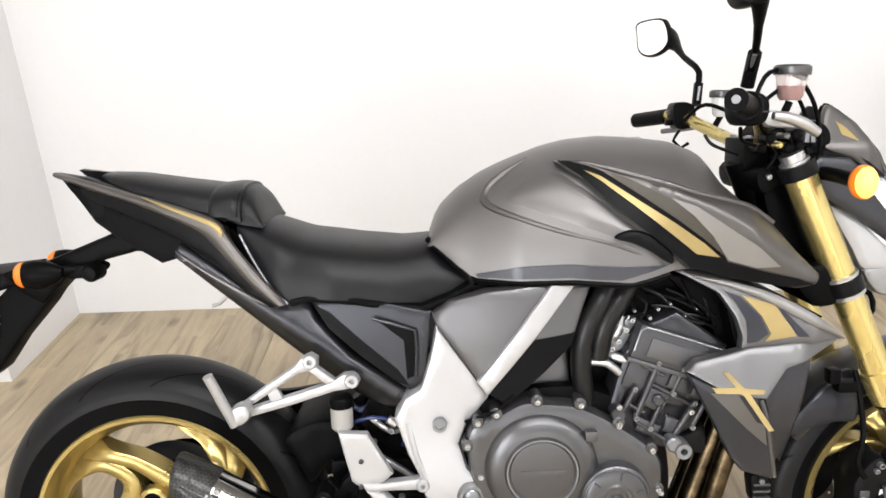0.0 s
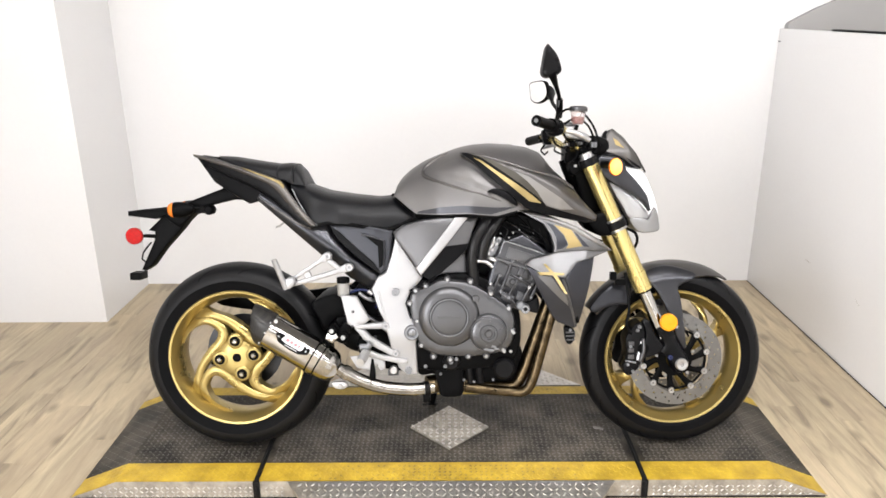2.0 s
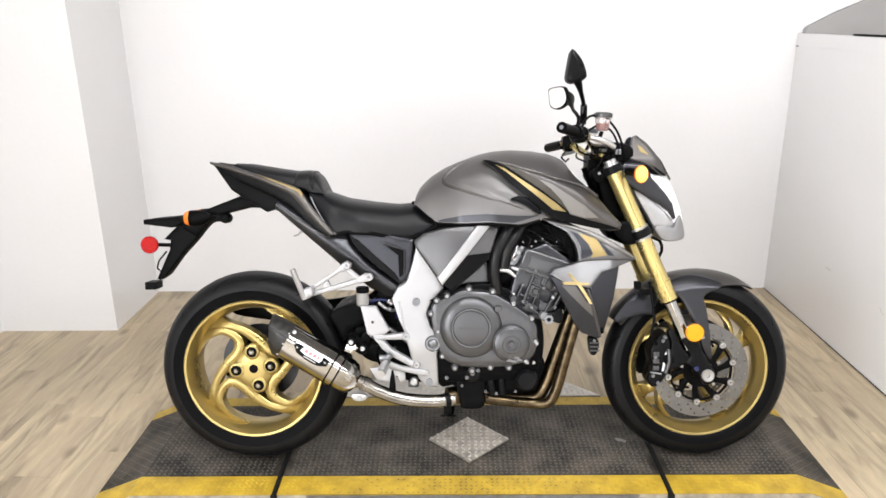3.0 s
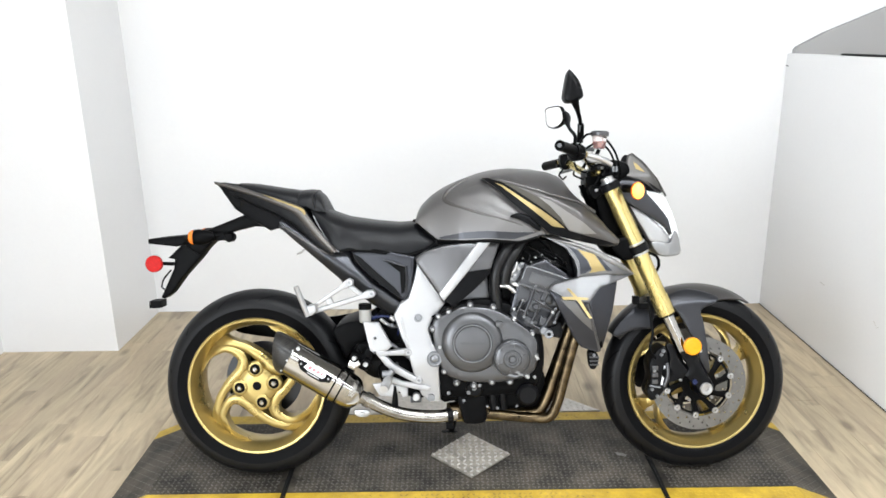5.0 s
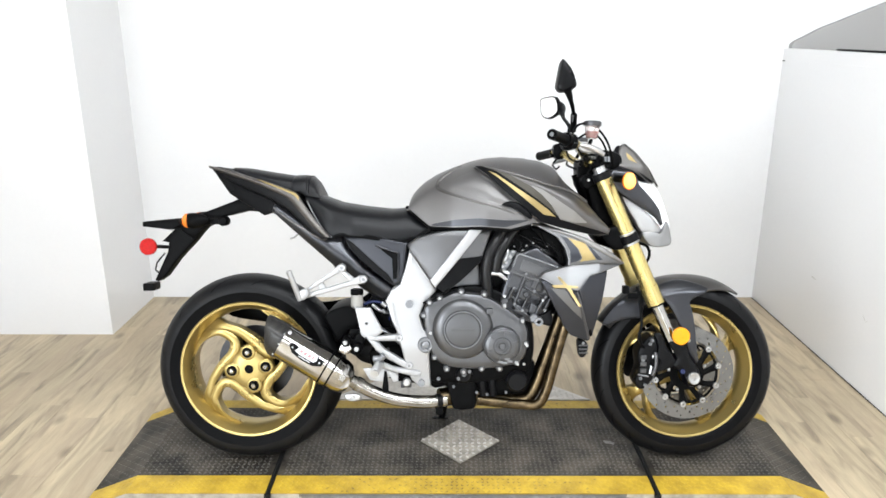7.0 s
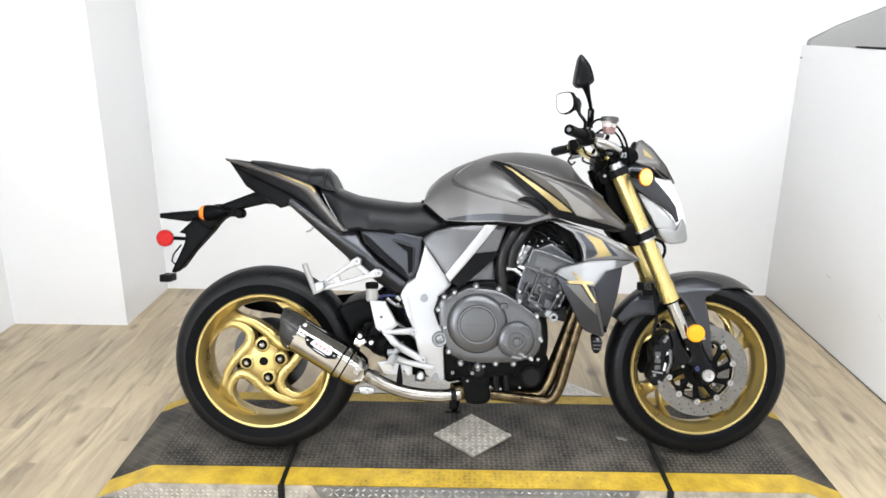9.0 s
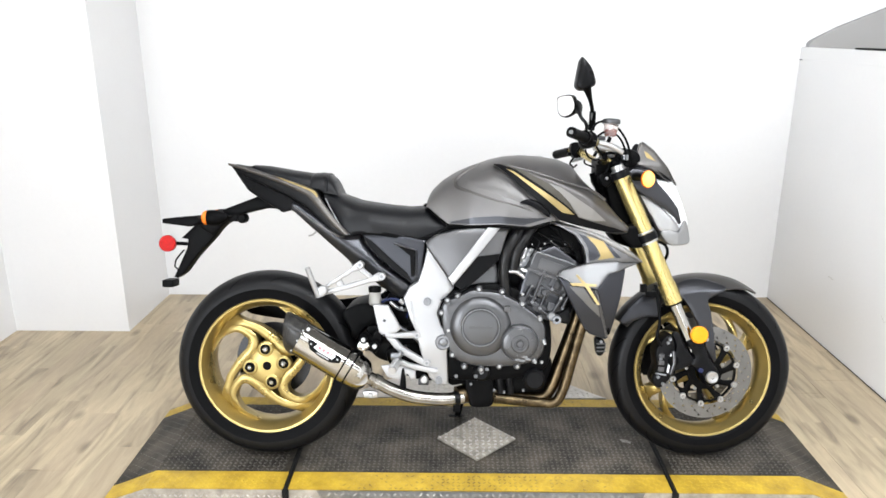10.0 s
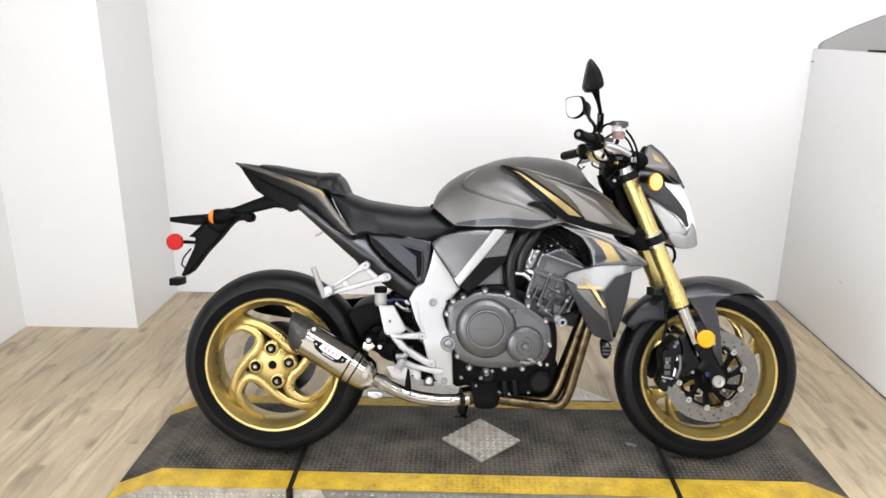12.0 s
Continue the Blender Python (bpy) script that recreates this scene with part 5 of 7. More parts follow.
part("shroud_lip", strip([(0.22, 0.795), (0.284, 0.781), (0.357, 0.758), (0.422, 0.723), (0.482, 0.680)], [(0.24, 0.782), (0.29, 0.769), (0.343, 0.748), (0.405, 0.714), (0.478, 0.676)], lambda x, z: wing_w(x, z) + 0.003, 0.01, 0.004, 60, 6), PAINT_FLASH_PALE, wt, "rolled upper lip of the radiator shroud")
BAND = [(0.218, 0.636), (0.232, 0.652), (0.316, 0.676), (0.401, 0.682), (0.485, 0.675), (0.371, 0.642), (0.334, 0.598), (0.274, 0.607)]


def band_w(x, z):
    return at([(0.2, 0.19), (0.3, 0.212), (0.4, 0.212), (0.49, 0.168)], x) + 0.35 * (0.65 - z)


band = sides("radiator_shroud", BAND, band_w, PAINT_LIGHT, 0.02, 0.004, 0.011, curved=False, label="silver grey radiator shroud wing")


def low_w(x, z):
    return 0.222 - 0.16 * (0.61 - z) - 0.12 * max(0, 0.334 - x) - 1.1 * (z - 0.56) ** 2


def edge_w(x, z):
    return 0.222 - 0.16 * (0.61 - z) - 0.55 * max(0, x - 0.345) - 1.1 * (z - 0.56) ** 2


lowp = sides("radiator_shroud_lower", [(0.218, 0.634), (0.274, 0.606), (0.334, 0.597), (0.378, 0.437), (0.372, 0.433), (0.319, 0.453), (0.298, 0.479), (0.257, 0.559)], low_w, PAINT_NIGHT, 0.018, 0.004, 0.013, curved=False, label="blue-grey lower radiator shroud")
sides("radiator_shroud_edge", [(0.335, 0.598), (0.371, 0.642), (0.432, 0.654), (0.417, 0.56), (0.391, 0.447), (0.378, 0.435)], edge_w, PAINT_NIGHT, 0.018, 0.004, 0.013, curved=False, label="dark blade of the radiator shroud")
for s in (-1, 1):
    part("shroud_ridge", tube([(0.330, s * (low_w(0.33, 0.595) - 0.001), 0.594), (0.345, s * (low_w(0.345, 0.55) - 0.001), 0.545), (0.376, s * (low_w(0.376, 0.44) - 0.002), 0.44)], 0.0045, 8), PAINT_COVER, bike, "paler ridge of the radiator shroud")
decal("pale_flash", [(0.252, 0.604), (0.294, 0.602), (0.328, 0.552), (0.34, 0.549), (0.349, 0.508), (0.314, 0.54)], low_w, PAINT_LIGHT, lowp, "pale grey flash")
decal("gold_cross", [(0.253, 0.6145), (0.293, 0.6165), (0.332, 0.6125), (0.330, 0.6065), (0.294, 0.6075), (0.259, 0.6065)], lambda x, z: max(low_w(x, z), band_w(x, z) - 0.002), GOLD_PAINT, lowp, "gold graphic stroke", lift=0.003)
decal("gold_cross", [(0.269, 0.6405), (0.277, 0.6405), (0.309, 0.606), (0.339, 0.554), (0.331, 0.553), (0.3, 0.602)], lambda x, z: max(low_w(x, z), band_w(x, z) - 0.002), GOLD_PAINT, lowp, "gold graphic stroke", lift=0.004)
part("radiator", box(0.325, 0.355, -0.17, 0.17, 0.44, 0.74, 0.006, m=Matrix.Translation((0.34, 0, 0.59)) @ Matrix.Rotation(radians(-14), 4, "Y") @ Matrix.Translation((-0.34, 0, -0.59))), BLACK, bike, "black radiator core")
horn = part("horn", sheet([(0.347, 0.432), (0.37, 0.43), (0.379, 0.41), (0.37, 0.38), (0.354, 0.378), (0.348, 0.4)], flat(0.16), 0.03, 0.006, 0.008), SHELL, bike, "black horn")
for z in (0.392, 0.404, 0.416):
    part("horn_fin", box(0.349, 0.378, -0.163, -0.158, z - 0.002, z + 0.002, 0.0008), ENGINE, horn)
part("horn_nut", bolt(0.362, -0.163, 0.424, 0.005, 0.004), ALLOY_DULL, horn)

# -- engine --
CASE = [(-0.133, 0.544), (-0.08, 0.571), (-0.045, 0.588), (-0.006, 0.586), (0.051, 0.577), (0.122, 0.537), (0.175, 0.493), (0.187, 0.448), (0.171, 0.377), (0.097, 0.35), (-0.027, 0.347), (-0.097, 0.371), (-0.124, 0.425), (-0.138, 0.491)]
part("crankcase", sheet([(-0.16, 0.55), (-0.08, 0.59), (0.06, 0.6), (0.19, 0.52), (0.2, 0.35), (0.1, 0.3), (-0.12, 0.3), (-0.16, 0.4)], flat(0.155), 0.31, 0.012, 0.03), BLACK, bike, "black crankcase")
cover = part("clutch_cover", sheet(CASE, lambda x, z: 0.188, 0.035, 0.014, 0.014), ENGINE, bike, "graphite engine side cover")
CX, CZ = -0.017, 0.474
part("clutch_dome", lathe([(0.0, -0.206), (0.046, -0.206), (0.052, -0.205), (0.055, -0.2085), (0.059, -0.2085), (0.062, -0.204), (0.068, -0.2035), (0.083, -0.2), (0.093, -0.192), (0.096, -0.18), (0, -0.18)], 72, (CX, 0, CZ)), ENGINE, cover, "round clutch cover")
part("clutch_ring", lathe([(0.0555, -0.2075), (0.0565, -0.2095), (0.0585, -0.2095), (0.0595, -0.2075)], 72, (CX, 0, CZ), closed=True), ALLOY_DULL, cover, "machined ring")
part("badge_bar", sheet([(CX - 0.036, CZ - 0.004), (CX + 0.036, CZ - 0.004), (CX + 0.036, CZ + 0.004), (CX - 0.036, CZ + 0.004)], flat(0.2068), 0.002, 0.0004, 0.02, False), GREY_MARK, cover, "faint lettering bar")
part("cover_rib", box(0.055, 0.075, -0.2, -0.185, 0.522, 0.54, 0.004), ENGINE, cover)
PX, PZ = 0.104, 0.425
part("pulser_cover", lathe([(0.0, -0.217), (0.009, -0.217), (0.0105, -0.215), (0.012, -0.213), (0.017, -0.213), (0.019, -0.216), (0.025, -0.216), (0.028, -0.213), (0.038, -0.212), (0.05, -0.2105), (0.056, -0.206), (0.0585, -0.196), (0.0585, -0.18), (0, -0.18)], 64, (PX, 0, PZ)), ENGINE, cover, "round ignition cover")
part("pulser_ring", lathe([(0.0505, -0.211), (0.052, -0.2125), (0.054, -0.2115), (0.054, -0.209)], 64, (PX, 0, PZ), closed=True), ENGINE_HI, cover)
for a in range(0, 360, 60):
    x, z = polar(0.041, a + 20)
    part("cover_rib", box(-0.006, 0.006, -0.2145, -0.21, -0.0012, 0.0012, 0.0005, m=Matrix.Translation((PX + x, 0, PZ + z)) @ Matrix.Rotation(-radians(a + 20), 4, "Y")), ENGINE, cover)
for x, z in ((0.098, 0.375), (0.112, 0.372), (0.128, 0.377), (0.12, 0.384)):
    part("scuff", sheet([(x - 0.009, z - 0.002), (x + 0.008, z - 0.0035), (x + 0.007, z + 0.003), (x - 0.006, z + 0.004)], flat(0.2125), 0.002, 0.0003, 0.01, False), ALLOY_DULL, cover, "bare metal scuff")
for x, z in ((-0.138, 0.516), (-0.117, 0.461), (-0.104, 0.384), (-0.067, 0.347), (-0.014, 0.338), (0.042, 0.348), (0.098, 0.348), (0.15, 0.368), (0.178, 0.429), (0.167, 0.5), (0.112, 0.547), (0.049, 0.582), (-0.022, 0.59), (-0.089, 0.57), (-0.12, 0.556)):
    b = part("cover_boss", disc(0.0105, -0.187, -0.15, (x, 0, z), 16, 0.002), ENGINE, cover)
    part("cover_bolt", bolt(x, -0.187, z, 0.005, 0.006), ALLOY, cover, "bright cover screw")
# cylinder block and head, leaning forward
HEAD = [(0.127, 0.659), (0.168, 0.709), (0.214, 0.726), (0.3, 0.663), (0.289, 0.589), (0.24, 0.518), (0.193, 0.491), (0.096, 0.544)]
block = part("cylinder_block", sheet(HEAD, flat(0.158), 0.316, 0.01, 0.02, False), PAINT_DARK, bike, "dark grey cylinder block")
HM = Matrix.Translation((0.2, 0, 0.625)) @ Matrix.Rotation(radians(19), 4, "Y")
part("cam_cover", box(-0.074, 0.076, -0.172, 0.172, 0.006, 0.066, 0.008, m=HM), ENGINE_HI, block, "grey cam cover")
part("cylinder_head", box(-0.068, 0.066, -0.163, 0.163, -0.046, 0.006, 0.005, m=HM), ENGINE_HI, block)
part("cylinder_barrel", box(-0.062, 0.055, -0.158, 0.158, -0.13, -0.048, 0.005, m=HM), PAINT_DARK, block)
part("cover_flange", box(-0.078, 0.078, -0.175, 0.175, 0.0, 0.008, 0.002, m=HM), ENGINE, block)
part("cover_panel", box(-0.05, 0.05, -0.1745, -0.16, 0.016, 0.05, 0.004, m=HM), ENGINE, block)
part("cover_edge", tube([tuple(HM @ Vector(q)) for q in ((-0.071, -0.1725, 0.02), (-0.071, -0.1725, 0.055), (-0.064, -0.1725, 0.0625), (0, -0.1725, 0.0635), (0.07, -0.1725, 0.0625))], 0.002, 8), ALLOY_DULL, block, "thin bright line along the cover edge")
for (xa, za), (xb, zb), r in (((0.144, 0.549), (0.18, 0.644), 0.0055), ((0.203, 0.505), (0.241, 0.572), 0.0055), ((0.118, 0.55), (0.142, 0.6), 0.005), ((0.168, 0.53), (0.186, 0.575), 0.004), ((0.205, 0.59), (0.222, 0.632), 0.004), ((0.238, 0.53), (0.262, 0.58), 0.005)):
    part("block_rib", tube([(xa, -0.168, za), (xb, -0.17, zb)], r, 10, straight=True), ENGINE_HI, block)
    part("rib_bolt", bolt(xb, -0.171, zb, 0.0045, 0.005), ALLOY_DULL, block)
    part("rib_bolt", bolt(xa, -0.17, za, 0.005, 0.006), ALLOY_DULL, block)
for corners, lift in (([(0.164, 0.604), (0.201, 0.586), (0.187, 0.553), (0.154, 0.571)], 0.17), ([(0.206, 0.63), (0.237, 0.612), (0.227, 0.582), (0.194, 0.601)], 0.171), ([(0.151, 0.549), (0.188, 0.531), (0.177, 0.509), (0.144, 0.527)], 0.169),
                      ([(0.196, 0.55), (0.225, 0.538), (0.214, 0.512), (0.19, 0.522)], 0.168), ([(0.24, 0.608), (0.266, 0.594), (0.258, 0.572), (0.234, 0.584)], 0.17)):
    part("block_panel", sheet(corners, flat(lift), 0.02, 0.004, 0.01, False), ENGINE_HI, block)
for (xa, za), (xb, zb) in (((0.165, 0.61), (0.24, 0.566)), ((0.144, 0.542), (0.203, 0.502)), ((0.13, 0.574), (0.158, 0.558)), ((0.15, 0.642), (0.19, 0.62))):
    part("block_seam", tube([(xa, -0.17, za), (xb, -0.17, zb)], 0.003, 8, straight=True), ENGINE_HI, block, "cast step between the castings")
part("plug_cap", disc(0.012, -0.185, -0.15, (0.113, 0, 0.56), 20, 0.003), ENGINE_HI, block)
part("plug_cap", disc(0.01, -0.18, -0.15, (0.18, 0, 0.58), 20, 0.003), ENGINE_HI, block)
mount = part("engine_mount", sheet([(0.19, 0.505), (0.235, 0.515), (0.26, 0.53), (0.262, 0.48), (0.22, 0.488)], flat(0.165), 0.06, 0.006, 0.014), SHELL, bike, "black engine mount")
part("mount_tube", lathe([(0.006, -0.195), (0.013, -0.195), (0.014, -0.192), (0.014, -0.16), (0.006, -0.16)], 24, (0.218, 0, 0.497), closed=True), ALLOY_DULL, mount)
part("mount_tube", disc(0.013, -0.19, -0.16, (0.204, 0, 0.506), 24, 0.003), ALLOY_DULL, mount)
part("sump", sheet([(-0.118, 0.37), (0.19, 0.372), (0.2, 0.275), (0.182, 0.25), (0.102, 0.243), (0.03, 0.214), (-0.05, 0.211), (-0.062, 0.27), (-0.115, 0.272)], flat(0.125), 0.25, 0.012, 0.02), BLACK, bike, "black oil sump")
part("sump_guard", sheet([(-0.06, 0.30), (0.02, 0.3), (0.028, 0.24), (0.018, 0.206), (-0.04, 0.204), (-0.052, 0.23)], flat(0.148), 0.04, 0.01, 0.014), BLACK, bike)
part("oil_filter", disc(0.034, -0.175, -0.08, (0.155, 0, 0.302), 32, 0.008), SHELL, bike, "black oil filter")
part("sump_rib", tube([(0.05, -0.135, 0.335), (0.046, -0.14, 0.29), (0.052, -0.138, 0.25)], 0.012, 10), SHELL, bike)
part("sump_rib", tube([(0.085, -0.135, 0.335), (0.078, -0.14, 0.30), (0.082, -0.138, 0.25)], 0.012, 10), SHELL, bike)
part("water_pump", lathe([(0, -0.17), (0.02, -0.17), (0.026, -0.165), (0.03, -0.13), (0, -0.13)], 28, (-0.012, 0, 0.322)), SHELL, bike, "black water pump housing")
for x, z, r in ((-0.012, 0.326, 0.01), (-0.03, 0.312, 0.008), (0.005, 0.335, 0.008), (-0.045, 0.287, 0.006), (0.06, 0.262, 0.006), (0.028, 0.268, 0.006), (0.12, 0.268, 0.006), (-0.092, 0.312, 0.008)):
    part("sump_bolt", bolt(x, -0.168, z, r * 0.75, 0.006), ALLOY_DULL, bike)
inner = part("throttle_body", sheet([(0.05, 0.775), (0.2, 0.785), (0.29, 0.76), (0.30, 0.69), (0.16, 0.70), (0.10, 0.58), (0.02, 0.60)], flat(0.105), 0.21, 0.006, 0.03, False), BLACK, bike, "black throttle body and airbox")
part("head_shield", sheet([(0.20, 0.785), (0.33, 0.76), (0.47, 0.70), (0.36, 0.66), (0.30, 0.60), (0.28, 0.70)], flat(0.13), 0.26, 0.004, 0.03, False), BLACK, bike)
for pts, r in (([(0.112, -0.135, 0.785), (0.085, -0.15, 0.74), (0.062, -0.155, 0.695), (0.056, -0.152, 0.64), (0.064, -0.145, 0.57)], 0.016),
               ([(0.148, -0.13, 0.785), (0.118, -0.145, 0.742), (0.094, -0.15, 0.70), (0.086, -0.145, 0.65)], 0.0165)):
    part("coolant_hose", tube(pts, r * 1.1, 16), HOSE, bike, "black rubber coolant hose")
for pts in ([(0.09, -0.12, 0.655), (0.115, -0.145, 0.648), (0.14, -0.15, 0.64)], [(0.10, -0.13, 0.67), (0.12, -0.14, 0.69), (0.125, -0.135, 0.715)]):
    part("hose_joint", tube(pts, 0.008, 10), ALLOY, bike, "bright hose joint")
for pts in ([(0.15, -0.12, 0.775), (0.2, -0.135, 0.745), (0.25, -0.13, 0.735), (0.285, -0.12, 0.71)], [(0.17, -0.12, 0.75), (0.215, -0.14, 0.742), (0.262, -0.14, 0.715)], [(0.225, -0.125, 0.78), (0.24, -0.14, 0.74), (0.27, -0.13, 0.70)], [(0.135, -0.13, 0.75), (0.155, -0.14, 0.72), (0.175, -0.14, 0.715)], [(-0.14, -0.17, 0.552), (-0.12, -0.185, 0.565), (-0.09, -0.185, 0.575), (-0.06, -0.18, 0.6)]):
    part("wire", tube(pts, 0.0028, 6), BLACK, bike)
for pts in ([(0.162, -0.130, 0.763), (0.193, -0.140, 0.747), (0.216, -0.140, 0.721), (0.248, -0.140, 0.714), (0.276, -0.130, 0.703)], [(0.177, -0.135, 0.731), (0.208, -0.145, 0.731), (0.241, -0.145, 0.711), (0.289, -0.130, 0.687)], [(0.205, -0.120, 0.755), (0.249, -0.135, 0.736), (0.281, -0.135, 0.710), (0.313, -0.120, 0.692)], [(0.251, -0.120, 0.761), (0.269, -0.130, 0.736), (0.271, -0.140, 0.711)], [(0.152, -0.130, 0.750), (0.167, -0.140, 0.738), (0.160, -0.140, 0.715), (0.138, -0.140, 0.686)], [(0.219, -0.140, 0.724), (0.230, -0.150, 0.709), (0.260, -0.150, 0.702)]):
    part("wire", tube(pts, 0.0024, 6), HOSE, bike, "thin black cable")
for x, z, r in ((0.183, 0.730, 0.0031), (0.203, 0.738, 0.0024), (0.141, 0.712, 0.0043), (0.131, 0.696, 0.0055), (0.119, 0.677, 0.0049), (0.108, 0.664, 0.0043), (0.144, 0.728, 0.0024), (0.246, 0.728, 0.0018), (0.228, 0.717, 0.0018), (0.170, 0.715, 0.0031)):
    part("clip", bolt(x, -0.145, z, r, 0.01), ALLOY, bike)
part("throttle_link", tube([(0.072, -0.150, 0.642), (0.098, -0.155, 0.641), (0.120, -0.155, 0.623)], 0.007, 10), ALLOY, bike, "bright coolant stub")
part("throttle_link", sheet([(0.115, 0.692), (0.138, 0.715), (0.151, 0.712), (0.144, 0.689), (0.128, 0.660), (0.109, 0.647), (0.102, 0.657)], flat(0.14), 0.012, 0.003, 0.008, False), ALLOY_DULL, bike, "alloy throttle bracket")
for x, z in ((0.112, 0.543), (0.168, 0.497), (0.112, 0.576), (0.23, 0.564), (0.183, 0.422), (0.154, 0.363), (0.174, 0.363)):
    part("case_bolt", bolt(x, -0.185, z, 0.005, 0.006), ALLOY, bike)
part("cover_bracket", sheet([(-0.03, 0.645), (0.035, 0.668), (0.04, 0.6), (-0.05, 0.59)], flat(0.135), 0.02, 0.004, 0.02, False), ENGINE, bike)

# -- exhaust --
for y, r, pts in ((-0.152, 0.0165, [(0.318, 0.52), (0.292, 0.43), (0.268, 0.34), (0.248, 0.268), (0.224, 0.226), (0.185, 0.219), (0.12, 0.224), (0.03, 0.234)]),
                  (-0.122, 0.0195, [(0.302, 0.52), (0.272, 0.43), (0.242, 0.34), (0.218, 0.274), (0.194, 0.238), (0.155, 0.228), (0.1, 0.228), (0.03, 0.236)]),
                  (-0.082, 0.0175, [(0.305, 0.52), (0.275, 0.43), (0.244, 0.345), (0.22, 0.285), (0.19, 0.248), (0.14, 0.238), (0.1, 0.238), (0.03, 0.246)]),
                  (-0.04, 0.0175, [(0.318, 0.52), (0.29, 0.43), (0.262, 0.345), (0.236, 0.285), (0.2, 0.25), (0.14, 0.24), (0.1, 0.24), (0.03, 0.248)])):
    part("header_pipe", tube([(x, y * (1 if i < 5 else 0.9), z) for i, (x, z) in enumerate(pts)], r, 20), BURNT, bike, "heat-tinted header pipe")
part("collector", tube([(0.06, -0.1, 0.238), (-0.02, -0.1, 0.24), (-0.09, -0.12, 0.236)], 0.03, 20), BURNT, bike)
mid = part("link_pipe", tube([(-0.07, -0.13, 0.232), (-0.12, -0.145, 0.23), (-0.18, -0.15, 0.233), (-0.242, -0.155, 0.244), (-0.306, -0.16, 0.269), (-0.345, -0.168, 0.293), (-0.372, -0.175, 0.31)], 0.0205, 24), PIPE, bike, "stained stainless link pipe")
part("pipe_flange", tube([(-0.335, -0.166, 0.287), (-0.352, -0.169, 0.297)], 0.024, 24, straight=True), PIPE, mid)
part("pipe_clamp", tube([(-0.084, -0.136, 0.231), (-0.1, -0.141, 0.2305)], 0.0235, 24, straight=True), SHELL, mid)
part("clamp_tab", box(-0.102, -0.078, -0.155, -0.125, 0.19, 0.213, 0.004), BLACK, mid)
part("pipe_lug", sheet([(-0.385, 0.262), (-0.345, 0.262), (-0.338, 0.25), (-0.352, 0.24), (-0.38, 0.243)], flat(0.175), 0.012, 0.003, 0.01), ALLOY, mid)
part("lug_bolt", bolt(-0.362, -0.175, 0.25, 0.008, 0.006), ALLOY, mid)

# muffler: three-sided oval sleeve on a sloping axis
MA, MB = Vector((-0.375, -0.185, 0.306)), Vector((-0.592, -0.185, 0.437))
md = (MB - MA).normalized()
mu = Vector((0, 1, 0)).cross(md).normalized()      # across the sleeve, upwards
if mu.z < 0:
    mu = -mu
mv = Vector((0, -1, 0))                            # towards the near side


# faceted section: across the sleeve, towards the near side, in shares of its half sizes
FACETS = [(1.0, -0.45), (0.98, 0.28), (0.5, 1.0), (-0.42, 0.87), (-0.96, 0.35), (-1.0, -0.35), (-0.5, -0.95), (0.5, -0.98)]


def rounded_section(corners, r=0.16):
    out = []
    n = len(corners)
    for i in range(n):
        p, c, q = Vector(corners[i - 1]), Vector(corners[i]), Vector(corners[(i + 1) % n])
        a, b = c + (p - c).normalized() * r, c + (q - c).normalized() * r
        out += [a, a.lerp(c, 0.5).lerp(c.lerp(b, 0.5), 0.5), b]
    return out


SECTION = rounded_section(FACETS)


def sleeve(t, wide, deep, shift=0.0, skew=0.0):
    c = MA + md * t + mu * shift
    return [c + mu * (u * wide) + mv * (v * deep) + md * (skew * u * wide) for u, v in SECTION]


L = (MB - MA).length
muf = part("muffler", loft([sleeve(t, 0.0545, 0.046, 0.003) for t in (0.05, 0.06, 0.15, L - 0.005, L)]), CHROME, bike, "polished stainless muffler sleeve")
part("muffler_cone", loft([sleeve(t, w, d, s) for t, w, d, s in ((-0.008, 0.026, 0.026, -0.002), (0.0, 0.038, 0.034, 0.0), (0.012, 0.048, 0.041, 0.002), (0.03, 0.0525, 0.0445, 0.003), (0.055, 0.0542, 0.046, 0.003))]), CHROME, muf, "polished inlet cone")
part("muffler_tip", loft([sleeve(t, w, d, s, skew=k) for t, w, d, s, k in ((L - 0.014, 0.0562, 0.0476, 0.003, 0), (L + 0.012, 0.0555, 0.047, 0.003, 0.12), (L + 0.036, 0.051, 0.043, 0.005, 0.42), (L + 0.042, 0.047, 0.0395, 0.006, 0.46))]), CARBON, muf, "carbon fibre end cap cut at a slant")
part("tip_outlet", loft([sleeve(t, w, d, 0.006, skew=0.46) for t, w, d in ((L + 0.0415, 0.040, 0.0335), (L + 0.0445, 0.039, 0.0325))]), BLACK, muf, "dark outlet")
# bright dots standing in for glints on the carbon weave
for k in range(3):
    part("weave_glint", lathe([(0, -0.002), (0.0022, -0.0015), (0.003, 0.0), (0, 0.0)], 8), ALLOY, muf, m=Matrix.Translation(MA + md * (L - 0.012) + mu * (0.042 - 0.036 * k) + mv * 0.0485))
for t in (0.058, 0.083):
    part("muffler_band", loft([sleeve(t + d, 0.0558, 0.0472, 0.003) for d in (-0.0025, 0, 0.0025)]), BLACK, muf, "dark muffler strap")
part("muffler_strap", loft([sleeve(t, 0.0568, 0.0482, 0.003) for t in (0.064, 0.077)]), CHROME, muf, "bright muffler clamp")


def on_muffler(t, u, y=-0.2375):
    p = MA + md * t + mu * u
    return (p.x, y, p.z)


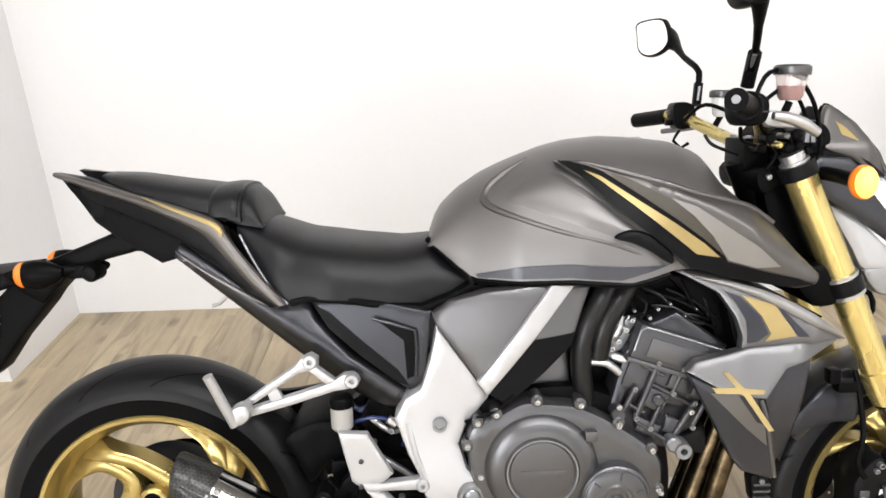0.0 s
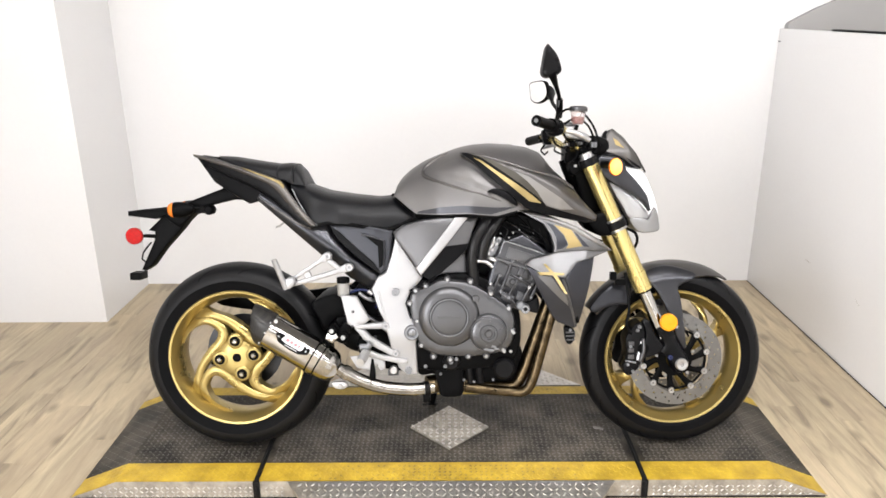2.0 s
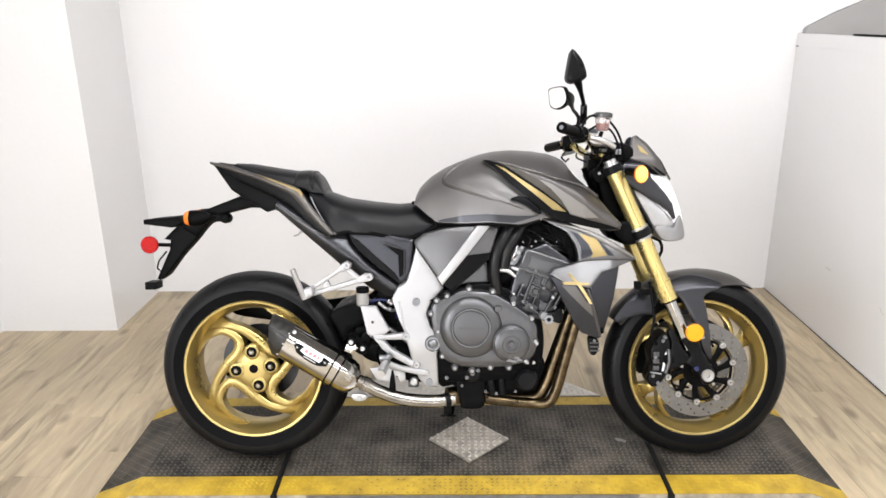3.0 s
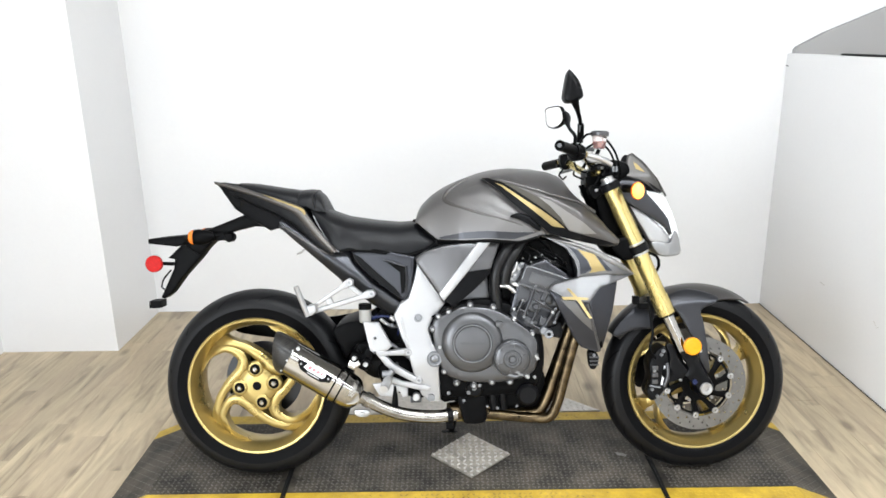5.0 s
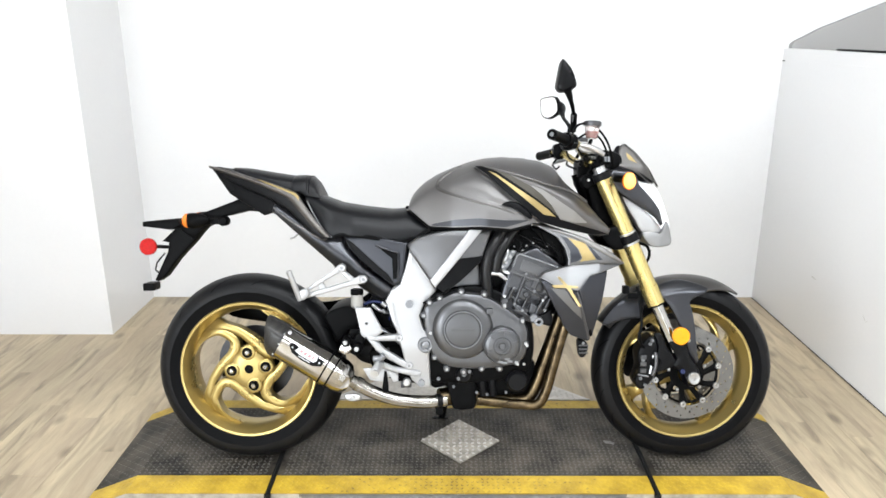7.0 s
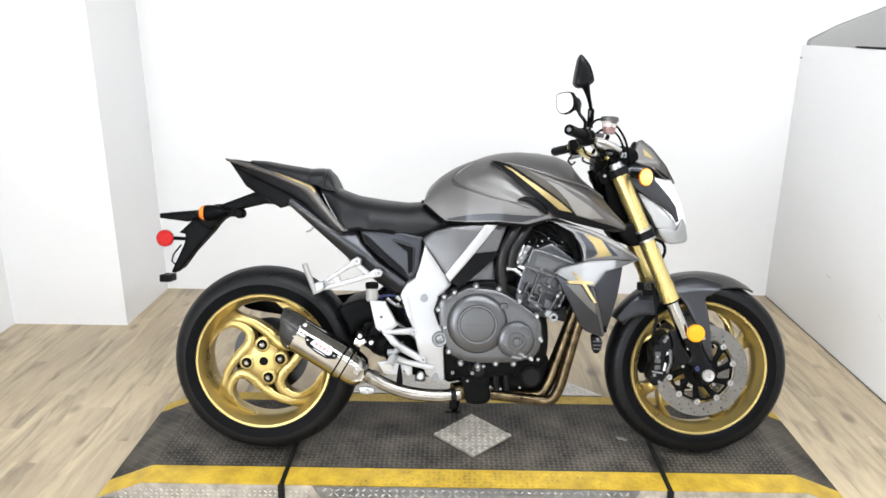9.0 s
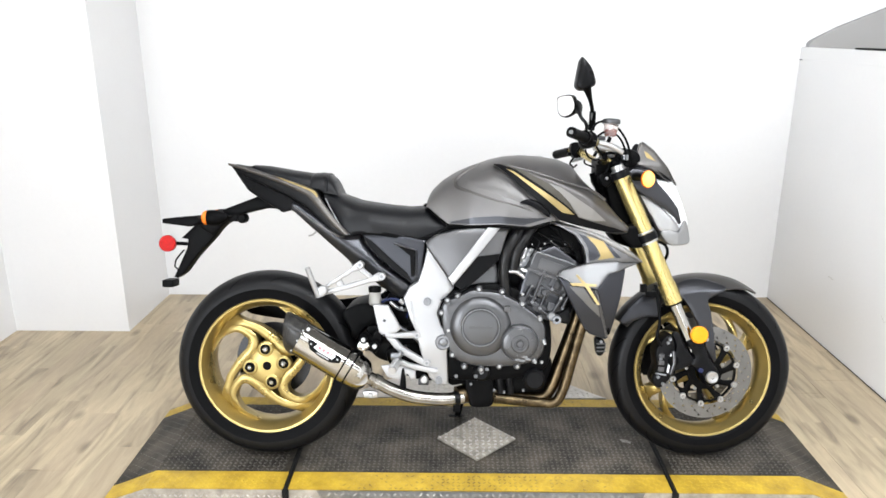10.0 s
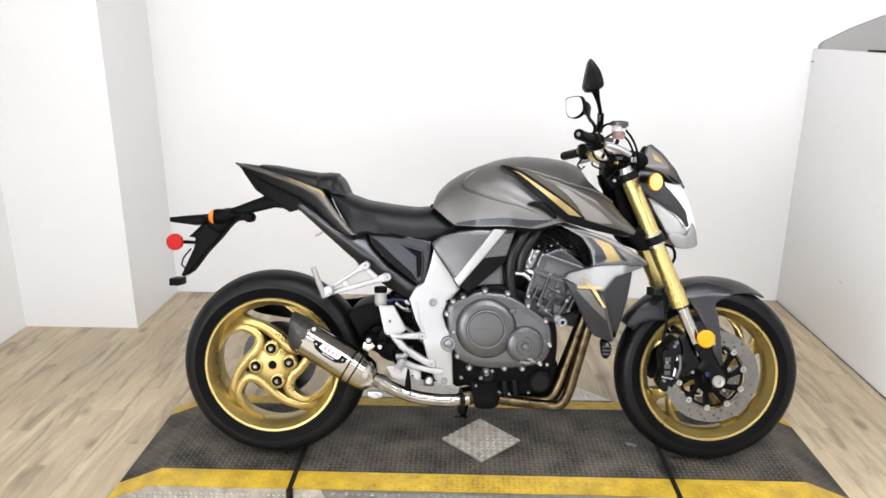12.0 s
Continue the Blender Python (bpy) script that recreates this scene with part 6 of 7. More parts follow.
def muffler_plate(name, corners, y, material, label):
    """A thin plate on the sleeve's near side; corners are (along, across)."""
    bm = bmesh.new()
    a = [bm.verts.new(on_muffler(t, u, y - 0.0012)) for t, u in corners]
    b = [bm.verts.new(on_muffler(t, u, y + 0.004)) for t, u in corners]
    bm.faces.new(a), bm.faces.new(b[::-1])
    for i in range(len(a)):
        j = (i + 1) % len(a)
        bm.faces.new((a[i], a[j], b[j], b[i]))
    return part(name, bm, material, muf, label)


muffler_plate("badge", [(0.213, 0.022), (0.204, 0.031), (0.19, 0.0305), (0.108, 0.0305), (0.096, 0.029), (0.096, 0.012), (0.122, -0.001), (0.157, -0.002), (0.195, 0.003)], -0.2318, BLACK_GLOSS, "black maker's badge with unreadable print")
muffler_plate("badge_field", [(0.188, 0.0145), (0.182, 0.0315), (0.119, 0.0315), (0.116, 0.021), (0.122, 0.011), (0.17, 0.0105)], -0.2328, PAINT_WHITE, "white badge field")
for t0, t1, u0, u1 in ((0.138, 0.148, 0.017, 0.0275), (0.152, 0.162, 0.017, 0.0275), (0.166, 0.176, 0.017, 0.0275), (0.128, 0.134, 0.017, 0.0275)):
    muffler_plate("badge_print", [(t0, u0), (t1, u0), (t1 - 0.002, u1), (t0 - 0.002, u1)], -0.2334, PINK, "faded red print bar")
muffler_plate("badge_print", [(0.13, 0.0035), (0.172, 0.0035), (0.171, 0.0065), (0.131, 0.0065)], -0.2328, ALLOY, "pale print bar")
for t, u in ((0.2, 0.019), (0.106, 0.0195)):
    x, _, z = on_muffler(t, u)
    part("badge_rivet", bolt(x, -0.2325, z, 0.003, 0.003), ALLOY, muf)
muffler_plate("clamp_plate", [(0.014, 0.004), (0.03, 0.004), (0.03, 0.024), (0.014, 0.024)], -0.2275, CHROME, "bright strap plate")
part("tip_screw", bolt(-0.545, -0.225, 0.47, 0.006, 0.005), ALLOY, muf)
for x, z in ((-0.38, 0.433), (-0.345, 0.413)):
    part("muffler_mount", disc(0.0145, -0.2, -0.15, (x, 0, z), 24, 0.003), BLACK, muf, "black mount bush")
    part("mount_bolt", bolt(x, -0.2, z, 0.0075, 0.007), ALLOY, muf)
part("strap_tab", sheet([(-0.402, 0.405), (-0.392, 0.432), (-0.372, 0.432), (-0.36, 0.412), (-0.38, 0.392)], flat(0.195), 0.005, 0.002, 0.008, False), CHROME, muf, "bright strap tab")
part("mount_arm", sheet([(-0.395, 0.42), (-0.375, 0.45), (-0.36, 0.435), (-0.35, 0.45), (-0.325, 0.47), (-0.325, 0.44), (-0.335, 0.395), (-0.36, 0.385)], flat(0.165), 0.02, 0.004, 0.01), BLACK, muf)

# -- swingarm (on the far side), shock, chain guard --
arm = part("swingarm", sheet([(-0.12, 0.455), (-0.12, 0.385), (-0.25, 0.36), (-0.45, 0.32), (-0.66, 0.262), (-0.74, 0.255), (-0.79, 0.29), (-0.79, 0.35), (-0.74, 0.385), (-0.62, 0.40), (-0.5, 0.45), (-0.3, 0.46)], flat(0.16), 0.06, 0.015, 0.03, side=1), ENGINE, bike, "dark single-sided swingarm")
part("swingarm_top", sheet([(-0.82, 0.5), (-0.62, 0.512), (-0.5, 0.51), (-0.42, 0.52), (-0.36, 0.515), (-0.36, 0.44), (-0.5, 0.42), (-0.62, 0.43), (-0.82, 0.46)], flat(0.13), 0.02, 0.005, 0.02, side=1), BLACK, arm, "black chain guard")
part("swingarm_bridge", box(-0.38, -0.17, -0.11, 0.15, 0.40, 0.46, 0.015), BLACK, arm)
part("inner_mudguard", sheet([(-0.46, 0.50), (-0.40, 0.53), (-0.33, 0.52), (-0.33, 0.47), (-0.385, 0.45), (-0.42, 0.41), (-0.44, 0.45)], flat(0.1), 0.2, 0.01, 0.02), BLACK, bike, "black inner mudguard")
part("chain_run", tube([(-0.2, 0.11, 0.49), (-0.45, 0.11, 0.42), (-0.7, 0.11, 0.41)], 0.009, 8), BLACK, bike, "drive chain")
sh = part("shock_absorber", tube([(-0.33, -0.04, 0.56), (-0.25, -0.04, 0.45)], 0.02, 20, straight=True), BLACK, bike, "rear shock absorber")
part("shock_spring", tube([(-0.325 + 0.075 * t / 60 + 0.022 * math.cos(t * 0.7) * 0.8, -0.04 + 0.03 * math.sin(t * 0.7), 0.552 - 0.1 * t / 60 + 0.022 * math.cos(t * 0.7) * 0.6) for t in range(61)], 0.006, 8), BLUE, sh, "blue coil spring")
part("brake_hose", tube([(-0.305, -0.1, 0.535), (-0.275, -0.11, 0.515), (-0.25, -0.1, 0.512), (-0.225, -0.08, 0.53)], 0.0055, 8), ALLOY, bike, "braided rear brake hose")
res = part("fluid_reservoir", lathe([(0, 0.0), (0.014, 0.0), (0.019, 0.006), (0.019, 0.042), (0, 0.042)], 28), MILKY, bike, "milky rear brake fluid reservoir", m=Matrix.Translation((-0.35, -0.14, 0.532)) @ Matrix.Rotation(radians(90), 4, "X"))
part("reservoir_cap", lathe([(0, 0.042), (0.0195, 0.042), (0.0205, 0.045), (0.0205, 0.057), (0.018, 0.060), (0, 0.060)], 28), BLACK, res, "black screw cap")

# -- footrest hangers --
ph = part("pillion_hanger", sheet([(-0.511, 0.592), (-0.474, 0.618), (-0.422, 0.652), (-0.410, 0.666), (-0.394, 0.674), (-0.382, 0.666), (-0.383, 0.652), (-0.395, 0.644), (-0.416, 0.639), (-0.474, 0.602), (-0.499, 0.586)], flat(0.157), 0.016, 0.0035, 0.008, False), SILVER, bike, "cast alloy pillion footrest hanger")
part("hanger_bar", sheet([(-0.504, 0.565), (-0.504, 0.580), (-0.432, 0.601), (-0.365, 0.621), (-0.341, 0.636), (-0.325, 0.637), (-0.314, 0.624), (-0.323, 0.612), (-0.338, 0.609), (-0.359, 0.606), (-0.432, 0.584)], flat(0.1565), 0.016, 0.0035, 0.008, False), SILVER, ph)
part("hanger_bar", sheet([(-0.402, 0.646), (-0.386, 0.651), (-0.354, 0.625), (-0.368, 0.616)], flat(0.156), 0.014, 0.003, 0.008, False), SILVER, ph)
part("hanger_bar", sheet([(-0.474, 0.612), (-0.456, 0.619), (-0.444, 0.594), (-0.466, 0.587)], flat(0.1535), 0.01, 0.003, 0.008, False), SILVER, ph)
for x, z in ((-0.395, 0.661), (-0.327, 0.625)):
    part("hanger_eye", lathe([(0.005, -0.163), (0.0105, -0.163), (0.0125, -0.16), (0.0125, -0.145), (0.005, -0.145)], 24, (x, 0, z), closed=True), SILVER, ph)
    part("hanger_bolt", bolt(x, -0.156, z, 0.0065, 0.004), ALLOY_DULL, ph)
part("pillion_footrest", tube([(-0.522, -0.178, 0.562), (-0.552, -0.2, 0.656)], 0.0085, 14, straight=True), SILVER, ph, "folded alloy pillion footrest")
part("footrest_knuckle", sheet([(-0.532, 0.573), (-0.523, 0.592), (-0.500, 0.597), (-0.495, 0.576), (-0.514, 0.562)], flat(0.185), 0.025, 0.005, 0.01), SILVER, ph)
part("far_footrest", tube([(-0.47, 0.15, 0.655), (-0.445, 0.16, 0.615)], 0.01, 12, straight=True), SILVER, bike, "far side pillion footrest")
HANG = [(-0.354, 0.539), (-0.305, 0.536), (-0.265, 0.462), (-0.282, 0.447), (-0.320, 0.438), (-0.335, 0.450), (-0.347, 0.504)]
hg = part("footrest_hanger", sheet(HANG, flat(0.172), 0.014, 0.004, 0.010, False), SILVER, bike, "silver rider footrest hanger plate")
part("hanger_arm", sheet([(-0.321, 0.449), (-0.282, 0.447), (-0.227, 0.453), (-0.214, 0.457), (-0.200, 0.448), (-0.201, 0.435), (-0.214, 0.426), (-0.227, 0.432), (-0.282, 0.432), (-0.309, 0.427)], flat(0.174), 0.016, 0.005, 0.008, False), SILVER, hg)
part("hanger_arm", sheet([(-0.313, 0.436), (-0.282, 0.430), (-0.259, 0.405), (-0.195, 0.367), (-0.180, 0.369), (-0.169, 0.356), (-0.179, 0.341), (-0.195, 0.344), (-0.264, 0.382), (-0.289, 0.403)], flat(0.176), 0.018, 0.005, 0.008, False), SILVER, hg)
for x, z in ((-0.215, 0.443), (-0.184, 0.355)):
    part("hanger_eye", lathe([(0.0045, -0.182), (0.009, -0.182), (0.0115, -0.179), (0.0115, -0.165), (0.0045, -0.165)], 24, (x, 0, z), closed=True), SILVER, hg)
    part("hanger_bolt", bolt(x, -0.175, z, 0.006, 0.004), ALLOY_DULL, hg)
for x, z in ((-0.317, 0.488), (-0.319, 0.442)):
    part("plate_hole", bolt(x, -0.173, z, 0.0045, 0.002), ENGINE_HI, hg)
part("rider_footrest", tube([(-0.275, -0.18, 0.365), (-0.285, -0.27, 0.352)], 0.0125, 16, straight=True), ALLOY, hg, "ribbed alloy rider footrest")
for k in range(5):
    a = Vector((-0.275, -0.18, 0.365)).lerp(Vector((-0.285, -0.27, 0.352)), 0.25 + 0.15 * k)
    part("footrest_ridge", disc(0.0145, a.y - 0.003, a.y + 0.003, (a.x, 0, a.z), 16, 0.001), ALLOY, hg)
bp = part("brake_pedal", sheet([(-0.282, 0.374), (-0.264, 0.365), (-0.234, 0.352), (-0.162, 0.340), (-0.147, 0.335), (-0.149, 0.321), (-0.168, 0.321), (-0.241, 0.338), (-0.271, 0.349)], flat(0.18), 0.012, 0.004, 0.008, False), SILVER, bike, "alloy brake pedal")
part("pedal_plate", sheet([(-0.330, 0.342), (-0.284, 0.348), (-0.220, 0.329), (-0.219, 0.301), (-0.236, 0.298), (-0.245, 0.317), (-0.266, 0.298), (-0.309, 0.305)], flat(0.165), 0.006, 0.0025, 0.010, False), SILVER, bp)
part("pedal_tip", tube([tuple(p) for p in [(-0.295, -0.19, 0.379), (-0.272, -0.19, 0.380), (-0.263, -0.19, 0.391)]], 0.011, 12), ALLOY_DULL, bp, "ribbed pedal tip")
part("heel_guard", sheet([(-0.262, 0.335), (-0.256, 0.335), (-0.25, 0.27), (-0.27, 0.265)], flat(0.172), 0.01, 0.003, 0.012), BLACK, bp)
part("pedal_stop", disc(0.012, -0.175, -0.15, (-0.193, 0, 0.3), 20, 0.003), ALLOY, bp)
part("stop_switch", box(-0.212, -0.178, -0.165, -0.14, 0.28, 0.298, 0.005), ENGINE_HI, bp)
part("side_stand", tube([(-0.03, 0.11, 0.29), (-0.055, 0.17, 0.2), (-0.08, 0.235, 0.075), (-0.084, 0.25, 0.053)], 0.012, 12), BLACK, bike, "black side stand")
part("stand_foot", box(-0.12, -0.06, 0.235, 0.28, 0.046, 0.054, 0.003), BLACK, bike)
# rear suspension linkage
lk = part("suspension_link", sheet([(-0.375, 0.44), (-0.25, 0.425), (-0.2, 0.37), (-0.185, 0.3), (-0.222, 0.285), (-0.255, 0.32), (-0.31, 0.318), (-0.36, 0.335), (-0.39, 0.38)], flat(0.02), 0.05, 0.006, 0.012), SHELL, bike, "black suspension linkage")
part("link_arm", tube([(-0.21, -0.03, 0.3), (-0.29, -0.03, 0.285), (-0.33, -0.03, 0.3)], 0.011, 10), SHELL, lk)
for x, z in ((-0.32, 0.41), (-0.235, 0.375), (-0.205, 0.305)):
    part("linkage_bolt", bolt(x, -0.024, z, 0.008, 0.008), ALLOY_DULL, lk)
# small fittings between the hanger plate and the frame
part("link_rod", tube([(-0.29, -0.12, 0.47), (-0.24, -0.12, 0.435), (-0.2, -0.115, 0.4)], 0.006, 10), ALLOY_DULL, bike, "alloy linkage rod")
part("link_plate", sheet([(-0.25, 0.5), (-0.225, 0.505), (-0.205, 0.46), (-0.215, 0.42), (-0.235, 0.425)], flat(0.1), 0.012, 0.003, 0.012), SHELL, bike)
for x, z in ((-0.232, 0.488), (-0.22, 0.44), (-0.255, 0.395), (-0.3, 0.5), (-0.268, 0.52)):
    part("link_bolt", bolt(x, -0.122, z, 0.006, 0.006), ALLOY_DULL, bike)
part("brake_hose", tube([(-0.33, -0.13, 0.54), (-0.3, -0.14, 0.552), (-0.265, -0.14, 0.545), (-0.245, -0.13, 0.52), (-0.25, -0.12, 0.49)], 0.0035, 8), BLUE, bike, "blue-sleeved hose")
part("hose_clip", tube([(-0.272, -0.14, 0.548), (-0.258, -0.14, 0.538)], 0.0075, 10, straight=True), ALLOY, bike)
part("chain_guide", box(-0.45, -0.36, 0.0, 0.02, 0.43, 0.445, 0.004), SHELL, bike)
for k in range(9):
    part("chain_link", disc(0.0075, 0.098, 0.106, (-0.36 - 0.016 * k, 0, 0.452 - 0.0045 * k), 10, 0.002), ALLOY_DULL, bike)
# dark mass behind the frame: battery tray and linkage
part("inner_frame", sheet([(-0.16, 0.72), (-0.20, 0.60), (-0.30, 0.58), (-0.33, 0.52), (-0.24, 0.42), (-0.12, 0.42), (-0.08, 0.58)], flat(0.09), 0.18, 0.006, 0.03, False), BLACK, bike)
part("linkage", sheet([(-0.31, 0.38), (-0.17, 0.39), (-0.13, 0.29), (-0.2, 0.27), (-0.3, 0.31)], flat(0.07), 0.14, 0.006, 0.02), BLACK, bike)

# -- number plate bracket, rear lamps --
pb = part("plate_bracket", sheet([(-0.653, 0.873), (-0.747, 0.873), (-0.89, 0.819), (-0.938, 0.807), (-0.96, 0.79), (-0.935, 0.765), (-0.9, 0.742), (-0.853, 0.787), (-0.799, 0.815), (-0.719, 0.834), (-0.66, 0.83)], flat(0.03), 0.06, 0.006, 0.014, False), BLACK, bike, "black plastic number plate bracket")
part("plate_arm", sheet([(-0.9, 0.79), (-0.86, 0.785), (-0.896, 0.738), (-0.957, 0.673), (-1.0, 0.616), (-1.023, 0.6), (-1.034, 0.604), (-1.019, 0.635), (-0.988, 0.70), (-0.984, 0.73), (-1.006, 0.734), (-0.965, 0.772), (-0.962, 0.80)], flat(0.025), 0.05, 0.005, 0.012, False), BLACK, pb)
part("plate_shelf", sheet([(-1.05, 0.785), (-1.05, 0.80), (-0.938, 0.81), (-0.92, 0.79), (-0.96, 0.774)], flat(0.07), 0.14, 0.004, 0.014, False), BLACK, pb)
part("plate_lamp", box(-1.072, -1.036, -0.03, 0.03, 0.569, 0.594, 0.004), BLACK, pb)
part("lamp_lead", tube([(-0.995, -0.03, 0.695), (-1.022, -0.032, 0.662), (-1.028, -0.03, 0.64), (-1.018, -0.028, 0.63)], 0.0028, 8), BLACK, pb)
part("rear_reflector", lathe([(0, -0.006), (0.024, -0.005), (0.0275, -0.002), (0.0275, 0.008), (0, 0.008)], 32, (-1.046, -0.04, 0.717)), RED, pb, "round red side reflector")
part("reflector_stem", tube([(-1.02, -0.03, 0.717), (-0.985, -0.025, 0.715)], 0.006, 8), BLACK, pb)
for s in (-1, 1):
    sg = part("rear_indicator", loft([[(x, s * 0.055 + r * 0.8 * math.cos(a), 0.803 + dz + r * math.sin(a)) for a in (2 * math.pi * k / 20 for k in range(20))] for x, r, dz in ((-0.915, 0.012, 0.0), (-0.908, 0.022, 0.0), (-0.904, 0.0252, 0.0), (-0.888, 0.026, 0.0), (-0.868, 0.024, 0.0), (-0.85, 0.016, 0.001), (-0.84, 0.009, 0.002))]), BLACK, bike, "black rear indicator housing")
    part("indicator_lens", loft([[(x, s * 0.055 + r * 0.8 * math.cos(a), 0.803 + r * math.sin(a)) for a in (2 * math.pi * k / 20 for k in range(20))] for x, r in ((-0.924, 0.011), (-0.921, 0.018), (-0.914, 0.0228), (-0.906, 0.0245))]), ORANGE, sg, "orange lens")
    part("indicator_stem", tube([(-0.86, s * 0.052, 0.805), (-0.83, s * 0.04, 0.808), (-0.80, s * 0.025, 0.80)], 0.008, 10), BLACK, sg)
part("tail_knob", lathe([(0, -0.058), (0.012, -0.056), (0.016, -0.05), (0.016, -0.02), (0, -0.02)], 20, (-0.795, 0, 0.801)), BLACK, bike, "black bracket knob")
part("tail_knob", box(-0.84, -0.79, -0.045, -0.02, 0.79, 0.815, 0.008), BLACK, bike)

# -- headlight, fly screen, instruments --
BROW = [(0.442, 0.948), (0.463, 0.968), (0.519, 0.963), (0.539, 0.948), (0.548, 0.921), (0.569, 0.9), (0.596, 0.87), (0.62, 0.838), (0.632, 0.793), (0.624, 0.788), (0.606, 0.813), (0.57, 0.841), (0.534, 0.862), (0.505, 0.878), (0.487, 0.889), (0.469, 0.905), (0.454, 0.926)]


def brow_w(x, z):
    return at([(0.45, 0.10), (0.52, 0.095), (0.6, 0.082), (0.64, 0.07)], x)


hd = part("headlight_shell", sheet(BROW, brow_w, 0.03, 0.009, 0.010, False), PAINT_DARK, bike, "dark swept headlight cowl side")
part("headlight_shell", sheet(BROW, brow_w, 0.03, 0.007, 0.018, side=1), PAINT_DARK, bike)
part("headlight_lens", sheet([(0.52, 0.945), (0.557, 0.932), (0.604, 0.918), (0.636, 0.872), (0.662, 0.812), (0.671, 0.772), (0.655, 0.765), (0.615, 0.776), (0.58, 0.81), (0.55, 0.87)], lambda x, z: at([(0.55, 0.07), (0.62, 0.062), (0.674, 0.03)], x), 0.11, 0.022, 0.012), HEADLAMP, hd, "lit headlight lens")
part("headlight_bowl", sheet([(0.55, 0.925), (0.6, 0.9), (0.63, 0.865), (0.652, 0.806), (0.66, 0.765), (0.62, 0.768), (0.58, 0.81)], flat(0.045), 0.09, 0.012, 0.014), PAINT_WHITE, hd, "bright reflector bowl behind the lens")
part("headlight_side", sheet([(0.494, 0.884), (0.543, 0.861), (0.59, 0.82), (0.627, 0.784), (0.622, 0.762), (0.564, 0.765), (0.536, 0.806), (0.511, 0.846)], lambda x, z: at([(0.49, 0.082), (0.6, 0.074), (0.64, 0.055)], x), 0.06, 0.012, 0.011), SILVER, hd, "pale silver headlight side")
part("headlight_chin", sheet([(0.562, 0.765), (0.592, 0.771), (0.623, 0.764), (0.635, 0.784), (0.646, 0.802), (0.657, 0.788), (0.665, 0.758), (0.664, 0.725), (0.602, 0.72), (0.576, 0.738)], lambda x, z: at([(0.57, 0.08), (0.62, 0.072), (0.67, 0.045)], x), 0.1, 0.007, 0.011), PAINT_SILVER, hd, "silver chin of the headlight")
part("headlight_rear", sheet([(0.45, 0.945), (0.50, 0.96), (0.56, 0.9), (0.53, 0.84), (0.50, 0.87), (0.56, 0.76), (0.545, 0.74), (0.49, 0.86), (0.465, 0.91)], flat(0.06), 0.12, 0.006, 0.014, False), BLACK, hd)
scr = part("fly_screen", sheet([(0.503, 1.051), (0.536, 1.028), (0.577, 0.974), (0.604, 0.932), (0.598, 0.924), (0.575, 0.934), (0.535, 0.96), (0.484, 0.98), (0.488, 1.018)], lambda x, z: 0.075 - 0.5 * max(0, z - 0.98) - 0.6 * max(0, x - 0.56), 0.012, 0.004, 0.011), PAINT_MID, bike, "graphite fly screen")
part("fly_screen", sheet([(0.503, 1.051), (0.536, 1.028), (0.577, 0.974), (0.604, 0.932), (0.598, 0.924), (0.575, 0.934), (0.535, 0.96), (0.484, 0.98), (0.488, 1.018)], lambda x, z: 0.075 - 0.5 * max(0, z - 0.98) - 0.6 * max(0, x - 0.56), 0.012, 0.004, 0.016, side=1), PAINT_DARK, bike)
bm = bmesh.new()
rings = [[(x + 0.004 * abs(u) * 3, u * w, z - 0.02 * u * u) for u in (-1 + k / 6 for k in range(13))] + [(x - 0.005 + 0.004 * abs(u) * 3, u * w, z - 0.004 - 0.02 * u * u) for u in (1 - k / 6 for k in range(13))] for x, z, w in ((0.515, 1.055, 0.035), (0.537, 1.037, 0.05), (0.574, 0.99, 0.058), (0.606, 0.935, 0.05))]
part("screen_face", loft(rings), SMOKE, scr, "smoked screen front")
decal("gold_mark", [(0.509, 1.024), (0.523, 1.014), (0.543, 0.989), (0.515, 1.001)], lambda x, z: 0.075 - 0.5 * max(0, z - 0.98) - 0.6 * max(0, x - 0.56), GOLD_PAINT, scr, "gold graphic on the screen")
decal("black_mark", [(0.545, 0.962), (0.575, 0.945), (0.602, 0.928), (0.598, 0.924), (0.57, 0.938)], lambda x, z: 0.075 - 0.5 * max(0, z - 0.98) - 0.6 * max(0, x - 0.56), BLACK_GLOSS, scr, "black line on the screen")
for s in (-1, 1):
    m = Matrix.Translation((0.49, 0, 0.931)) @ Matrix.Diagonal((0.9, 1 if s < 0 else -1, 1.2, 1))
    fi = part("front_indicator", lathe([(0, -0.192), (0.018, -0.192), (0.0225, -0.186), (0.0225, -0.176), (0.019, -0.168), (0, -0.168)], 28), ORANGE, bike, "amber front indicator", m=m)
    part("indicator_lens", lathe([(0, -0.204), (0.009, -0.2025), (0.017, -0.197), (0.0205, -0.19), (0, -0.19)], 28), AMBER_LIT if s < 0 else AMBER, fi, "lit lens" if s < 0 else "lens")
    part("indicator_stem", tube([(0.485, s * 0.172, 0.932), (0.476, s * 0.13, 0.938), (0.47, s * 0.09, 0.94)], 0.012, 12), BLACK, bike, "black indicator stem")
part("instrument_pod", sheet([(0.40, 1.0), (0.43, 1.03), (0.485, 1.02), (0.495, 0.985), (0.46, 0.965), (0.42, 0.965)], flat(0.075), 0.15, 0.012, 0.014), BLACK, bike, "black instrument pod")
tc = part("top_clamp", sheet([(0.368, 0.92), (0.372, 0.95), (0.44, 0.956), (0.45, 0.938), (0.41, 0.925), (0.385, 0.905)], flat(0.085), 0.17, 0.004, 0.014), BLACK, bike, "black fork top clamp")
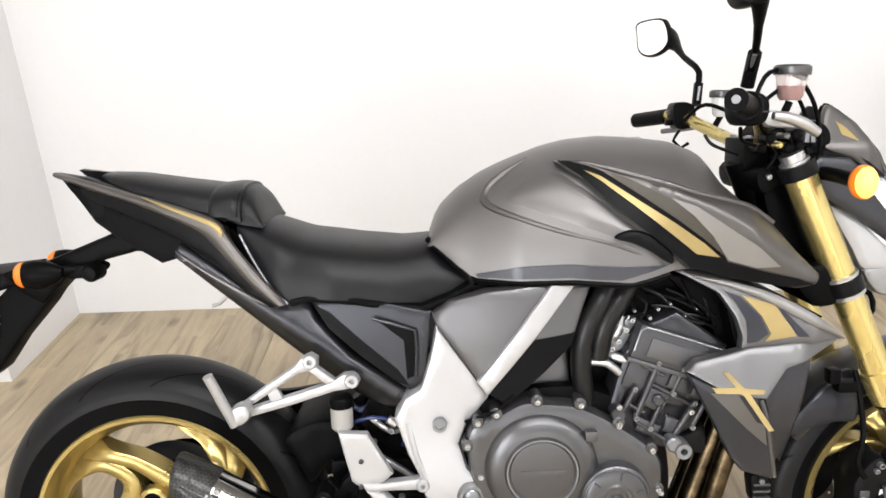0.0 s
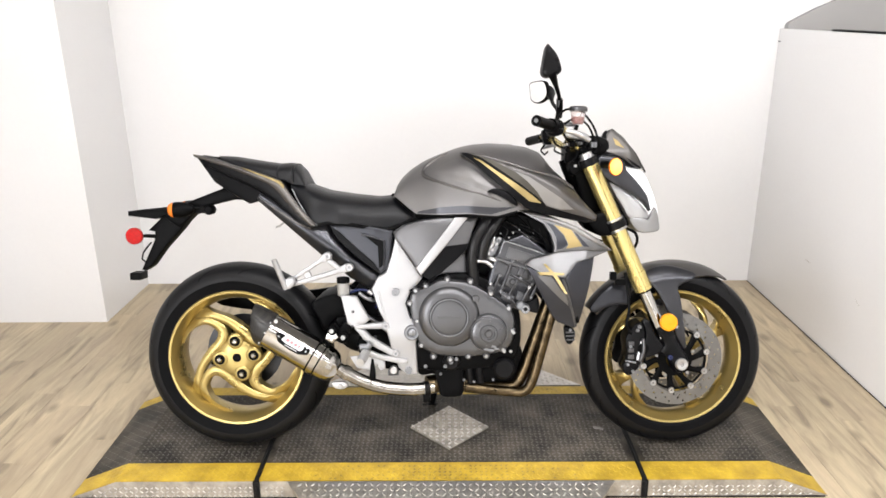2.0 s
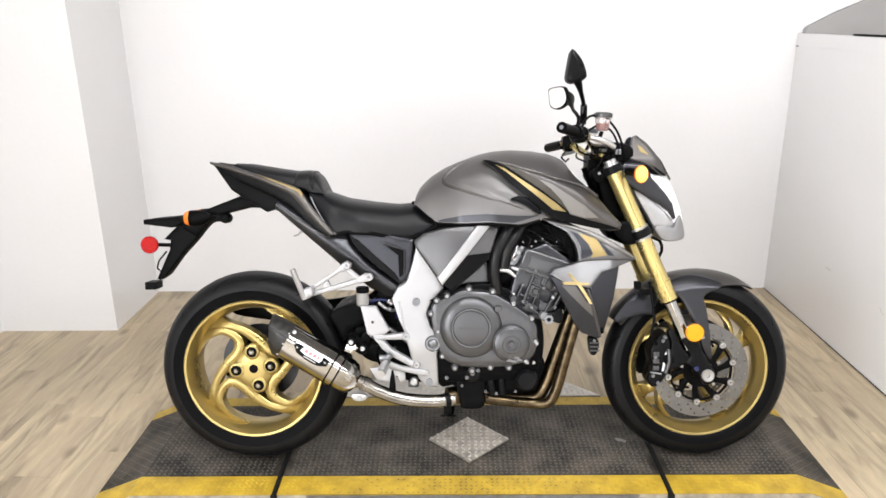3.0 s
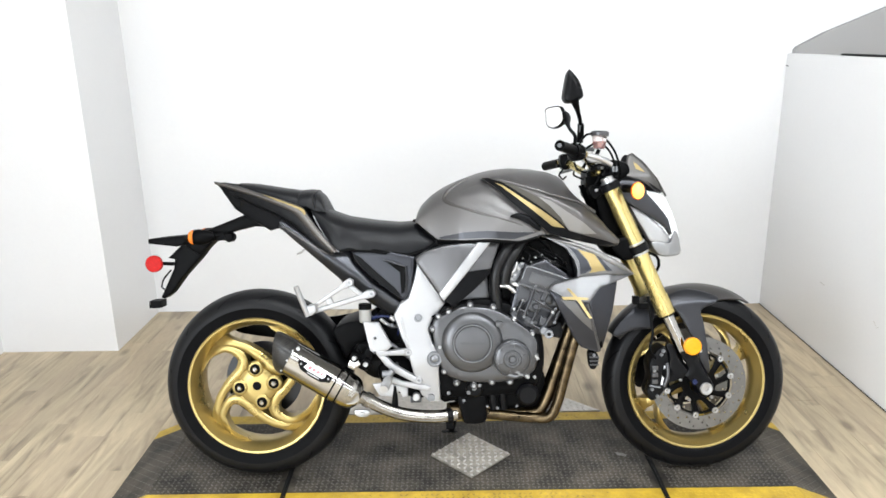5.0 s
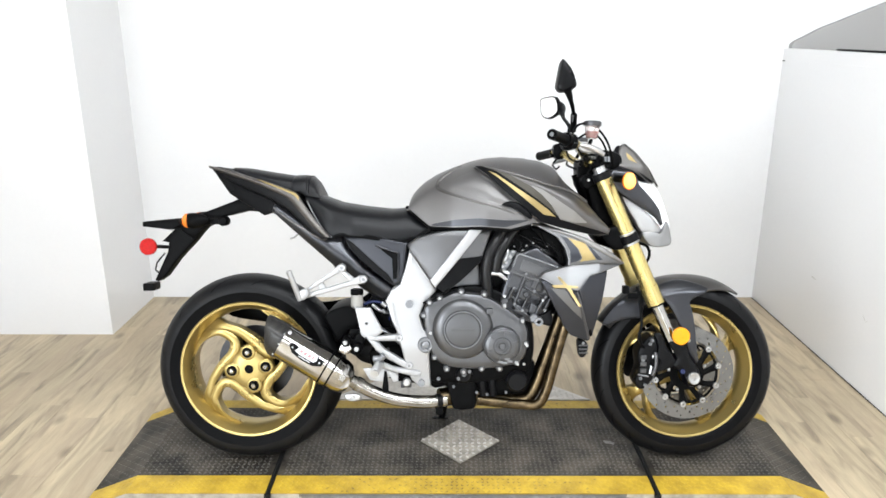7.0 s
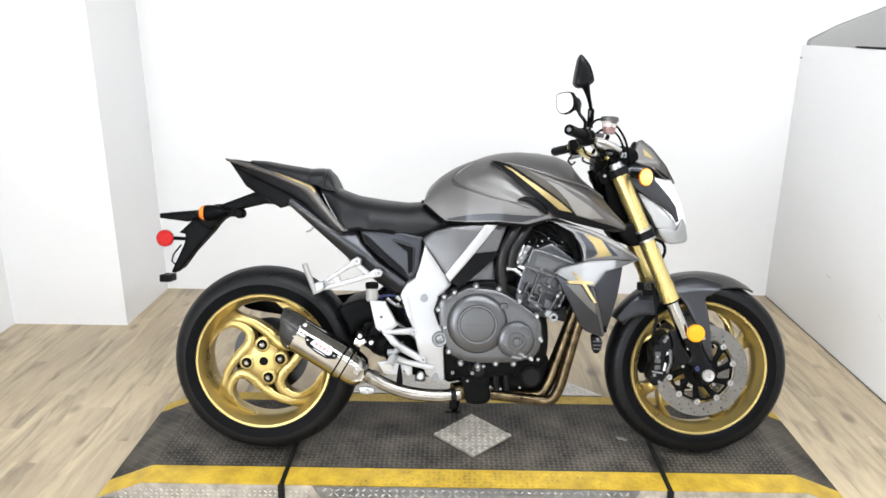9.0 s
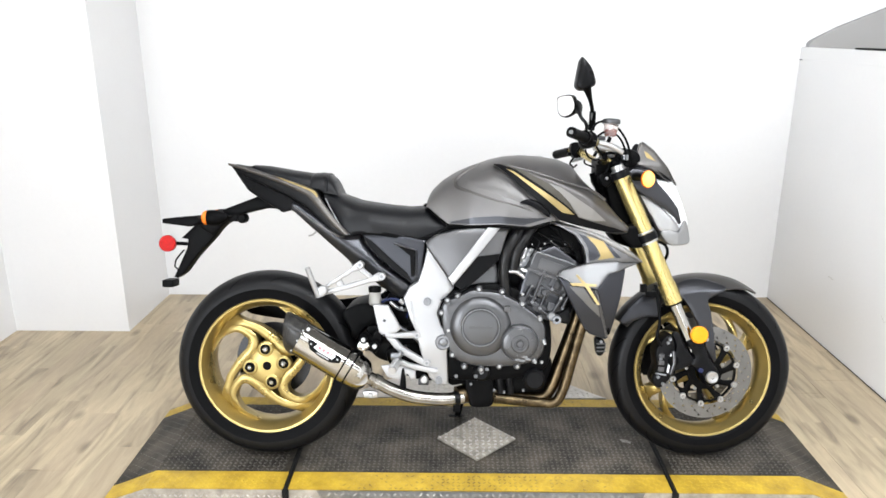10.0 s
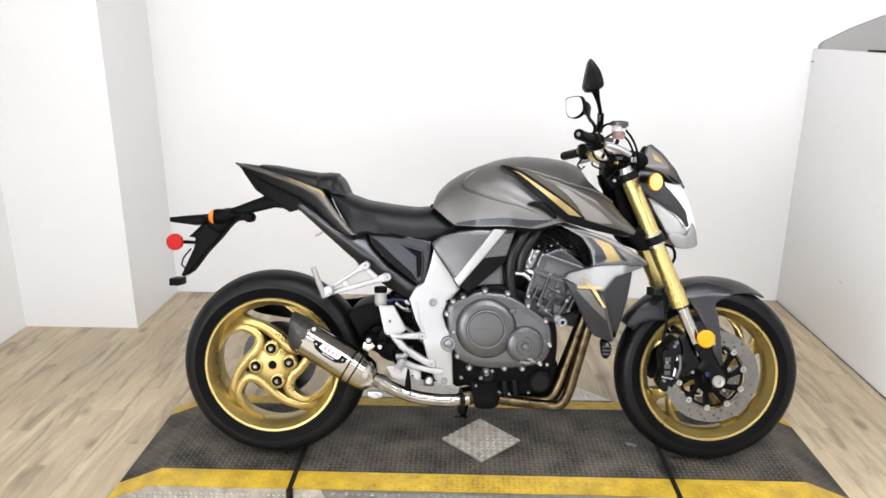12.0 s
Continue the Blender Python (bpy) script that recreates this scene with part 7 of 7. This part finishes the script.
part("steering_stem", tube([(0.37, 0, 0.96), (0.46, 0, 0.74)], 0.028, 20, straight=True), BLACK, bike)
part("bottom_clamp", sheet([(0.42, 0.775), (0.5, 0.79), (0.545, 0.76), (0.53, 0.73), (0.46, 0.715)], flat(0.12), 0.24, 0.01, 0.02), BLACK, bike)
part("clamp_bolt", bolt(0.385, -0.085, 0.935, 0.005, 0.005), ALLOY, tc)
part("steering_head", sheet([(0.385, 0.915), (0.4, 0.945), (0.425, 0.945), (0.452, 0.87), (0.49, 0.79), (0.47, 0.735), (0.42, 0.76), (0.405, 0.83)], flat(0.06), 0.12, 0.012, 0.016, False), BLACK, bike, "black steering head and yokes")
part("cable_bundle", tube([(0.50, -0.02, 0.9), (0.525, -0.03, 0.83), (0.55, -0.03, 0.77), (0.555, -0.03, 0.74)], 0.016, 12), BLACK, bike, "black cable bundle behind the headlight")
part("brake_hose", tube([(0.55, -0.06, 0.735), (0.585, -0.06, 0.72), (0.592, -0.06, 0.69), (0.583, -0.05, 0.665)], 0.005, 8), BLACK, bike)

# -- handlebar and controls --
bar = part("handlebar", tube([(0.294, 0.4, 1.031), (0.34, 0.27, 1.04), (0.38, 0.12, 1.0), (0.388, 0, 0.985), (0.378, -0.07, 1.0), (0.332, -0.15, 1.046), (0.24, -0.305, 1.061)], 0.0125, 16), GOLD_FORK, bike, "gold anodised tapered handlebar")
part("bar_riser", box(0.358, 0.402, -0.045, 0.045, 0.945, 1.0, 0.008), BLACK, bar)
for y in (-0.034, 0.034):
    part("riser_bolt", lathe([(0, 0.004), (0.005, 0.004), (0.006, 0), (0, 0)], 10), ALLOY_DULL, bar, m=Matrix.Translation((0.37, y, 1.0)) @ Matrix.Rotation(radians(90), 4, "X"))
part("throttle_grip", tube([(0.238, -0.308, 1.0612), (0.262, -0.268, 1.0575), (0.288, -0.225, 1.053)], 0.0155, 20), BLACK, bar, "black rubber throttle grip")
part("bar_end", tube([(0.2325, -0.318, 1.0622), (0.2378, -0.309, 1.0613)], 0.0158, 20, straight=True), BLACK, bar, "black bar end weight")
part("bar_end_screw", tube([(0.231, -0.3205, 1.0625), (0.2327, -0.3177, 1.0622)], 0.006, 12, straight=True), ALLOY_DULL, bar)
pod = part("switch_pod", sheet([(0.282, 1.072), (0.312, 1.074), (0.33, 1.06), (0.326, 1.03), (0.296, 1.024), (0.282, 1.036)], flat(0.205), 0.05, 0.008, 0.01), BLACK, bar, "black switch housing")
part("switch_button", box(0.292, 0.306, -0.211, -0.2, 1.05, 1.062, 0.002), ENGINE_HI, pod)
part("switch_seam", tube([(0.283, -0.2055, 1.048), (0.328, -0.2055, 1.044)], 0.0012, 6, straight=True), ENGINE_HI, pod)
part("throttle_drum", tube([(0.284, -0.228, 1.054), (0.298, -0.203, 1.052)], 0.021, 20, straight=True), BLACK, bar, "black throttle collar")
part("left_grip", tube([(0.292, 0.408, 1.031), (0.33, 0.3, 1.039)], 0.0165, 20, straight=True), BLACK, bar, "black rubber clutch grip")
lp = part("left_switch_pod", sheet([(0.322, 1.064), (0.352, 1.066), (0.366, 1.05), (0.362, 1.018), (0.332, 1.012), (0.322, 1.03)], flat(0.275), 0.05, 0.008, 0.01, side=1), BLACK, bar, "black switch housing")
part("horn_button", box(0.31, 0.324, 0.24, 0.255, 1.02, 1.032, 0.003), BLACK, lp)
part("switch_lever", box(0.314, 0.324, 0.24, 0.26, 1.044, 1.052, 0.002), ENGINE_HI, lp)
part("clutch_lever", tube([(0.372, 0.2, 1.02), (0.368, 0.28, 1.012), (0.345, 0.38, 1.005)], 0.006, 10), ALLOY_DULL, bar, "alloy clutch lever")
part("brake_lever", taper([(0.334, -0.205, 1.038), (0.355, -0.203, 1.035), (0.382, -0.199, 1.025), (0.408, -0.193, 1.010)], (0.006, 0.0085, 0.0095, 0.0075), 12), ALLOY, bar, "bright brake lever")
part("master_cylinder", sheet([(0.338, 1.036), (0.352, 1.046), (0.386, 1.04), (0.412, 1.029), (0.411, 1.016), (0.38, 1.018), (0.35, 1.022)], flat(0.155), 0.03, 0.006, 0.008), SILVER, bar, "bright master cylinder body")
for x, y, cap_, body_ in ((0.376, -0.165, FLUID, "pinkish translucent brake fluid reservoir"), (0.409, 0.2, LENS, "clear clutch fluid reservoir")):
    near = y < 0
    r = 0.0225 if near else 0.021
    m = Matrix.Translation((x, y, 1.06 if near else 1.035)) @ Matrix.Rotation(radians(3), 4, "Y") @ Matrix.Rotation(radians(90), 4, "X")
    part("brake_reservoir" if near else "clutch_reservoir", lathe([(0, 0), (r - 0.008, 0), (r - 0.004, 0.006), (r, 0.034), (r, 0.038), (0, 0.038)], 28), cap_, bar, body_, m=m)
    part("brake_fluid" if near else "clutch_fluid", lathe([(0, 0.002), (r - 0.0095, 0.002), (r - 0.006, 0.007), (r - 0.0035, 0.022), (0, 0.022)], 24), FLUID_RED if near else LENS, bar, "dark red fluid" if near else "clear fluid", m=m)
    part("reservoir_cap", lathe([(0, 0.0385), (r + 0.004, 0.0385), (r + 0.005, 0.041), (r + 0.005, 0.05), (r + 0.002, 0.053), (0, 0.053)], 32), ENGINE, bar, "dark grey reservoir cap", m=m)
    part("reservoir_stem", tube([(x, y, 1.058 if near else 1.037), (x - 0.012, y, 1.03 if near else 1.015)], 0.006, 10), BLACK, bar)
for pts, r in (([(0.31, -0.2, 1.07), (0.325, -0.19, 1.095), (0.352, -0.17, 1.106), (0.395, -0.15, 1.094), (0.433, -0.13, 1.052), (0.456, -0.11, 0.992), (0.458, -0.1, 0.97)], 0.0036),
               ([(0.335, -0.17, 1.06), (0.36, -0.16, 1.076), (0.39, -0.13, 1.077), (0.42, -0.11, 1.057), (0.44, -0.1, 1.018), (0.453, -0.1, 0.975)], 0.0034),
               ([(0.338, -0.15, 1.03), (0.36, -0.12, 1.01), (0.395, -0.1, 1.015), (0.43, -0.09, 0.99)], 0.0034),
               ([(0.335, 0.2, 1.03), (0.36, 0.15, 1.06), (0.41, 0.1, 1.03), (0.45, 0.07, 0.98)], 0.004)):
    part("control_cable", tube(pts, r, 8), BLACK, bar, "black control cable")
for pts in ([(0.30, -0.17, 1.02), (0.315, -0.14, 1.0), (0.345, -0.12, 0.99)], [(0.35, 0.12, 1.0), (0.34, 0.05, 0.985), (0.36, -0.02, 0.97)], [(0.325, 0.2, 1.01), (0.31, 0.19, 0.99), (0.322, 0.18, 0.975), (0.33, 0.16, 0.985)], [(0.37, -0.1, 1.0), (0.39, -0.1, 0.975), (0.375, -0.1, 0.95)], [(0.405, -0.11, 1.005), (0.41, -0.11, 0.985), (0.43, -0.1, 0.97)]):
    part("wire", tube(pts, 0.0033, 8), BLACK, bar)
for x, y, z, r, m_ in ((0.395, -0.12, 1.004, 0.005, ALLOY_DULL), (0.414, -0.11, 1.006, 0.009, BLACK), (0.425, -0.10, 0.987, 0.009, BLACK), (0.368, -0.12, 1.002, 0.009, BLACK), (0.40, -0.115, 0.984, 0.009, BLACK), (0.384, -0.118, 0.99, 0.006, GOLD_FORK), (0.442, -0.1, 0.978, 0.008, BLACK), (0.354, -0.12, 0.985, 0.008, BLACK)):
    part("fitting", disc(r, y - 0.008, y + 0.03, (x, 0, z), 14, 0.003), m_, bar)
for x, z in ((0.432, 1.0), (0.442, 1.0)):
    part("connector", box(x - 0.0035, x + 0.0035, -0.115, -0.09, z - 0.008, z + 0.008, 0.001), ALLOY_DULL, bar)
part("key_switch", tube([(0.43, 0, 0.97), (0.425, 0, 0.995)], 0.018, 16, straight=True), BLACK, bike)

# mirrors
MN = [(0.271, 1.286), (0.282, 1.278), (0.301, 1.254), (0.313, 1.223), (0.313, 1.207), (0.295, 1.195), (0.268, 1.191), (0.255, 1.203), (0.2555, 1.221), (0.261, 1.254), (0.266, 1.278)]
mn = part("mirror", sheet(MN, lambda x, z: 0.262 - 6 * (x - 0.275) ** 2, 0.045, 0.012, 0.008), SHELL, bike, "black mirror, seen from behind")
part("mirror_stalk", taper([(0.284, -0.256, 1.202), (0.292, -0.24, 1.187), (0.304, -0.21, 1.168), (0.318, -0.172, 1.142), (0.325, -0.140, 1.109)], (0.0145, 0.0105, 0.0068, 0.0058, 0.006), 14), BLACK, mn)
part("stalk_nut", tube([(0.322, -0.160, 1.135), (0.325, -0.140, 1.109)], 0.0105, 6, straight=True), BLACK, mn)
# the nut's highlight, modelled as a bright strip
part("nut_glint", tube([(0.318, -0.169, 1.131), (0.321, -0.149, 1.113)], 0.0035, 8, straight=True), ALLOY_DULL, mn, "bright strip for the highlight on the nut")
part("stalk_base", tube([(0.325, -0.140, 1.109), (0.324, -0.130, 1.084)], 0.0105, 12, straight=True), BLACK, mn)
MF = [(0.283, 1.250), (0.337, 1.256), (0.355, 1.241), (0.362, 1.204), (0.346, 1.181), (0.313, 1.171), (0.287, 1.185), (0.281, 1.220)]
mf = part("mirror", sheet(MF, flat(-0.38), 0.02, 0.004, 0.01), BLACK, bike, "black mirror with pale glass towards the rider")
cx, cz = sum(p[0] for p in MF) / len(MF), sum(p[1] for p in MF) / len(MF)
part("mirror_glass", sheet([(cx + (x - cx) * 0.88, cz + (z - cz) * 0.9) for x, z in MF], flat(-0.3785), 0.002, 0.0002, 0.01), MIRROR, mf, "mirror glass")
# the mirror is turned towards the rider; its stalk stays
tilt = Matrix.Translation((cx + 0.008, 0.42, cz + 0.004)) @ Matrix.Rotation(radians(-38), 4, "Z") @ Matrix.Translation((-cx, -0.38, -cz))
mf.matrix_basis = tilt
part("mirror_shell", taper([(0.350, 0.462, 1.222), (0.370, 0.452, 1.218), (0.374, 0.415, 1.206), (0.372, 0.375, 1.190), (0.370, 0.335, 1.172)], (0.030, 0.028, 0.017, 0.010, 0.0065)), BLACK, mf, "tapered mirror shell", m=tilt.inverted())
part("mirror_stalk", tube([(0.372, 0.36, 1.183), (0.370, 0.32, 1.165), (0.3765, 0.262, 1.14), (0.378, 0.245, 1.128), (0.374, 0.235, 1.105), (0.366, 0.222, 1.06)], 0.0065, 12), BLACK, mf, m=tilt.inverted())
part("stalk_nut", tube([(0.374, 0.235, 1.105), (0.366, 0.222, 1.06)], 0.0095, 6, straight=True), BLACK, mf, m=tilt.inverted())
# same modelled highlight on the far nut
part("nut_glint", tube([(0.3725, 0.224, 1.098), (0.3665, 0.215, 1.07)], 0.003, 8, straight=True), ALLOY_DULL, mf, "bright strip for the highlight on the nut", m=tilt.inverted())

# ---- floor planks, last ----
PW, PL, GAP = 0.19, 1.29, 0.0005
plank_me = []
for k in range(3):
    bm = box(-PW / 2 + GAP, PW / 2 - GAP, -PL / 2 + GAP, PL / 2 - GAP, -0.006, 0.0, 0.0006)
    me = bpy.data.meshes.new("plank")
    bm.to_mesh(me)
    bm.free()
    me.materials.append(WOOD)
    plank_me.append(me)
rng = random.Random(4)
far_planks = bmesh.new()
for i in range(-32, 26):
    x = (i + 0.5) * PW + 0.1
    shift = rng.random() * PL
    for j in range(-8, 4):
        y = j * PL + shift
        if y + PL / 2 > 2.9 or x > 3.9:
            continue
        near = -2.4 < x < 1.75 and -1.3 < y < 1.95 + PL / 2
        if near:
            o = new("plank", plank_me[rng.randrange(3)])
            o.parent = floor
            o.matrix_basis = Matrix.Translation((x, y, FLOOR))
        else:
            box(x - PW / 2 + GAP, x + PW / 2 - GAP, y - PL / 2 + GAP, y + PL / 2 - GAP, FLOOR - 0.006, FLOOR, 0, far_planks)
rest = part("plank_field", far_planks, WOOD, floor, "oak planks of the rest of the floor")
rest["kind"] = "stuff"
